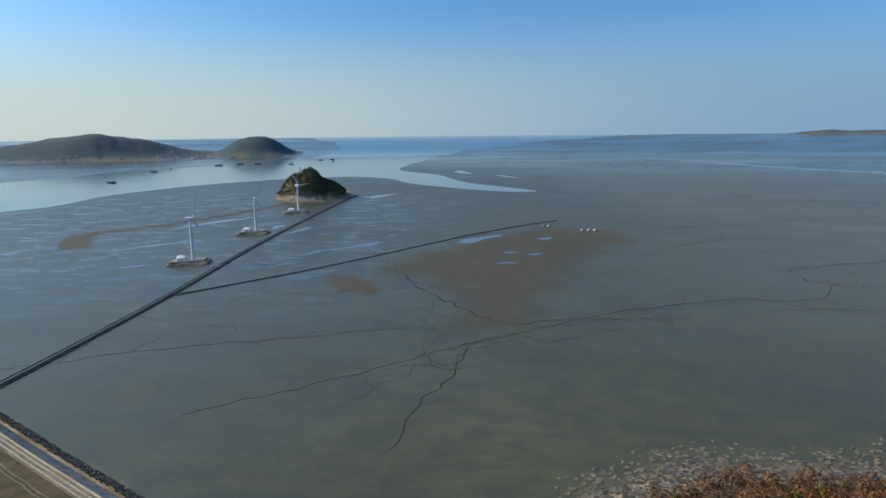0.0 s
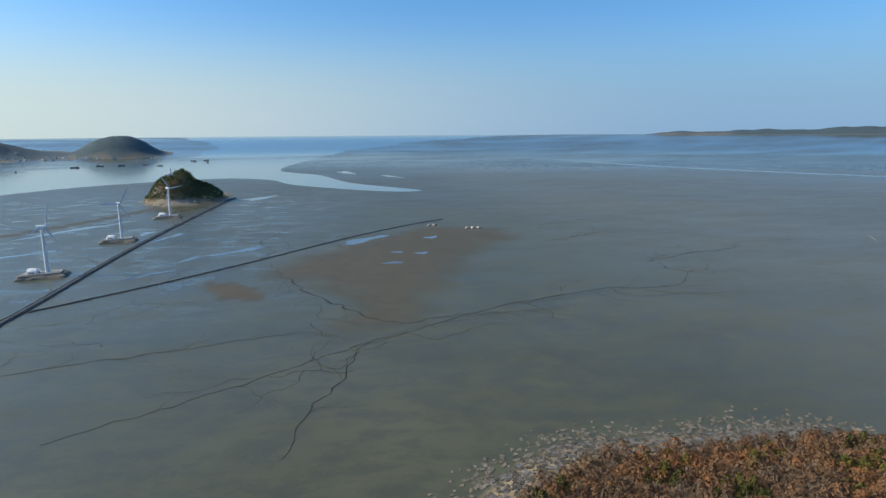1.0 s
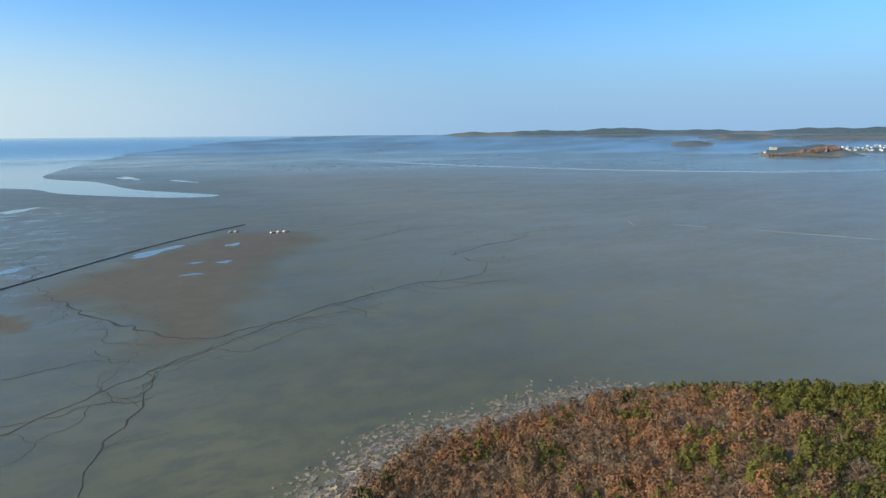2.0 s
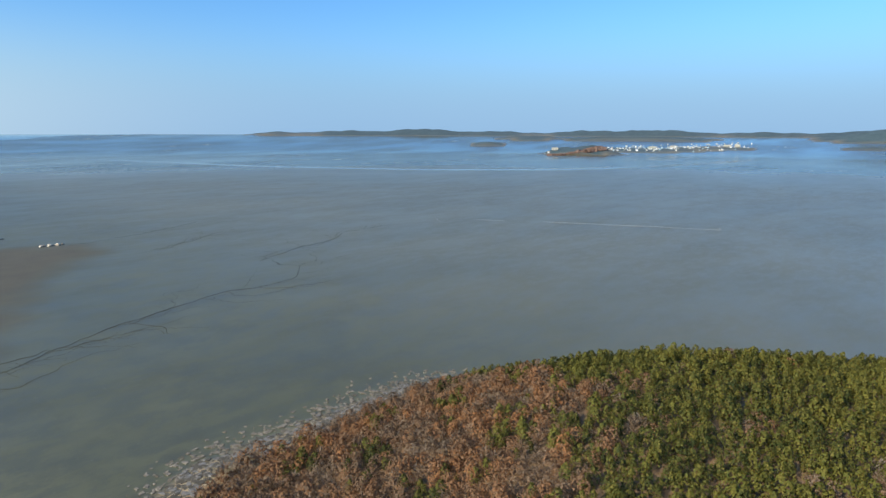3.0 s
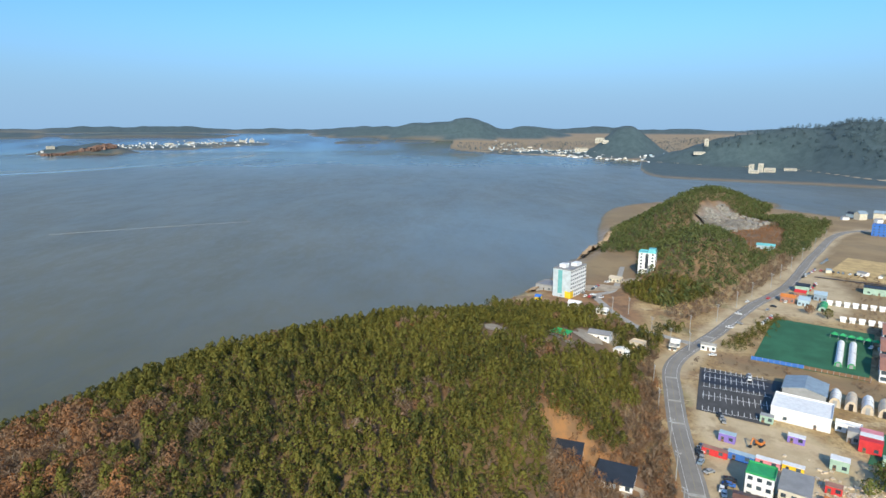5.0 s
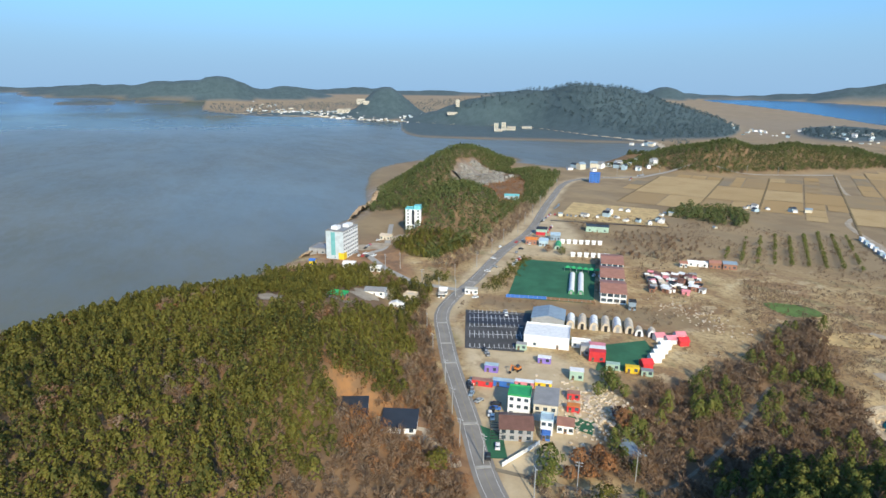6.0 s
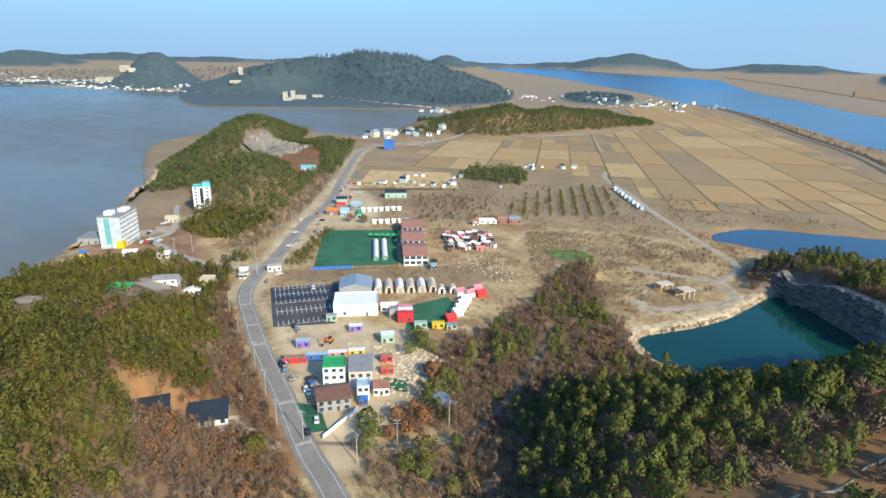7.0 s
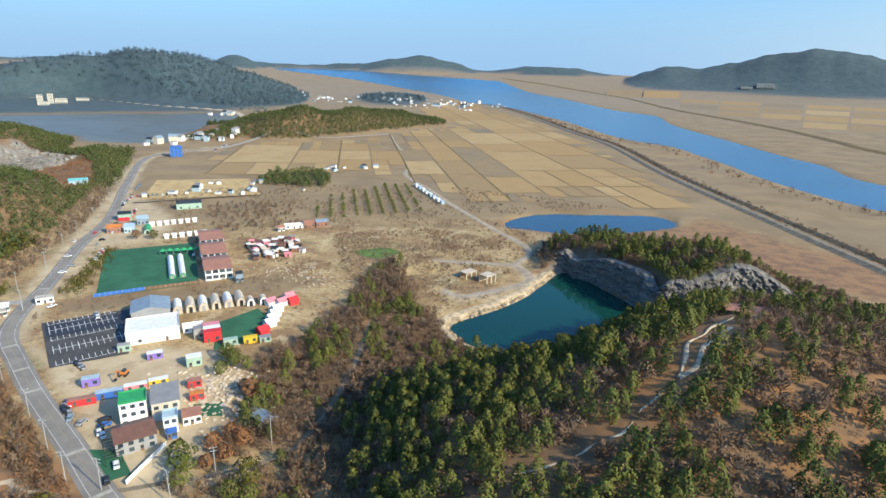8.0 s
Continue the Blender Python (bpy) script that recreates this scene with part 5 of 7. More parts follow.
def building(name, label, x, y, turn, w, d, h, wall, roof, kind="flat", floors=1, front=3, side=2, rise=1.6, category="building", group="", win=None, up=0.0, trim=""):
    root = thing(name, x, y, at_ground(x, y, up), turn, label, category, group)
    along = "x" if kind == "gable_x" else "y"
    pitched = kind.startswith("gable")
    part("wall", walls(w, d, h, rise if pitched else 0, along), P[wall], root)
    bm = bmesh.new()
    if pitched:
        gable(bm, w if along == "y" else d, d if along == "y" else w, h, rise, along=along)
    elif kind == "shed":
        v = [bm.verts.new((sx * (w / 2 + 0.3), sy * (d / 2 + 0.3), h + 0.05 + (rise if sy > 0 else 0) + t)) for t in (0, 0.2) for sx, sy in ((-1, -1), (1, -1), (1, 1), (-1, 1))]
        for q in ((0, 3, 2, 1), (4, 5, 6, 7), (0, 1, 5, 4), (1, 2, 6, 5), (2, 3, 7, 6), (3, 0, 4, 7)):
            bm.faces.new([v[i] for i in q])
    else:
        box(bm, -w / 2 - 0.15, -d / 2 - 0.15, h, w / 2 + 0.15, d / 2 + 0.15, h + 0.2)
        for q in ((-w / 2 - 0.15, -d / 2 - 0.15, w / 2 + 0.15, -d / 2 + 0.1), (-w / 2 - 0.15, d / 2 - 0.1, w / 2 + 0.15, d / 2 + 0.15),
                  (-w / 2 - 0.15, -d / 2 + 0.1, -w / 2 + 0.1, d / 2 - 0.1), (w / 2 - 0.1, -d / 2 + 0.1, w / 2 + 0.15, d / 2 - 0.1)):
            box(bm, q[0], q[1], h + 0.2, q[2], q[3], h + 0.75)
    part("roof", bm, P[roof], root)
    if trim:
        bm = bmesh.new()
        box(bm, -w / 2 - 0.06, -d / 2 - 0.06, 0.0, w / 2 + 0.06, d / 2 + 0.06, min(3.0, h * 0.4))
        part("plinth", bm, P[trim], root, trim + " painted base")
    fh = h / floors
    wm = win or WINDOW
    for f in range(floors):
        z = fh * f + min(1.0, fh * 0.3)
        for k in range(front):
            px = (k + 0.5) / front * w - w / 2
            if f == 0 and k == front // 2 and not win:
                sub("door", DOOR, root, pose(px, -d / 2 - 0.02, 0.0))
            else:
                sub("window", wm, root, pose(px, -d / 2 - 0.02, z))
        for k in range(side):
            py = (k + 0.5) / side * d - d / 2
            sub("window", wm, root, pose(-w / 2 - 0.02, py, z, 0, 0, -90))
            sub("window", wm, root, pose(w / 2 + 0.02, py, z, 0, 0, 90))
    return root


G = -127.7   # the village faces this way

# ---------------------------------------------------------------- wind turbines
def wind_turbine(x, y, yaw, spin, label):
    root = thing("wind_turbine", x, y, 4.0, yaw, label, "wind turbine", "turbines on the mudflat")
    bm = bmesh.new()
    for z0, z1, r0, r1 in ((0, 1.0, 2.3, 2.2), (1.0, 40.5, 1.75, 1.1)):
        tube(bm, (0, 0, z0), (0, 0, z1), r0, r1, 20)
    part("tower", bm, P["white"], root)
    bm = bmesh.new()
    box(bm, -1.3, -2.6, 39.8, 1.3, 4.4, 42.4, 0.45)
    nacelle = part("nacelle", bm, P["white"], root)
    bm = bmesh.new()
    bmesh.ops.create_uvsphere(bm, u_segments=14, v_segments=8, radius=1.35, matrix=Matrix.Translation((0, -3.2, 41.1)) @ Matrix.Diagonal((1, 1.3, 1, 1)))
    hub = part("hub", bm, P["white"], root)
    for k in range(3):
        bm = bmesh.new()
        rows = []
        for r, chord, thick, twist in ((0.8, 0.9, 0.9, 40), (3.0, 2.1, 0.55, 25), (6.0, 2.3, 0.4, 16), (12.0, 1.6, 0.25, 8), (18.0, 1.0, 0.15, 3), (22.8, 0.35, 0.06, 0)):
            c, s = math.cos(radians(twist)), math.sin(radians(twist))
            rows.append([bm.verts.new((u * chord * c - v * thick * s, u * chord * s + v * thick * c, r)) for u, v in ((-0.3, 0), (0.0, 0.5), (0.7, 0), (0.0, -0.5))])
        for a, b in zip(rows[:-1], rows[1:]):
            for i in range(4):
                bm.faces.new((a[i], a[(i + 1) % 4], b[(i + 1) % 4], b[i]))
        bm.faces.new(rows[-1])
        bmesh.ops.recalc_face_normals(bm, faces=bm.faces[:])
        blade = part("blade", bm, P["white"], root)
        blade.matrix_basis = Matrix.Translation((0, -3.3, 41.1)) @ Matrix.Rotation(radians(spin + 120 * k), 4, "Y")
    return root


def turbine_mound(x, y, turn):
    root = thing("turbine_mound", x, y, 0, turn, "rocky brown mound under a wind turbine", "mound", "turbine mounds")
    bm = bmesh.new()
    v0 = [bm.verts.new((sx * 21, sy * 13, -0.5)) for sx, sy in ((-1, -1), (1, -1), (1, 1), (-1, 1))]
    v1 = [bm.verts.new((sx * 15, sy * 7.5, 3.6)) for sx, sy in ((-1, -1), (1, -1), (1, 1), (-1, 1))]
    for i in range(4):
        bm.faces.new((v0[i], v0[(i + 1) % 4], v1[(i + 1) % 4], v1[i]))
    bm.faces.new(v1)
    bmesh.ops.subdivide_edges(bm, edges=bm.edges[:], cuts=5, use_grid_fill=True)
    for v in bm.verts:
        v.co += Vector((math.sin(v.co.y * 1.9 + v.co.z), math.sin(v.co.x * 1.3), 0.5 * math.sin(v.co.x * 2.1 + v.co.y))) * (0.9 if v.co.z < 3.4 else 0.1)
    part("rubble_slope", bm, M_ROCK, root)
    bm = bmesh.new()
    box(bm, -15, -7.6, 3.4, 15, 7.6, 4.0, 0.15)
    part("deck", bm, M_CONCRETE, root)
    return root


def equipment_hut(x, y, turn):
    root = thing("equipment_hut", x, y, 4.0, turn, "white rounded equipment hut beside a turbine", "hut", "equipment huts")
    bm = bmesh.new()
    rows = []
    for yy, s in ((-5.2, 0.55), (-4.2, 0.92), (0, 1.0), (4.2, 0.92), (5.2, 0.55)):
        rows.append([bm.verts.new((3.6 * s * math.cos(a), yy, 4.4 * s * math.sin(a))) for a in np.linspace(0, math.pi, 9)])
    for a, b in zip(rows[:-1], rows[1:]):
        for i in range(8):
            bm.faces.new((a[i], a[i + 1], b[i + 1], b[i]))
    bm.faces.new(rows[0])
    bm.faces.new(rows[-1][::-1])
    bmesh.ops.recalc_face_normals(bm, faces=bm.faces[:])
    part("shell", bm, P["white"], root)
    bm = bmesh.new()
    box(bm, -1.0, -5.4, 0, 1.0, -4.6, 2.3)
    part("door", bm, P["grey"], root)
    bm = bmesh.new()
    box(bm, -5.5, -3.0, 0, -3.9, 1.5, 1.9, 0.1)
    part("generator_box", bm, P["grey"], root)


for (x, y), yaw, spin in (((-249, 572), 78, 22), ((-241, 747), 40, 32), ((-234, 944), 52, -35)):
    turbine_mound(x - 4, y, 12)
    wind_turbine(x, y, yaw, spin, "tall white three-bladed wind turbine on a rocky mound")
    equipment_hut(x - 11, y - 1, 80)

# ---------------------------------------------------------------- island
lx, ly = -284, 1174
lz = at_ground(lx, ly)
root = thing("lighthouse", lx, ly, lz + 4, 0, "small white lighthouse on the wooded island top", "lighthouse")
bm = bmesh.new()
box(bm, -5, -4, -5, 5, 4, 4.2, 0.15)
part("base_house", bm, P["white"], root)
bm = bmesh.new()
tube(bm, (0, 0, 4.2), (0, 0, 11), 1.9, 1.4, 14)
part("tower", bm, P["white"], root)
bm = bmesh.new()
tube(bm, (0, 0, 11), (0, 0, 12.8), 1.2, 1.2, 12)
part("lantern", bm, M_GLASS, root)
bm = bmesh.new()
tube(bm, (0, 0, 12.8), (0, 0, 14), 1.6, 0.1, 12)
part("cap", bm, P["white"], root)
rng = np.random.default_rng(31)
a = rng.uniform(0, 2 * np.pi, 260)
stones("island_rocks", -268 + 62 * np.cos(a) + rng.normal(0, 4, 260), 1185 + 92 * np.sin(a) + rng.normal(0, 4, 260), 4.0, M_SAND_TRACK, "tan rocks round the small island", 8, 0.5)

# boulder heaps on the sand bar
for x, y, n in ((138, 779, 5), (189, 745, 9)):
    for k in range(n):
        bm = bmesh.new()
        r = bmesh.ops.create_icosphere(bm, subdivisions=2, radius=1.0)
        for v in bm.verts:
            v.co *= 1 + 0.28 * noise.noise(v.co * 1.7 + Vector((k * 3.1, x, y)))
            v.co.z *= 0.8
        ob = part("boulder", bm, M_GREY_ROCK if k % 3 else P["tan"])
        s = 1.5 + 0.9 * math.sin(k * 2.3 + x)
        ob.matrix_world = pose(x + (k - n / 2) * 2.6, y + 1.6 * math.sin(k * 1.9), 0.4 * s) @ Matrix.Diagonal((s, s * 1.1, s, 1))
        tagged(ob, "pale grey boulder on the brown sand bar", "boulder", "boulders on the sand bar")

# fishing net lines
M_NET = plain("net_posts", (0.42, 0.42, 0.40), 0.8)
for pts in ([(627, 576), (606, 547)], [(655, 520), (672, 485)], [(702, 439), (760, 320), (798, 231), (812, 240)]):
    p = resample(pts, 3.0)
    v, f, off = [], [], 0
    bm = bmesh.new()
    for q in p:
        tube(bm, (q[0], q[1], -0.3), (q[0], q[1], 1.7), 0.09, 0.07, 5)
    for q, w2 in zip(p[:-1], p[1:]):
        tube(bm, (q[0], q[1], 1.2), (w2[0], w2[1], 1.2), 0.10, 0.10, 4)
    tagged(part("fishing_net_fence", bm, M_NET), "thin pale stake-net fence on the mud", "net fence", "net fences")


# ---------------------------------------------------------------- village: sports ground
def turf(name, poly, label):
    return sheet(name, np.array(poly, dtype=float), at_ground(*np.mean(np.array(poly), axis=0), 0.22), M_TURF, label, "turf")


turf("sports_turf", [(294, -179), (364, -233), (331, -276), (264, -221)], "dark green artificial turf sports ground")
turf("camp_turf", [(193, -166), (214, -187), (210, -211), (192, -202), (184, -183)], "green artificial turf of the tent camp")
turf("garden_turf", [(174, -96), (165, -101), (151, -95), (154, -89)], "green artificial turf beside the restaurant")
turf("yard_turf", [(160, -126), (166, -131), (158, -138), (151, -131)], "green artificial turf behind the shops")
U, V = np.array([0.79, -0.61]), np.array([-0.61, -0.79])


def local(x, y, right, away):
    return x + V[0] * right + U[0] * away, y + V[1] * right + U[1] * away


for k, (x, y) in enumerate(((272, -238), (297, -258), (322, -279))):
    building("club_house", "long club house bay with a rust-brown roof and white walls", x - 2, y - 2, G, 15, 26, 6.5, "white", "rust", "gable_x", 2, 4, 5, 2.2, group="club house bays", win=WIDE_WINDOW)


def tube_tent(x, y, turn, length, w, h, cover, end, label, group):
    root = thing("tube_tent", x, y, at_ground(x, y, 0.2), turn, label, "tent", group)
    bm = bmesh.new()
    rows = []
    n = 10
    for j in range(5):
        yy = -length / 2 + length * j / 4
        rows.append([bm.verts.new((w / 2 * math.cos(a), yy, h * math.sin(a) ** 0.8)) for a in np.linspace(0, math.pi, n)])
    for a, b in zip(rows[:-1], rows[1:]):
        for i in range(n - 1):
            bm.faces.new((a[i], a[i + 1], b[i + 1], b[i]))
    bmesh.ops.recalc_face_normals(bm, faces=bm.faces[:])
    cov = part("cover", bm, P[cover], root)
    for s in (-1, 1):
        bm = bmesh.new()
        bm.faces.new([bm.verts.new((w / 2 * 0.98 * math.cos(a), s * (length / 2 - 0.15), h * 0.98 * math.sin(a) ** 0.8)) for a in np.linspace(0, math.pi, n)])
        part("end_panel", bm, P[end], root)
    for j in (0, 2, 4):
        bm = bmesh.new()
        yy = -length / 2 + length * j / 4
        arc = [(w / 2 * 1.02 * math.cos(a), yy, h * 1.02 * math.sin(a) ** 0.8) for a in np.linspace(0, math.pi, 8)]
        rings = []
        for k, p in enumerate(arc):
            d = (Vector(arc[min(k + 1, 7)]) - Vector(arc[max(k - 1, 0)])).normalized()
            side = Vector((0, 1, 0))
            up = d.cross(side)
            rings.append([bm.verts.new(Vector(p) + (side * math.cos(b) + up * math.sin(b)) * 0.07) for b in np.linspace(0, 2 * math.pi, 5, endpoint=False)])
        for a, b in zip(rings[:-1], rings[1:]):
            for i in range(5):
                bm.faces.new((a[i], a[(i + 1) % 5], b[(i + 1) % 5], b[i]))
        part("hoop", bm, P["steel"], root)
    bm = bmesh.new()
    box(bm, -0.8, -length / 2 - 0.06, 0, 0.8, -length / 2 + 0.05, h * 0.7)
    part("entrance", bm, P["black"] if cover != "white" else P["grey"], root)
    return root


for x, y in ((299, -231), (296, -236)):
    tube_tent(x, y, G, 40, 3.6, 2.8, "white", "green", "long white tunnel tent on the sports turf", "tunnel tents")
for k in range(6):
    x, y = 326 - k * 2.9, -247 - k * 3.0
    root = thing("canopy", x, y, at_ground(x, y, 0.2), G, "small peaked bright green canopy on the turf", "canopy", "green canopies")
    bm = bmesh.new()
    tip = bm.verts.new((0, 0, 4.0))
    ring = [bm.verts.new((sx * 2, sy * 2, 2.6)) for sx, sy in ((-1, -1), (1, -1), (1, 1), (-1, 1))]
    for i in range(4):
        bm.faces.new((ring[i], ring[(i + 1) % 4], tip))
    part("cover", bm, P["green"], root)
    for sx, sy in ((-1, -1), (1, -1), (1, 1), (-1, 1)):
        bm = bmesh.new()
        tube(bm, (sx * 1.9, sy * 1.9, 0), (sx * 1.9, sy * 1.9, 2.65), 0.06, 0.06, 6)
        part("leg", bm, P["steel"], root)


def fence(name, a, b, h, mat, label, spacing=2.5):
    """A board fence of posts and panels between two plan points."""
    a, b = np.array(a, float), np.array(b, float)
    n = max(1, int(np.hypot(*(b - a)) / spacing))
    turn = math.degrees(math.atan2(*(b - a)[::-1]))
    root = thing(name, a[0], a[1], at_ground(*a), turn, label, "fence")
    step = np.hypot(*(b - a)) / n
    bm = bmesh.new()
    box(bm, -0.07, -0.07, -0.5, 0.07, 0.07, h + 0.12)
    post = shared("post", bm, [P["steel"]])
    bm = bmesh.new()
    box(bm, 0.06, -0.03, 0.1, step - 0.06, 0.03, h)
    panel = shared("panel", bm, [mat])
    for k in range(n + 1):
        sub("post", post, root, pose(k * step, 0, 0))
        if k < n:
            sub("panel", panel, root, pose(k * step, 0, 0))
    return root


fence("blue_fence", (294.5, -178.5), (281, -199), 2.2, P["blue"], "bright blue panel fence along the sports turf")
fence("timber_fence", (281, -199), (264, -222), 2.0, P["wood"], "brown panel fence along the sports turf")
fence("white_fence", (148, -91), (154, -110), 1.8, P["white"], "white panel fence round the restaurant yard")

# car park
LOT = np.array([(238, -122), (285, -146), (265, -178), (222, -146)], dtype=float)
sheet("car_park", LOT, at_ground(252, -148, 0.2), plain("lot_asphalt", (0.085, 0.083, 0.08), 0.9, vary=0.25, scale=0.15), "dark asphalt car park with painted bays", "car park")
wet_a = plain("fresh_asphalt", (0.035, 0.036, 0.04), 0.55, vary=0.25, scale=0.2)
du, dv = (LOT[1] - LOT[0]) / np.hypot(*(LOT[1] - LOT[0])), (LOT[3] - LOT[0]) / np.hypot(*(LOT[3] - LOT[0]))
q = LOT[0] + du * 33 + dv * 1
sheet("fresh_asphalt", np.array([q, q + du * 16, q + du * 16 + dv * 34, q + dv * 31]), at_ground(252, -148, 0.215), wet_a, "newer black asphalt band of the car park", "car park")
bay_root = thing("parking_bays", LOT[0][0], LOT[0][1], at_ground(252, -148, 0.225), math.degrees(math.atan2(du[1], du[0])), "white painted parking bay lines", "road marking", kind="structure")
bm = bmesh.new()
box(bm, 0, -0.12, 0, 4.6, 0.12, 0.012)
bay = shared("bay_line", bm, [M_LINE])
bm = bmesh.new()
box(bm, -0.12, 0, 0, 0.12, 29.0, 0.013)
long_line = shared("row_line", bm, [M_LINE])
side = 1 if du[0] * dv[1] - du[1] * dv[0] > 0 else -1
for row in (1.0, 13.0, 17.7, 28.0, 36.0, 40.7, 48.0):
    for k in range(12):
        sub("bay_line", bay, bay_root, pose(row, side * (2.5 + k * 2.4), 0))
    sub("row_line", long_line, bay_root, pose(row + (4.6 if row in (13.0, 36.0) else 0.0), side * (2.0 if side > 0 else 31.0), 0))

# ---------------------------------------------------------------- village buildings
building("event_hall", "large white event hall with a flat pale roof", 229, -164, G, 22, 17, 5.6, "white", "white", "flat", 1, 2, 1)
building("storage_hall", "storage hall with a blue-grey pitched metal roof", 247, -177, G, 17, 16, 6.5, "grey", "bluegrey", "gable", 1, 3, 3, 2.0, win=WIDE_WINDOW)
building("annex", "low white annex beside the event hall", 217, -176, G, 9, 4, 3, "white", "white", "flat", 1, 3, 1)
for k in range(6):
    x, y = local(238, -185, k * 6.1, 6)
    tube_tent(x, y, G, 12, 4.6, 4.6, "white" if k % 2 == 0 else "tan", "tan", "rounded off-white glamping tent on the lawn", "glamping tents")
for x, y in ((217, -213), (213, -218)):
    tube_tent(x, y, G, 5, 4.2, 4.0, "tan", "white", "small rounded beige glamping tent", "small glamping tents")


def cabin(x, y, turn, w, d, h, col, roof, label, group="container cabins"):
    """A shipping-container cabin with ribs, door and window."""
    root = thing("container_cabin", x, y, at_ground(x, y, 0.15), turn, label, "cabin", group)
    bm = bmesh.new()
    box(bm, -w / 2, -d / 2, 0, w / 2, d / 2, h, 0.05)
    part("shell", bm, P[col], root)
    bm = bmesh.new()
    box(bm, -w / 2 - 0.1, -d / 2 - 0.1, h, w / 2 + 0.1, d / 2 + 0.1, h + 0.16)
    part("roof", bm, P[roof], root)
    n = max(3, int(w / 0.9))
    for k in range(n + 1):
        bm = bmesh.new()
        px = -w / 2 + 0.05 + k * (w - 0.1) / n
        box(bm, px - 0.05, -d / 2 - 0.05, 0.05, px + 0.05, -d / 2, h - 0.05)
        part("rib", bm, P[col], root)
    sub("door", DOOR, root, pose(-w / 4, -d / 2 - 0.03, 0.05))
    sub("window", WINDOW, root, pose(w / 4, -d / 2 - 0.03, 1.0))
    return root


for x, y, w, d, h, col, roof in [
        (191, -174, 6, 3, 2.8, "palegreen", "palegreen"), (185, -180, 6, 3, 2.8, "yellow", "yellow"), (209, -149, 6, 3, 2.8, "purple", "white"), (190, -153, 6, 4, 4.2, "palegreen", "white"),
        (176, -141, 5, 3, 2.8, "red", "rust"), (209, -172, 4, 4, 5.0, "grey", "greyroof"), (211, -122, 6, 3, 3.4, "purple", "lightblue"), (201, -112, 9, 2.6, 2.6, "red", "rust"),
        (197, -120, 9, 2.6, 2.8, "blue", "lightblue"), (193, -128, 8, 2.6, 2.6, "pink", "white"), (189, -135, 7, 2.6, 2.6, "yellow", "white"), (168, -135, 5, 3, 2.6, "red", "orange"),
        (156, -114, 3, 3, 2.6, "blue", "blue"), (226, -147, 5, 3, 3.0, "palegreen", "grey"), (180, -184, 5, 3, 2.6, "palegreen", "greyroof")]:
    cabin(x, y, G, w, d, h, col, roof, f"{col} painted container cabin with a {roof} roof".replace("palegreen", "pale green").replace("lightblue", "light blue").replace("greyroof", "grey"))
for k, (a, b) in enumerate((("red", "red"), ("white", "white"), ("red", "pink"))):
    x, y = local(201, -173, 0, k * 4.0)
    cabin(x, y, G, 7.5, 3.6, 5.0, a, b, f"two-storey {a} container block by the camp turf", "container blocks")
for k, (x, y, col) in enumerate([(187, -190, "red"), (190, -198, "white"), (193, -203, "white"), (196, -208, "white"), (199, -213, "white"), (203, -221, "pink"), (199, -225, "red"), (208, -218, "pink"), (205, -229, "pink")]):
    root = thing("peaked_tent", x, y, at_ground(x, y, 0.15), G + 20, f"{col} peaked canvas camp tent", "tent", "peaked tents")
    bm = bmesh.new()
    gable(bm, 5.0, 5.0, 2.4, 1.6, 0.3, 0.08, "x")
    part("canopy", bm, P[col], root)
    bm = walls(4.8, 4.8, 2.4, 1.5, "x")
    part("canvas_wall", bm, P["white" if col != "red" else "red"], root)

building("white_shop", "three-storey white shop with a green roof", 176, -115, G, 8.5, 8, 9.0, "white", "green", "flat", 3, 3, 2)
building("guest_house", "two-storey cream and blue guest house with grey roof", 171, -124, G, 9, 12, 7.0, "cream", "greyroof", "shed", 2, 3, 3, 1.0, trim="lightblue")
building("blue_kiosk", "narrow two-storey white and blue kiosk", 160, -117, G, 4.5, 5, 6.0, "white", "lightblue", "flat", 2, 2, 1)
building("snack_bar", "small white snack bar with a rust-red roof", 158, -124, G, 6, 5, 3.2, "white", "rust", "shed", 1, 3, 1, 0.6)
building("restaurant", "restaurant with a broad brown pitched roof", 164, -106, G + 8, 12, 11, 4.8, "grey", "brown", "gable_x", 2, 4, 3, 2.2)
root = thing("pergola", 164, -98, at_ground(164, -98), G + 8, "black steel pergola beside the restaurant", "pergola")
for k in range(7):
    bm = bmesh.new()
    box(bm, -2.4, -5.4 + k * 1.8, 2.9, 2.4, -5.25 + k * 1.8, 3.1)
    part("beam", bm, P["black"], root)
for sx in (-2.3, 2.3):
    for sy in (-5.3, 0, 5.3):
        bm = bmesh.new()
        box(bm, sx - 0.08, sy - 0.08, 0, sx + 0.08, sy + 0.08, 2.95)
        part("post", bm, P["black"], root)
building("hillside_house", "hillside house with a flat dark slate roof", 183.4, -50.4, -112, 9.5, 10.5, 2.2, "cream", "slate", "shed", 1, 3, 2, 1.6, group="hillside houses")
building("hillside_house", "hillside house with a broad dark slate roof", 177.5, -65.5, -118, 12.5, 10, 2.2, "white", "slate", "shed", 1, 4, 2, 1.6, group="hillside houses")
building("roadside_hut", "small hut with an aqua metal roof", 125.6, -31.9, -120, 7, 5, 3, "lightblue", "aqua", "gable_x", 1, 2, 1, 1.0)
building("barrel_shed", "grey curved metal shed among bare trees", 136, -136, -100, 5, 9, 2.2, "grey", "bluegrey", "gable", 1, 1, 1, 1.2)

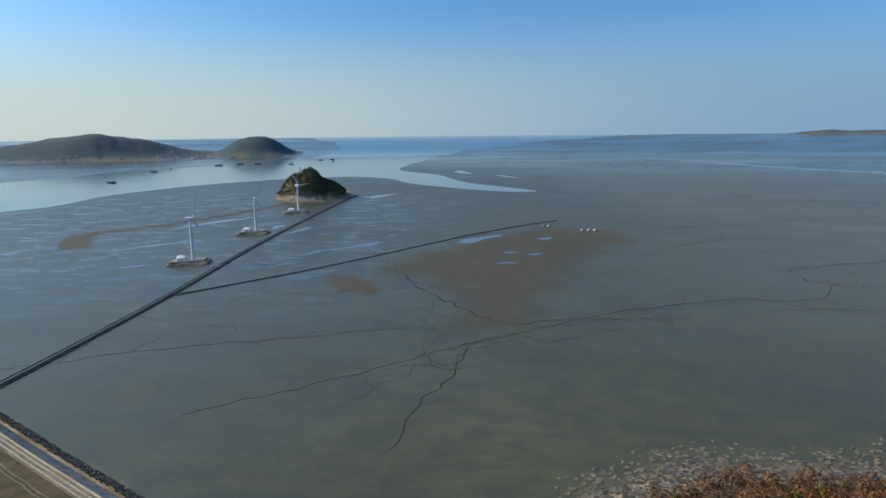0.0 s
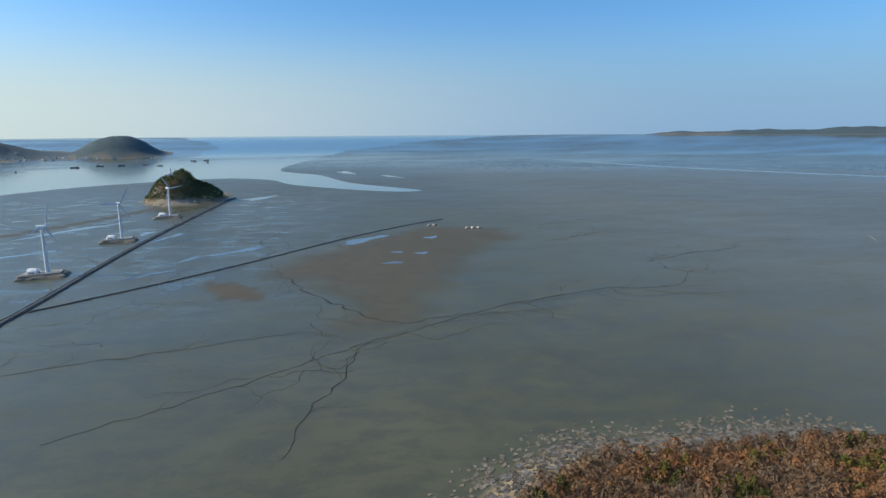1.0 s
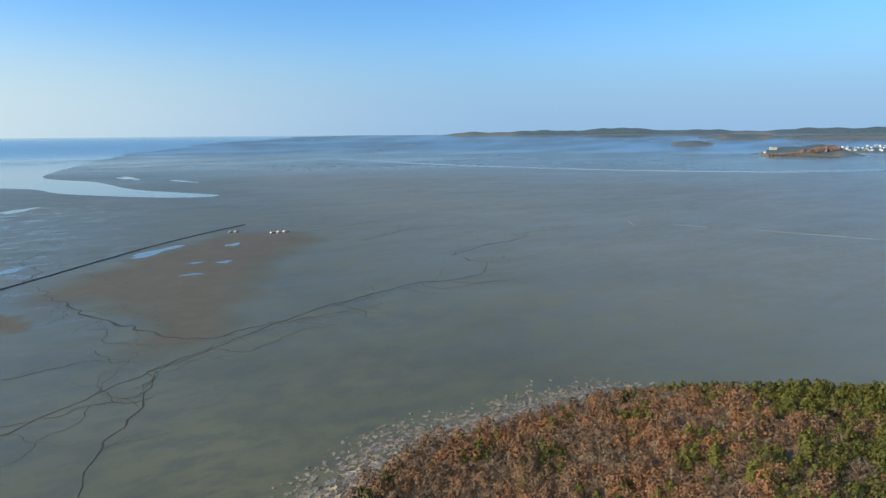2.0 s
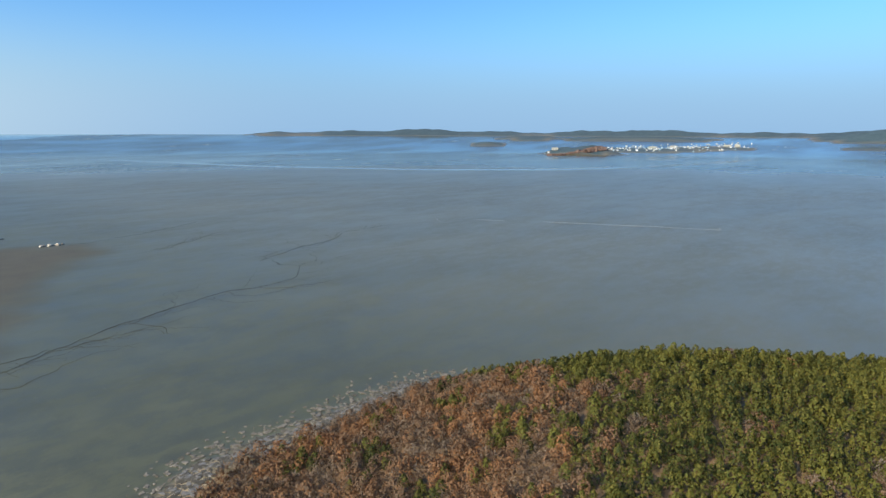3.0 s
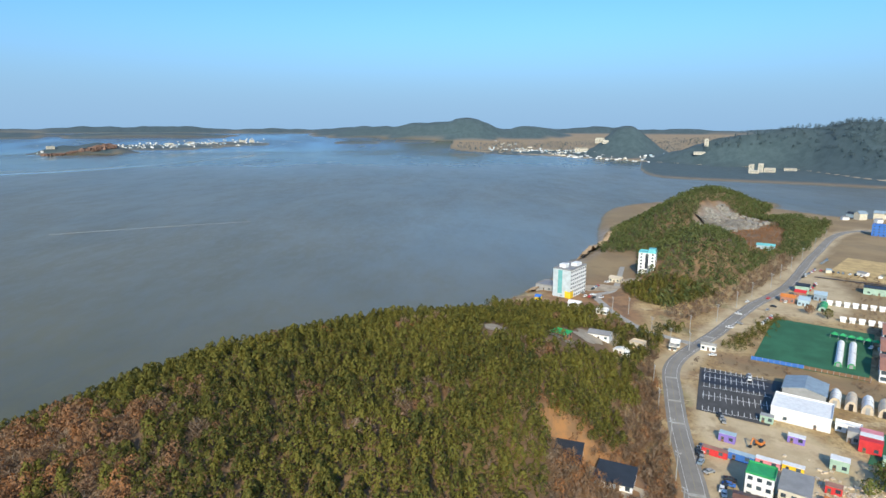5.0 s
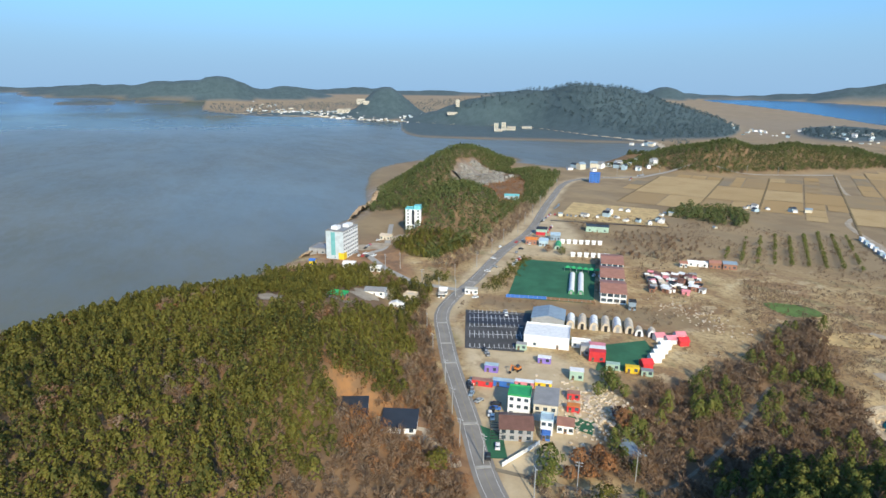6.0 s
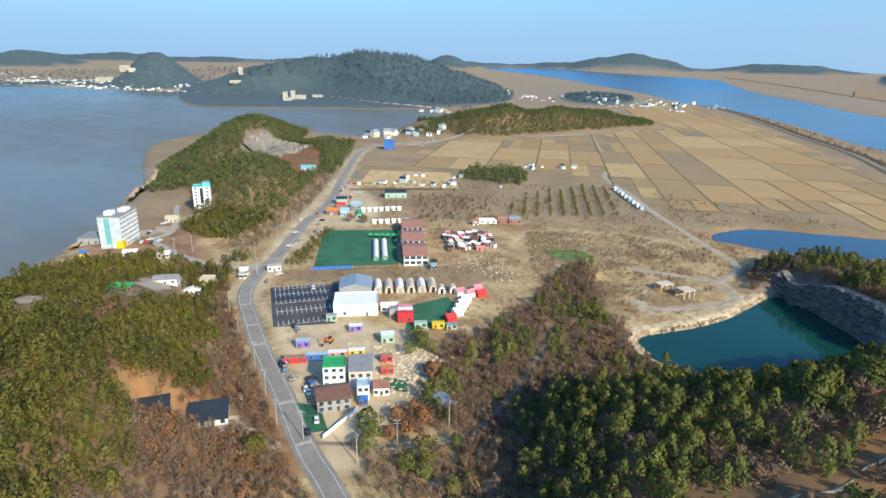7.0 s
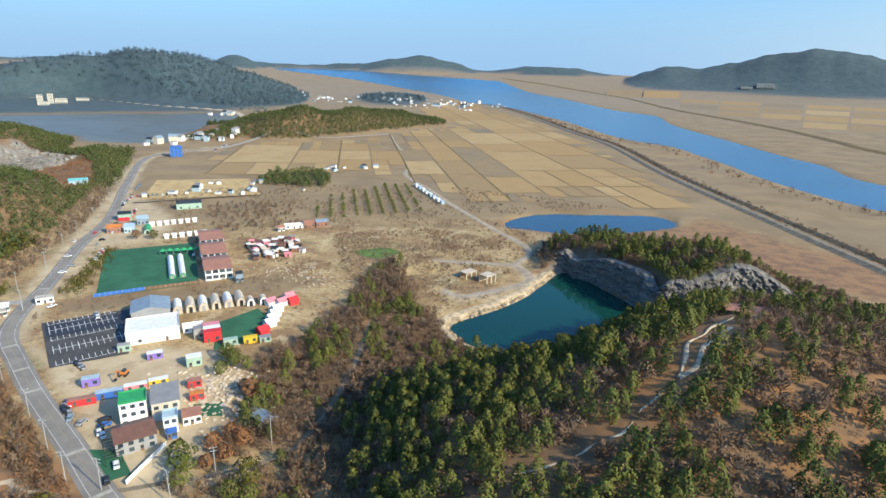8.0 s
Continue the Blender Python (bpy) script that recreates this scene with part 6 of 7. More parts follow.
building("seaside_hotel", "seven-storey white seaside hotel with teal glass strip and yellow base", 427, -112, -130.5, 14, 26, 21, "white", "greyroof", "flat", 7, 3, 8)
root = [o for o in scene.objects if o.name == "seaside_hotel"][0]
bm = bmesh.new()
box(bm, -3.0, -13.3, 3, 0.4, -13.0, 20.4)
part("glass_strip", bm, P["teal"], root, "teal glazed stair strip")
bm = bmesh.new()
box(bm, 3.0, -13.4, -0.5, 7.4, -8.5, 5.0)
part("corner_base", bm, P["yellow"], root, "bright yellow corner base")
bm = bmesh.new()
box(bm, -7.1, -13.12, 0.2, 7.1, -12.98, 20.9)
part("front_cladding", bm, P["palegrey"], root, "pale grey-blue front cladding")
for bx, by, bw, bd, bh in ((-2.5, -5, 5, 6, 2.6), (2, 6, 5, 8, 2.2)):
    bm = bmesh.new()
    box(bm, bx - bw / 2, by - bd / 2, 21.2, bx + bw / 2, by + bd / 2, 21.2 + bh, 0.1)
    part("roof_house", bm, P["white"], root)
building("terrace", "low grey terrace building beside the hotel", 444, -100, -130.5, 14, 16, 4, "grey", "greyroof", "flat", 1, 3, 2)
building("white_apartment", "white apartment block with an aqua stepped top", 466, -186, -118, 13, 11, 16, "white", "aqua", "flat", 6, 3, 3, trim="")
root = [o for o in scene.objects if o.name == "white_apartment"][0]
bm = bmesh.new()
box(bm, 0.5, -3, 16.2, 6.2, 4.5, 19.0, 0.15)
part("roof_tower", bm, P["aqua"], root)
# raised slate-dark slab stands in for the shade of a recess
bm = bmesh.new()
box(bm, -1.2, -5.75, 3, 1.2, -5.3, 15)
part("dark_recess", bm, P["slate"], root)

SMALL = [  # x, y, width, depth, height, wall, roof, form, what
    (391, -107, 8, 6, 3.2, "white", "white", "gable_x", "small white cottage near the hotel"), (373, -121, 7, 5, 3.0, "white", "white", "flat", "small white flat-roofed house"),
    (458, -158, 9, 7, 3.4, "cream", "tan", "gable_x", "cream gabled house behind the hotel"), (313, -123, 7, 6, 3.2, "cream", "tan", "flat", "small cream flat-roofed roadside house"),
    (316, -102, 12, 8, 3.2, "white", "greyroof", "gable_x", "white house with a grey roof in the clearing"), (299, -109, 8, 4, 2.4, "white", "white", "gable", "low white greenhouse by the wood"),
    (404, -84, 4, 4, 4.5, "yellow", "blue", "gable_x", "small yellow hut with a blue roof"), (282, -71, 9, 6, 2.2, "rust", "green", "flat", "terracotta and green playground shelter"),
    (316, -146, 5, 4, 2.8, "white", "white", "flat", "small white flat-roofed roadside kiosk"), (310, -142, 4, 3, 2.6, "white", "grey", "flat", "narrow white and grey roadside kiosk"),
    (566, -345, 16, 9, 4.5, "lightblue", "aqua", "gable_x", "roadside workshop with an aqua roof"), (427, -293, 9, 9, 5.5, "palegreen", "slate", "gable_x", "green shop with a dark blue roof"),
    (402, -266, 9, 7, 4.2, "rust", "orange", "gable_x", "rust-walled shop with an orange roof"), (393, -272, 7, 7, 4.2, "lightblue", "lightblue", "shed", "light blue metal shop lean-to"),
    (414, -283, 7, 6, 4, "rust", "red", "gable_x", "shop with a dark red roof"), (405, -292, 8, 6, 4.5, "bluegrey", "lightblue", "shed", "long blue-grey metal store shed"),
    (418, -347, 20, 10, 5, "palegreen", "slate", "flat", "long pale green hall with a dark roof"), (299, -343, 14, 4, 3, "white", "white", "flat", "long white caravan-like cabin"),
    (302, -332, 5, 4, 3, "white", "rust", "gable_x", "small white cabin with rust roof"), (292, -352, 8, 7, 4, "brick", "rust", "gable_x", "dark red brick cottage with rust roof"), (286, -360, 9, 7, 4, "brick", "bluegrey", "gable_x", "dark brick cottage with a grey roof"),
    (309, -162, 8, 3, 3.2, "white", "grey", "flat", "grey and white site cabin by the car park"), (248, -236, 4, 4, 5.0, "bluegrey", "slate", "flat", "dark blue-grey box shed"), (665, -540, 14, 11, 13, "blue", "blue", "flat", "tall deep blue building by the bay"),
]
for x, y, w, d, h, wall, roof, form, what in SMALL:
    building("house" if h < 10 else "blue_tower", what, x, y, G + 7 * math.sin(x), w, d, h, wall, roof, form, max(1, int(h / 3.0)), 3, 2, 1.3, category="house", group="village houses")
tube_tent(384, -280, G, 18, 5, 3.2, "green", "palegreen", "bright green greenhouse tunnel", "greenhouses")
for row, (x0, y0, n) in enumerate(((393, -291, 7), (356, -274, 6))):
    for k in range(n):
        x, y = x0 - k * 2.7, y0 - k * 4.3
        root = thing("peaked_tent", x, y, at_ground(x, y, 0.1), G, "small white peaked market tent", "tent", "white market tents")
        bm = bmesh.new()
        gable(bm, 3.2, 3.2, 2.2, 1.1, 0.2, 0.08, "x")
        part("canopy", bm, P["white"], root)
        part("canvas_wall", walls(3.0, 3.0, 2.2, 1.0, "x"), P["white"], root)
rng = np.random.default_rng(77)
for k in range(46):
    x, y = local(292, -298, (k % 6) * 6.0 + rng.uniform(-2.4, 2.4) - 6, -(k // 6) * 5.0 + rng.uniform(-2.2, 2.2))
    col = ["pink", "white", "tan", "brown", "grey", "rust", "brick", "slate"][int(rng.integers(8))]
    building("camp_shack", f"small {col} camp shack in the crowded yard", x, y, G + rng.uniform(-40, 40), rng.uniform(2.4, 4.6), rng.uniform(2.6, 4.5), rng.uniform(2.0, 3.0), col, ["white", "pink", "greyroof", "tan", "brown", "slate"][int(rng.integers(6))],
             ["gable_x", "shed", "flat"][k % 3], 1, 1, 0, 0.7, category="shack", group="camp shacks")
for x, y, w, d, h in ((123, -310, 7, 6, 4.2), (136, -311, 8, 5, 3.6)):
    root = thing("concrete_ruin", x, y, at_ground(x, y), G + 15, "roofless pale concrete ruin on the quarry terrace", "ruin", "ruins")
    for sx in (-w / 2, 0, w / 2):
        for sy in (-d / 2, d / 2):
            bm = bmesh.new()
            box(bm, sx - 0.35, sy - 0.35, -0.5, sx + 0.35, sy + 0.35, h, 0.06)
            part("pillar", bm, P["tan"], root)
    bm = bmesh.new()
    box(bm, -w / 2 - 0.5, -d / 2 - 0.5, h, w / 2 + 0.5, d / 2 + 0.4, h + 0.5, 0.05)
    part("slab", bm, P["tan"], root)
    bm = bmesh.new()
    box(bm, -w / 2, d / 2 - 0.15, 0, w / 2 - 1, d / 2 + 0.15, h)
    part("back_wall", bm, P["tan"], root)
sheet("sand_pad", curve_points([(172, -290), (157, -311), (167, -327), (178, -308)], True), at_ground(168, -308, 0.35), M_YELLOW_SAND, "raised pad of yellow sand", "sand pad")
root = thing("viewing_deck", -12.4, -212.7, at_ground(-12.4, -212.7, 0.6), 12, "brown timber viewing deck on the ridge", "deck")
bm = bmesh.new()
box(bm, -9, -3.5, 0.3, 9, 3.5, 0.6)
part("floor", bm, P["rust"], root)
for k in range(10):
    bm = bmesh.new()
    tube(bm, (-8.8 + k * 1.95, -3.4, -1.5), (-8.8 + k * 1.95, -3.4, 1.7), 0.1, 0.1, 6)
    part("post", bm, P["wood"], root)
bm = bmesh.new()
box(bm, -8.9, -3.46, 1.55, 8.9, -3.34, 1.7)
part("rail", bm, P["wood"], root)


# ---------------------------------------------------------------- utility poles, cars, digger
def utility_pole(x, y, turn, tall=11.5):
    root = thing("utility_pole", x, y, at_ground(x, y), turn, "grey concrete utility pole with two crossarms", "utility pole", "utility poles")
    bm = bmesh.new()
    tube(bm, (0, 0, -1), (0, 0, tall), 0.21, 0.14, 8)
    part("pole", bm, P["grey"], root)
    for z in (tall - 0.6, tall - 1.7):
        bm = bmesh.new()
        box(bm, -1.2, -0.06, z, 1.2, 0.06, z + 0.14)
        part("crossarm", bm, P["steel"], root)
    for px in (-1.0, 0.5, 1.0):
        bm = bmesh.new()
        tube(bm, (px, 0, tall - 0.46), (px, 0, tall - 0.15), 0.09, 0.06, 6)
        part("insulator", bm, P["white"], root)
    return root


first_pole = utility_pole(152, -86, 20)
for x, y in [(164, -83), (185, -90), (209, -98), (337, -164), (359, -192), (389, -221), (414, -246), (307, -150), (127, -106), (124, -127), (374, -128), (374, -139), (314, -142), (440, -276), (470, -302), (500, -330),
             (540, -366), (590, -412), (640, -458), (690, -560), (700, -610), (236, -104), (262, -112), (130, -92), (334, -139), (700, -660), (706, -700), (700, -740), (672, -790), (640, -815), (620, -860)]:
    copy_thing(first_pole, pose(x, y, at_ground(x, y), 0, 0, 20 + 30 * math.sin(x)))


def car(x, y, turn, col):
    root = thing("car", x, y, at_ground(x, y, 0.3), turn, f"small {col} car parked on the gravel", "car", "parked cars")
    bm = bmesh.new()
    box(bm, -0.88, -2.2, 0.35, 0.88, 2.2, 0.95, 0.14)
    part("body", bm, P[col], root)
    bm = bmesh.new()
    box(bm, -0.75, -1.2, 0.9, 0.75, 1.3, 1.45, 0.18)
    part("cabin", bm, M_GLASS, root)
    bm = bmesh.new()
    box(bm, -0.68, -0.9, 1.42, 0.68, 1.0, 1.5, 0.03)
    part("roof", bm, P[col], root)
    for sx in (-0.86, 0.86):
        for sy in (-1.4, 1.4):
            bm = bmesh.new()
            tube(bm, (sx - 0.1, sy, 0.32), (sx + 0.1, sy, 0.32), 0.32, 0.32, 12)
            part("wheel", bm, P["black"], root)
    return root


for x, y, turn, col in [(184, -109, -30, "black"), (181, -107, -30, "blue"), (158, -95, 60, "white"), (154, -89, 60, "black"), (189, -104, 20, "grey"), (204, -108, 80, "white"), (206, -110, 80, "grey"), (202, -106, 70, "black"),
                        (345, -193, -40, "white"), (352, -203, -40, "grey"), (372, -213, -42, "white"), (388, -247, -42, "black"), (268, -163, 60, "white"), (272, -165, 60, "grey"), (300, -160, 0, "white"), (420, -128, 10, "white"),
                        (425, -122, 30, "grey"), (412, -132, 30, "white"), (455, -150, 0, "white"), (400, -235, 40, "white"), (408, -255, 40, "red"), (380, -238, 40, "grey")]:
    car(x, y, turn, col)
rng = np.random.default_rng(83)
first_car = {}
for x, y, n, du_, dv_ in [(196, -104, 4, 2.6, -1.2), (176, -103, 3, 2.4, -1.0), (352, -218, 5, 3.4, -3.6), (398, -262, 6, 3.2, -3.4), (430, -300, 6, 3.6, -3.6), (470, -322, 9, 3.4, -3.6), (492, -352, 8, -3.0, -3.0), (520, -372, 6, 3.4, -3.4), (300, -262, 4, 2.6, 2.0), (318, -290, 4, 2.6, 2.0),
                          (412, -126, 3, 2.6, 2.4), (436, -132, 4, 2.6, -2.2), (660, -600, 8, 3.4, -3.4), (690, -640, 6, 1.5, -4.0), (226, -128, 3, 2.4, -1.0)]:
    for k in range(n):
        col = ["white", "grey", "black", "white", "bluegrey", "red"][rng.integers(6)]
        px, py, turn = x + du_ * k + rng.uniform(-0.8, 0.8), y + dv_ * k + rng.uniform(-0.8, 0.8), G + rng.uniform(-14, 14)
        if col in first_car:
            copy_thing(first_car[col], pose(px, py, at_ground(px, py, 0.3), 0, 0, turn))
        else:
            first_car[col] = car(px, py, turn, col)
root = thing("excavator", 207, -133, at_ground(207, -133, 0.1), 30, "rusty orange excavator on the gravel lot", "excavator")
for s in (-1.1, 1.1):
    bm = bmesh.new()
    box(bm, s - 0.35, -1.9, 0, s + 0.35, 1.9, 0.85, 0.25)
    part("track", bm, P["black"], root)
bm = bmesh.new()
box(bm, -1.3, -1.7, 0.95, 1.3, 1.3, 2.0, 0.15)
part("body", bm, P["orange"], root)
bm = bmesh.new()
box(bm, -1.2, -0.2, 2.0, 0.1, 1.3, 3.2, 0.12)
part("cab", bm, M_GLASS, root)
for a, b in (((0.6, 1.0, 1.9), (0.6, 4.2, 4.4)), ((0.6, 4.2, 4.4), (0.6, 5.6, 1.8))):
    bm = bmesh.new()
    tube(bm, a, b, 0.28, 0.2, 6)
    part("boom", bm, P["orange"], root)
bm = bmesh.new()
box(bm, 0.1, 5.1, 0.7, 1.1, 6.1, 1.8, 0.2)
part("bucket", bm, P["black"], root)


# ---------------------------------------------------------------- fields
def plot_material():
    n = Nodes("field_stubble", 0.95)
    r = n.rand()
    col = n.mix(n.ramp(r, 0.0, 0.45), (0.46, 0.325, 0.155), (0.385, 0.250, 0.105))
    col = n.mix(n.ramp(r, 0.55, 0.85), col, (0.31, 0.215, 0.108))
    col = n.mix(n.ramp(r, 0.88, 0.95), col, (0.225, 0.185, 0.125))
    col = n.mix(n.math("MULTIPLY", n.ramp(n.noise(0.03, 6, 0.65), 0.4, 0.7), 0.6), col, (0.36, 0.235, 0.10))
    col = n.mix(n.math("MULTIPLY", n.ramp(n.noise(0.5, 5, 0.7, (1.0, 4.0, 1.0, 55)), 0.45, 0.7), 0.4), col, (0.26, 0.18, 0.085))
    n.bump(n.noise(0.8, 4), 0.4, 0.15)
    return n.done(col)


M_PLOT = plot_material()
FIELDS = np.array([(150, -560), (205, -490), (300, -545), (352, -560), (400, -570), (520, -450), (650, -580), (690, -690), (680, -770), (600, -830), (600, -1000), (700, -1330), (900, -1600), (1010, -1900), (1060, -2200), (760, -1860), (395, -1320), (255, -1080), (130, -840), (20, -620), (-60, -500), (20, -560)], dtype=float)


def field_plot(corners, label="dry tan stubble field plot"):
    bm = bmesh.new()
    c = [np.array(q) for q in corners]
    vs = [bm.verts.new((q[0], q[1], at_ground(q[0], q[1], 0.35))) for q in c]
    f = bm.faces.new(vs)
    f.normal_update()
    if f.normal.z < 0:
        bmesh.ops.reverse_faces(bm, faces=[f])
    tagged(part("field_plot", bm, M_PLOT), label, "field", "field plots", "structure")


D1, D2 = np.array([0.577, -0.817]), np.array([0.817, 0.577])
rng = np.random.default_rng(91)


def lay_plot(o, u0, u1, v0, v1, deep=0):
    """One plot on the field grid; a plot that crosses the edge is split."""
    cs = [o + D1 * a + D2 * b for a, b in ((u0 + 1.2, v0 + 1.2), (u1 - 1.2, v0 + 1.2), (u1 - 1.2, v1 - 1.2), (u0 + 1.2, v1 - 1.2))]
    px, py = np.array([q[0] for q in cs]), np.array([q[1] for q in cs])
    d = polygon_distance(px, py, FIELDS)
    ok = (d > 1).all() and bump_height(px, py).max() < 1.5 and line_distance(px, py, CANAL_TRACK).min() > 5 and line_distance(px, py, DIKE).min() > 11
    if ok:
        field_plot(cs)
    elif deep < 2 and (d > -60).any() and bump_height(px, py).min() < 2:
        um, vm = (u0 + u1) / 2, (v0 + v1) / 2
        for a in ((u0, um), (um, u1)):
            for b in ((v0, vm), (vm, v1)):
                lay_plot(o, *a, *b, deep + 1)


e = -420.0
while e < 560:
    ew = rng.choice([44.0, 84.0, 86.0, 60.0])
    s0 = -120.0 + rng.uniform(0, 30)
    while s0 < 1900:
        sl = rng.choice([90.0, 120.0, 172.0, 210.0]) * (1.0 if s0 < 900 else 1.5)
        lay_plot(np.array([146.0, -513.0]), s0, s0 + sl, e, e + ew)
        s0 += sl
    q = np.array([146, -513]) + D1 * np.linspace(-60, 1700, 180)[:, None] + D2 * e
    inside = q[(polygon_distance(q[:, 0], q[:, 1], FIELDS) > 3) & (bump_height(q[:, 0], q[:, 1]) < 1.0)]
    if len(inside) > 6 and np.hypot(*(np.diff(inside, axis=0)).T).max() < 20:
        ribbon("field_path", inside, [(-1.3, 0.3), (0, 0.6), (1.3, 0.3)], M_DIRT if int(e) % 2 else M_DRY_GRASS, "narrow earth path between field plots", "path", step=12.0)
    e += ew
sheet("sandy_plot", np.array([(478, -345), (545, -415), (475, -475), (405, -420)], dtype=float), at_ground(475, -415, 0.35), M_YELLOW_SAND, "bare sandy plot beside the road", "sand")
for k, (bearing, dist) in enumerate([(b, d) for b in np.arange(165, 196, 3.2) for d in (1750, 2050, 2400, 2850, 3300)]):
    a0, a1, r0, r1 = bearing, bearing + 3.0, dist, dist * 1.13
    c4 = [spot(a0, r0), spot(a1, r0), spot(a1, r1), spot(a0, r1)]
    px, py = np.array([q[0] for q in c4]), np.array([q[1] for q in c4])
    if (polygon_distance(px, py, RIVER) < -160).all() and (line_distance(px, py, FAR_DIKE) > 30).all() and bump_height(px, py).max() < 2:
        field_plot(c4, "distant dry field plot across the river")
# flat black band laid over the sand, no ditch is cut
TRACK_BAND = np.array([(472, -333), (404, -420)], dtype=float)
ribbon("dark_ditch", TRACK_BAND, [(-1.4, 0.42), (1.4, 0.42)], P["black"], "straight black band across the sandy plot", "ditch")
sheet("grass_patch", curve_points([(225, -318), (210, -336), (196, -330), (205, -312)], True), at_ground(210, -325, 0.15), plain("green_grass", (0.12, 0.19, 0.05), 0.95, vary=0.35, scale=0.1), "patch of fresh green grass", "grass")


# ---------------------------------------------------------------- orchard, shrubs, single trees
def tree_parts(tall, wide, leaves, size, kind, seed):
    rng = np.random.default_rng(seed)
    v, f = crown_np(rng, tall, wide, leaves, size, 0.25, kind)
    data = bpy.data.meshes.new("crown")
    data.from_pydata(v.tolist(), [], f.tolist())
    a = data.attributes.new("tint", "FLOAT", "POINT")
    a.data.foreach_set("value", np.full(len(v), rng.uniform(0.2, 0.9), dtype=np.float32))
    bm = bmesh.new()
    tube(bm, (0, 0, -0.8), (0.15, 0.1, tall * 0.45), 0.22, 0.14, 7)
    tube(bm, (0.15, 0.1, tall * 0.45), (0.0, 0.2, tall * 0.9), 0.14, 0.04, 6)
    for k in range(5):
        b = 2.4 * k + seed
        z = tall * (0.35 + 0.1 * k)
        tube(bm, (0.1, 0.1, z), (math.cos(b) * wide * 0.33, math.sin(b) * wide * 0.33, z + tall * 0.12), 0.07, 0.02, 5)
    return data, shared("trunk", bm, [M_BARK])


def plant_trees(name, pts, kinds, material, label, group, smin, smax, seed):
    rng = np.random.default_rng(seed)
    meshes = []
    for tall, wide, leaves, size, kind, sd in kinds:
        crown, trunk = tree_parts(tall, wide, leaves, size, kind, sd)
        crown.materials.append(material)
        meshes.append((crown, trunk))
    for x, y in pts:
        crown, trunk = meshes[rng.integers(len(meshes))]
        root = thing(name, x, y, at_ground(x, y), rng.uniform(0, 360), label, "tree", group)
        s = rng.uniform(smin, smax)
        root.scale = (s, s, s * rng.uniform(0.9, 1.15))
        sub("trunk", trunk, root, Matrix.Identity(4))
        sub("crown", crown, root, Matrix.Identity(4))


# pines of the ridge nearest below, as single trees
x, y = scatter(42, -178, 118, -92, 6.4, 13)
ok = free_of_trees(x, y) & (bump_height(x, y) > 6) & (polygon_distance(x, y, LAKE) < -8)
plant_trees("pine_tree", list(zip(x[ok], y[ok]))[:150], [(9.0, 6.0, 330, 0.38, "pine", k) for k in range(4)], M_PINE_DARK, "dark green pine tree on the ridge", "ridge pines", 0.7, 1.0, 14)
rows = []
for k in range(9):
    for j in range(14):
        q = np.array([300, -372]) + np.array([-0.62, -0.78]) * (k * 11.5) + np.array([0.60, -0.80]) * (j * 9.0 + (k % 2) * 2)
        if abs(math.sin(k * 3.7 + j * 1.9)) > 0.16 and polygon_distance(q[:1], q[1:], np.array([(305, -352), (345, -450), (325, -560), (270, -520), (205, -440), (258, -378)], dtype=float))[0] > 0:
            rows.append(q)
plant_trees("orchard_tree", rows, [(3.6, 3.4, 110, 0.38, "oak", k + 20) for k in range(3)], M_PINE_DARK, "small dark evergreen tree in the orchard rows", "orchard trees", 0.75, 1.25, 15)
x, y = scatter(296, -420, 430, -300, 8.5, 17)
ok = polygon_distance(x, y, np.array([(419, -364), (362, -416), (294, -345), (336, -298)], dtype=float)) > 2
plant_trees("young_tree", list(zip(x[ok], y[ok])), [(3.0, 2.6, 90, 0.34, "oak", k + 30) for k in range(3)], M_BARE, "small brown young tree on the sandy plot", "young trees", 0.7, 1.3, 16)
for x, y, mat, label, s in [(372, -262, M_OAK, "round yellow-orange autumn tree by the tents", 1.0), (362, -268, M_PINE, "round olive tree by the tents", 1.0), (140, -104, M_PINE_DARK, "bushy green tree by the village lane", 1.3), (175, -160, M_PINE_DARK, "bushy dark green tree by the camp", 1.2),
                            (182, -163, M_PINE_DARK, "bushy dark green tree by the camp", 1.0), (116, -108, M_PINE, "bright green pine below the lane", 1.2), (152, -68, M_PINE, "bright green pine by the road", 1.1), (156, -72, M_PINE, "bright green pine by the road", 0.9), (150, -145, M_OAK, "dark red autumn tree by the lane", 1.1)]:
    plant_trees("tree", [(x, y)], [(7.0, 7.0, 380, 0.45, "oak", int(x))], mat, label, "", s, s, int(x))

plant_trees("tree", [(139, -116), (138, -123), (132, -122), (132, -114), (134, -108)], [(5.0, 6.5, 300, 0.42, "oak", 61)], M_OAK, "round orange-brown autumn tree by the village lane", "autumn trees", 0.8, 1.1, 62)
plant_trees("tree", [(137, -104), (133, -98), (174, -152), (175, -161), (168, -161), (116, -101), (110, -103)], [(6.5, 6.0, 320, 0.42, "oak", 63)], M_PINE_DARK, "bushy dark green tree by the village", "village evergreens", 0.8, 1.15, 64)
plant_trees("tree", [(157, -148), (150, -148)], [(5.0, 5.5, 260, 0.4, "oak", 65)], foliage("dark_red_leaves", (0.075, 0.035, 0.028), (0.12, 0.045, 0.032), (0.10, 0.06, 0.045)), "dark red autumn tree behind the shops", "red trees", 0.9, 1.1, 66)
rng = np.random.default_rng(41)
n = 9000
x, y = rng.uniform(90, 480, n), rng.uniform(-560, -80, n)
terrace = (x < 185) & (y < -240) & (polygon_distance(x, y, LAKE) < -9) & (x > 104)
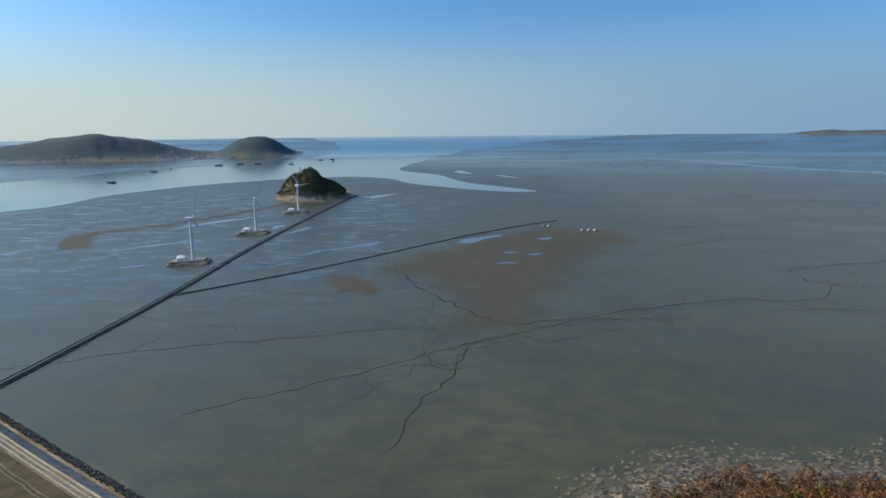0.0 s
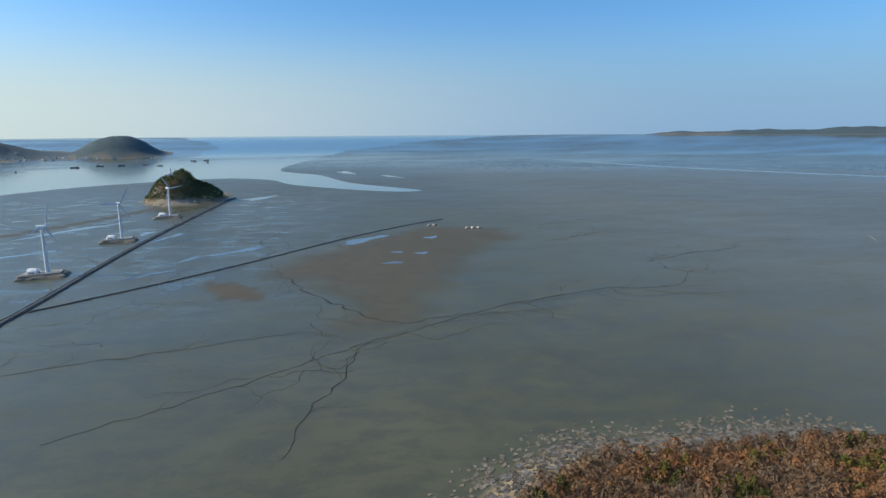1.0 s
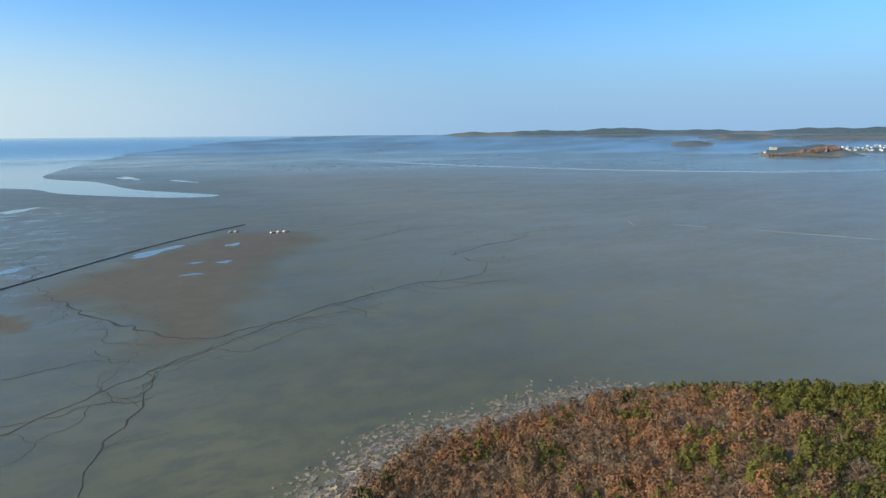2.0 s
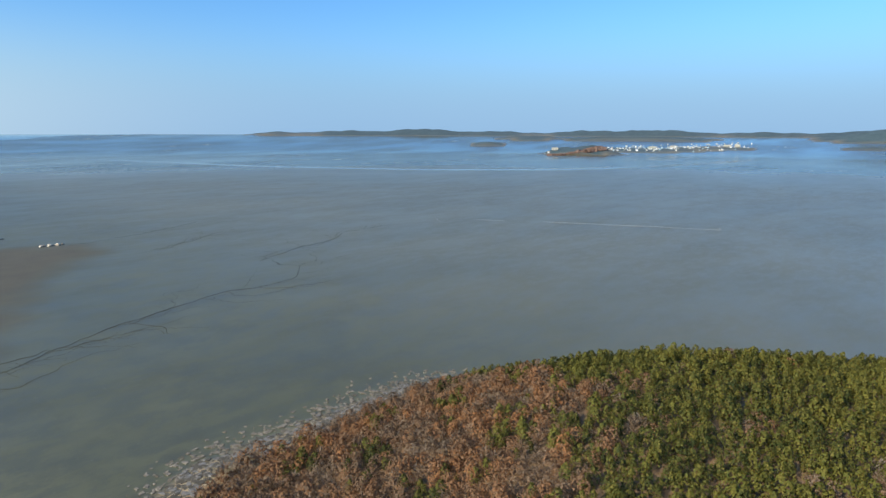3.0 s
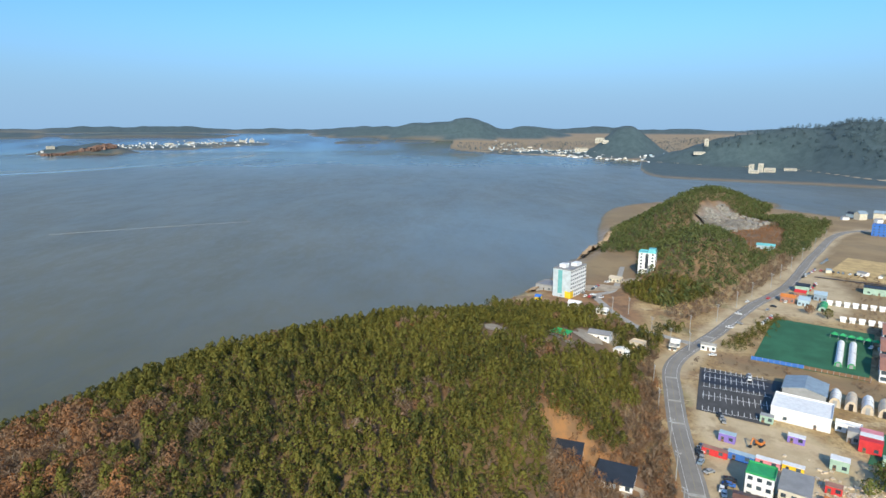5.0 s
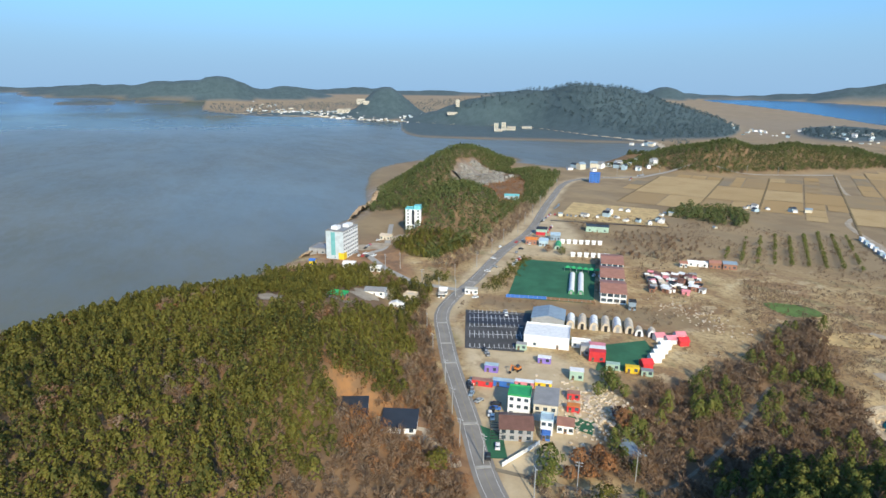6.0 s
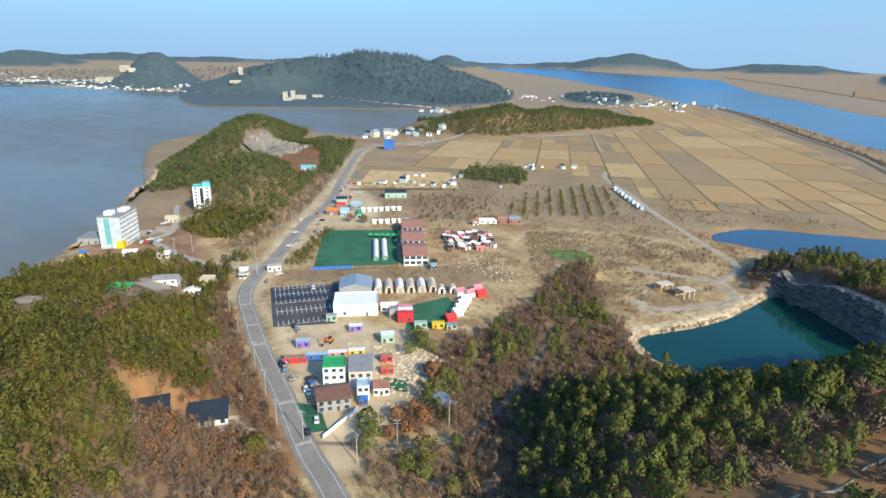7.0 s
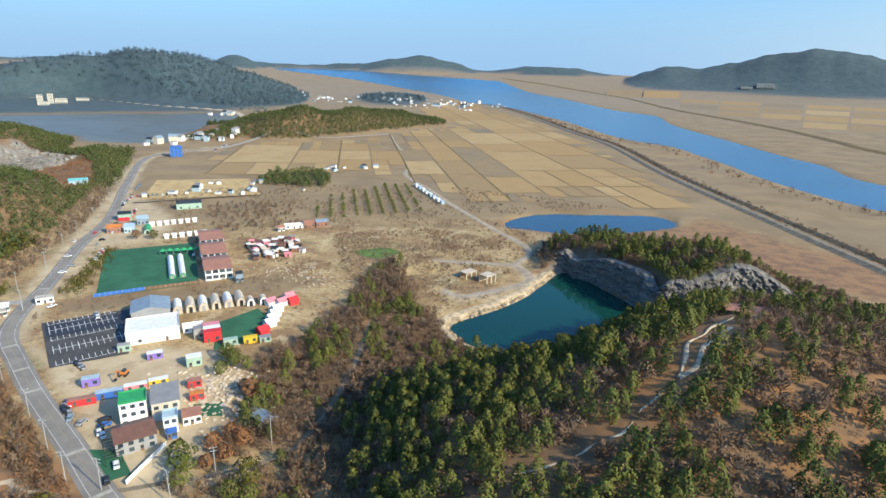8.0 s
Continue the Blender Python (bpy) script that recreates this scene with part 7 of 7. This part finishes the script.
ok = ((polygon_distance(x, y, PLAIN) > 3) | terrace) & (polygon_distance(x, y, np.array(TOWN)) < -5) & (polygon_distance(x, y, YARD) < -2) & free_of_trees(x, y) & (polygon_distance(x, y, CANAL) < -3) & (np.hypot(x, y) < 620)
ok &= (polygon_distance(x, y, np.array([(294, -179), (364, -233), (331, -276), (264, -221)], dtype=float)) < -1) & (polygon_distance(x, y, LOT) < -1) & (wobble(x, y, 28.0, 2.0) > -0.25)
ok &= (line_distance(x, y, LOOP) > 4) & (line_distance(x, y, CANAL_TRACK) > 4) & (polygon_distance(x, y, np.array([(193, -166), (258, -168), (275, -190), (215, -235), (184, -183)], dtype=float)) < 0)
x, y = x[ok], y[ok]
SHRUBS = [crown_np(rng, 5.0, 6.5, 26, 0.75, 0.02, "oak") for _ in range(4)]
forest("scrub", x, y, rng.uniform(0.15, 0.42, x.size), rng.uniform(0, 1, x.size), M_BARE, "low brown scrub on the waste ground", SHRUBS, 0.05)
d = resample(DIKE, 5.0)
k = np.repeat(np.arange(len(d)), 3)
x, y = d[k, 0] + rng.normal(-12, 5, k.size), d[k, 1] + rng.normal(-4, 5, k.size)
forest("dike_scrub", x, y, rng.uniform(0.3, 0.7, x.size), rng.uniform(0, 1, x.size), M_BARE, "brown reeds and scrub along the embankment", SHRUBS, 0.05)
d = resample(np.vstack([RIVER[:48]]), 8.0)
k = np.repeat(np.arange(len(d)), 2)
x, y = d[k, 0] + rng.normal(20, 12, k.size), d[k, 1] + rng.normal(15, 10, k.size)
forest("river_reeds", x, y, rng.uniform(0.4, 0.9, x.size), rng.uniform(0, 1, x.size), M_OAK, "dry reeds on the river bank", SHRUBS, 0.05)

# ---------------------------------------------------------------- far houses, boats
first_house = {}
for col, roof in (("white", "greyroof"), ("cream", "bluegrey"), ("lightblue", "slate")):
    root = thing("far_house", 0, 0, -50, 0, f"distant {col} house across the water".replace("lightblue", "pale blue"), "house", "distant houses")
    part("wall", walls(12, 9, 6, 2.2, "x"), P[col], root)
    bm = bmesh.new()
    gable(bm, 9, 12, 6, 2.2, 0.5, 0.3, "x")
    part("roof", bm, P[roof], root)
    first_house[col] = root
rng = np.random.default_rng(55)
SPOTS = [(98.6, 3150, 6, 60), (104, 3150, 16, 160), (106, 3350, 12, 120), (115, 2400, 14, 90), (120, 2180, 7, 60), (111, 2700, 10, 110), (63.5, 3620, 14, 100), (67.5, 3690, 26, 150), (72.0, 3810, 20, 120), (69, 3780, 14, 150), (58.5, 3330, 4, 30),
         (150, 2100, 16, 190), (153, 2000, 12, 130), (148, 2350, 8, 150), (129, 1000, 10, 40), (131, 1020, 8, 40), (133, 1060, 6, 40), (133.8, 1560, 6, 40), (139, 2300, 8, 80), (-31, 3450, 10, 120), (-26, 3430, 18, 130), (-22, 3400, 12, 80), (-18.5, 3420, 6, 60), (-15, 3350, 5, 60),
         (142, 720, 5, 14), (146, 735, 4, 16), (182, 4050, 4, 60), (175, 4200, 5, 120), (134.5, 640, 7, 30), (131, 610, 6, 30), (136, 600, 6, 26)]
used = {c: False for c in first_house}
for bearing, dist, n, spread in SPOTS:
    for k in range(n):
        cx, cy = spot(bearing, dist)
        along, deep = spread * np.clip(rng.normal(), -1.7, 1.7), spread * 0.4 * np.clip(rng.normal(), -1.6, 1.6)
        bc, bs = math.cos(radians(bearing)), math.sin(radians(bearing))
        x, y = cx + along * bc + deep * bs, cy - along * bs + deep * bc
        if polygon_distance(np.array([x]), np.array([y]), SEA)[0] > -10 or bump_height(np.array([x]), np.array([y]))[0] > 16:
            continue
        col = ["white", "white", "cream", "lightblue"][rng.integers(4)]
        z = at_ground(x, y, -0.2)
        s = rng.uniform(0.6, 1.2) * (0.75 if dist > 3000 else 0.95 if dist > 900 else 0.5)
        m = pose(x, y, z, 0, 0, rng.uniform(0, 180))
        if not used[col]:
            used[col] = True
            first_house[col].matrix_world = m
            ob = first_house[col]
        else:
            ob = copy_thing(first_house[col], m)
        ob.scale = (s, s, s * rng.uniform(0.8, 1.6))
# the town along the far shore: many small houses and a few large blocks
def far_block(x, y, turn, w, d, h, label):
    root = thing("far_block", x, y, at_ground(x, y, -0.2), turn, label, "building", "distant blocks")
    part("wall", walls(w, d, h), P["cream"], root)
    bm = bmesh.new()
    box(bm, -w / 2 - 0.3, -d / 2 - 0.3, h, w / 2 + 0.3, d / 2 + 0.3, h + 0.8)
    part("roof", bm, P["greyroof"], root)
    bm = bmesh.new()
    for k in range(max(1, int(h / 4))):
        box(bm, -w / 2 + 1.5, -d / 2 - 0.15, 1.2 + k * 4.0, w / 2 - 1.5, -d / 2 + 0.1, 2.8 + k * 4.0)
    part("window_band", bm, M_GLASS, root, "dark strip of windows")


rng = np.random.default_rng(57)
for bearing, dist, w, d, h in [(105.2, 2960, 62, 22, 20), (106.8, 2920, 40, 24, 22), (107.3, 2850, 26, 18, 14), (119.6, 2020, 14, 12, 24), (120.3, 2030, 14, 12, 26), (121.0, 2040, 30, 12, 13), (119.8, 1960, 26, 12, 9), (115.9, 2420, 14, 14, 26),
                               (115.4, 2400, 40, 16, 9), (99.5, 3280, 46, 18, 10), (100.3, 3230, 30, 16, 12), (122.5, 2150, 34, 14, 8), (67.5, 3800, 50, 20, 11), (73.6, 3950, 40, 18, 12), (74.4, 3960, 30, 16, 14), (69.3, 3900, 40, 18, 9),
                               (181.0, 3900, 90, 60, 22), (179.6, 3880, 60, 50, 12), (58.8, 3330, 34, 16, 12)]:
    x, y = spot(bearing, dist)
    far_block(x, y, -bearing, w, d, h, "large pale block among the distant houses")
town_v, town_f, town_m = [], [], []
for lo, hi, near, deep, count, big in [(96.5, 117.5, 40, 560, 300, 0.9), (117.5, 123, 30, 140, 22, 0.9), (62.0, 75.5, 0, 330, 95, 0.65), (138, 144, 0, 300, 12, 0.8), (-34, -14, 0, 200, 34, 0.9), (148, 156, 0, 420, 40, 0.8)]:
    for k in range(count):
        bearing = rng.uniform(lo, hi)
        shore = np.interp(bearing, [-40, -14, 58, 64, 70, 75, 96, 97.5, 104, 114.5, 125, 134, 138, 150, 156], [3420, 3360, 3340, 3560, 3740, 3900, 3440, 3411, 2740, 2240, 1800, 1700, 2250, 1850, 1800])
        x, y = spot(bearing, shore + near + deep * rng.uniform(0, 1) ** 1.4)
        if bump_height(np.array([x]), np.array([y]))[0] > 26 or polygon_distance(np.array([x]), np.array([y]), SEA)[0] > -10 or polygon_distance(np.array([x]), np.array([y]), RIVER)[0] > -15:
            continue
        k_ = 0.75 * big * rng.uniform(0.6, 1.25)
        w, d, h, a = 7 * k_ * rng.uniform(0.8, 1.6), 5 * k_, 6 * k_ * rng.uniform(0.7, 1.4), rng.uniform(0, 3.1)
        c, sn, z = math.cos(a), math.sin(a), at_ground(x, y, -0.2)
        corner = [(x + u * w * c - v * d * sn, y + u * w * sn + v * d * c, z + t) for u, v, t in ((-1, -1, 0), (1, -1, 0), (1, 1, 0), (-1, 1, 0), (-1, -1, h), (1, -1, h), (1, 1, h), (-1, 1, h), (-1, 0, h * 1.4), (1, 0, h * 1.4))]
        o = len(town_v)
        town_v += corner
        town_f += [tuple(o + i for i in q) for q in ((0, 1, 5, 4), (2, 3, 7, 6), (1, 2, 6, 5), (3, 0, 4, 7), (4, 5, 9, 8), (6, 7, 8, 9), (5, 6, 9, 9), (7, 4, 8, 8))]
        town_m += [int(rng.integers(3))] * 4 + [3, 3, 0, 0]
data = bpy.data.meshes.new("far_town")
data.from_pydata(town_v, [], [tuple(dict.fromkeys(q)) for q in town_f])
data.polygons.foreach_set("material_index", np.array(town_m, dtype=np.int32))
for m in (P["white"], P["cream"], P["palegrey"], P["greyroof"]):
    data.materials.append(m)
tagged(new("far_town", data), "crowd of small pale houses on the far shores", "houses", kind="stuff")
M_RED_ROCK = plain("red_brown_rock", (0.20, 0.125, 0.095), 0.95, vary=0.35, scale=0.03)
b_ = rng.uniform(58.2, 63.4, 300)
d_ = 3200 + (b_ - 57.9) * 28 + rng.uniform(-10, 10, 300)
stones("headland_rocks", d_ * np.sin(np.radians(b_)), d_ * np.cos(np.radians(b_)), 17.0, M_RED_ROCK, "red-brown rocks below the distant headland", 19, 0.7, 2.0)
for x, y, s in [(-898, 1599, 1.5), (-1003, 2054, 1.6), (-1018, 2216, 1.4), (-921, 2440, 1.8), (-869, 2540, 1.6), (-791, 2540, 1.8), (-588, 2860, 1.6), (-542, 2900, 1.8), (-640, 2500, 1.4), (-720, 2600, 1.5), (-500, 2700, 1.3)]:
    root = thing("fishing_boat", x, y, 0.0, rng.uniform(0, 180), "small dark fishing boat moored in the channel", "boat", "moored boats")
    bm = bmesh.new()
    rows = [[bm.verts.new(p) for p in ((-w, yy, 1.8 + k), (-w * 0.6, yy, 0.1), (w * 0.6, yy, 0.1), (w, yy, 1.8 + k))] for yy, w, k in ((-8, 1.6, 0), (-2, 2.3, 0), (4, 2.0, 0.3), (9, 0.15, 1.0))]
    for a, b in zip(rows[:-1], rows[1:]):
        for i in range(4):
            bm.faces.new((a[i], a[(i + 1) % 4], b[(i + 1) % 4], b[i]))
    bm.faces.new(rows[0])
    bm.faces.new(rows[-1][::-1])
    bmesh.ops.recalc_face_normals(bm, faces=bm.faces[:])
    part("hull", bm, P["slate"], root)
    bm = bmesh.new()
    box(bm, -1.3, -5.5, 1.6, 1.3, -2, 4.0, 0.2)
    part("cabin", bm, P["grey"], root)
    root.scale = (s, s, s)

rng = np.random.default_rng(61)
d = resample(np.array([(312, -176), (330, -196), (352, -222), (366, -236)], dtype=float), 1.0)
k = np.repeat(np.arange(len(d)), 5)
x, y = d[k, 0] + rng.normal(0, 3.2, k.size), d[k, 1] + rng.normal(0, 3.2, k.size)
forest("hedge", x, y, rng.uniform(0.2, 0.4, x.size), rng.uniform(0, 1, x.size), M_PINE, "yellow-green hedge rows beside the sports ground", SHRUBS, 0.05)

# low scrub on the trail ridge and between the village and the quarry
x, y = scatter(-130, -420, 70, -110, 2.6, 15)
on = (bump_height(x, y) > 5) & free_of_trees(x, y) & (polygon_distance(x, y, LAKE) < -22) & (rng.uniform(0, 1, x.size) < 0.42) & (line_distance(x, y, TRAIL) > 4.5)
forest("ridge_scrub", x[on], y[on], rng.uniform(0.3, 0.62, on.sum()), np.clip(0.65 + 0.35 * wobble(x[on], y[on], 14.0), 0, 1), M_BARE, "reddish-brown scrub on the trail ridge", SHRUBS, 0.05)
HEATH = np.array([(150, -240), (215, -290), (262, -345), (200, -400), (140, -395), (128, -350), (140, -320), (130, -270)], dtype=float)
x, y = scatter(120, -410, 270, -235, 2.4, 16)
on = (polygon_distance(x, y, HEATH) > 0) & (wobble(x, y, 22.0, 2.0) + 0.4 * rng.uniform(-1, 1, x.size) > -0.1) & (line_distance(x, y, LOOP) > 4) & (line_distance(x, y, CANAL_TRACK) > 4)
forest("heath_scrub", x[on], y[on], rng.uniform(0.15, 0.38, on.sum()), rng.uniform(0, 0.7, on.sum()), M_BARE, "dark reddish-brown heath between village and quarry", SHRUBS, 0.05)

x, y = scatter(120, -100, 215, -20, 2.6, 19)
on = (polygon_distance(x, y, RUST[1]) > -2) & (np.hypot(x - PADS[0][0], y - PADS[0][1]) > 8) & (np.hypot(x - PADS[1][0], y - PADS[1][1]) > 9) & (line_distance(x, y, ROAD) > 7) & (rng.uniform(0, 1, x.size) < 0.6)
forest("slope_shrubs", x[on], y[on], rng.uniform(0.25, 0.6, on.sum()), rng.uniform(0.3, 1, on.sum()), M_OAK, "rust-brown shrubs on the cut slope behind the houses", SHRUBS, 0.05)

# rough ground between the road and the lane
ROUGH = np.array([(137, -93), (129, -107), (119, -117), (98, -114), (100, -96), (119, -86)], dtype=float)
x, y = scatter(92, -122, 142, -82, 2.9, 17)
on = (polygon_distance(x, y, ROUGH) > 0) & (line_distance(x, y, LANE) > 2.6) & (line_distance(x, y, ROAD) > 6.5) & (rng.uniform(0, 1, x.size) < 0.7)
forest("roadside_scrub", x[on], y[on], rng.uniform(0.3, 0.7, on.sum()), rng.uniform(0, 1, on.sum()), M_BARE, "leafless brown scrub beside the village road", OAKS, 0.1)

# crag above the brown slope past the hotel
x, y = scatter(500, -450, 780, -290, 3.4, 14)
on = polygon_distance(x, y, FACE) > 1
low_ = (polygon_distance(x, y, SLOPE) > 0) & (wobble(x, y, 18.0, 3.0) > -0.5)
forest("slope_scrub", x[low_], y[low_], rng.uniform(0.25, 0.5, low_.sum()), rng.uniform(0.5, 1.0, low_.sum()), M_OAK, "brown scrub on the slope below the crag", SHRUBS, 0.05)
top_ = on & (wobble(x, y, 16.0, 5.0) > 0.1)
stones("crag_rocks", x[top_], y[top_], 4.6, M_GREY_ROCK, "broken grey rock of the small crag", 9, 0.9, 0.3)

# bare clearings and rubble
for k, (cx, cy, r) in enumerate([(390, -42, 9), (276, -36, 7), (282, -71, 8), (308, -93, 9), (317, -102, 11), (181.4, -58.4, 5), (168.5, -71.5, 6), (160, -74, 6), (373, -109, 8), (325, -112, 7), (384, -122, 8), (440, -140, 12), (455, -165, 9)]):
    a = np.linspace(0, 2 * np.pi, 20, endpoint=False)
    rad = r * (1 + 0.22 * np.sin(a * 2 + k) + 0.15 * np.sin(a * 5 + 2 * k))
    px, py = cx + rad * np.cos(a), cy + rad * np.sin(a)
    bm = bmesh.new()
    mid = bm.verts.new((cx, cy, at_ground(cx, cy, 0.5)))
    ring = [bm.verts.new((qx, qy, at_ground(qx, qy, 0.3))) for qx, qy in zip(px, py)]
    for i in range(20):
        bm.faces.new((mid, ring[i], ring[(i + 1) % 20]))
    tagged(part("clearing", bm, M_DIRT), "bare tan earth clearing among the trees", "clearing", "clearings", "structure")
rng = np.random.default_rng(63)
n = 420
x, y = rng.normal(163, 11, n), rng.normal(-143, 9, n)
stones("builders_rubble", x, y, 1.2, P["tan"], "pale heap of builders rubble behind the shops", 15, 0.6, 0.15)
x, y = rng.normal(225, 15, 150), rng.normal(-262, 7, 150)
stones("yard_junk", x, y, 0.8, P["tan"], "scattered pale junk on the waste ground", 16, 0.6, 0.2)
for k in range(8):
    x, y = 236 + k * 8.5, -486 - k * 8.2
    cabin(x + 5, y + 4, -46, 8 if k % 2 else 6, 3, 2.8, "white" if k % 3 else "lightblue", "white" if k % 2 else "lightblue", "pale cabin parked beside the canal track", "canal cabins")
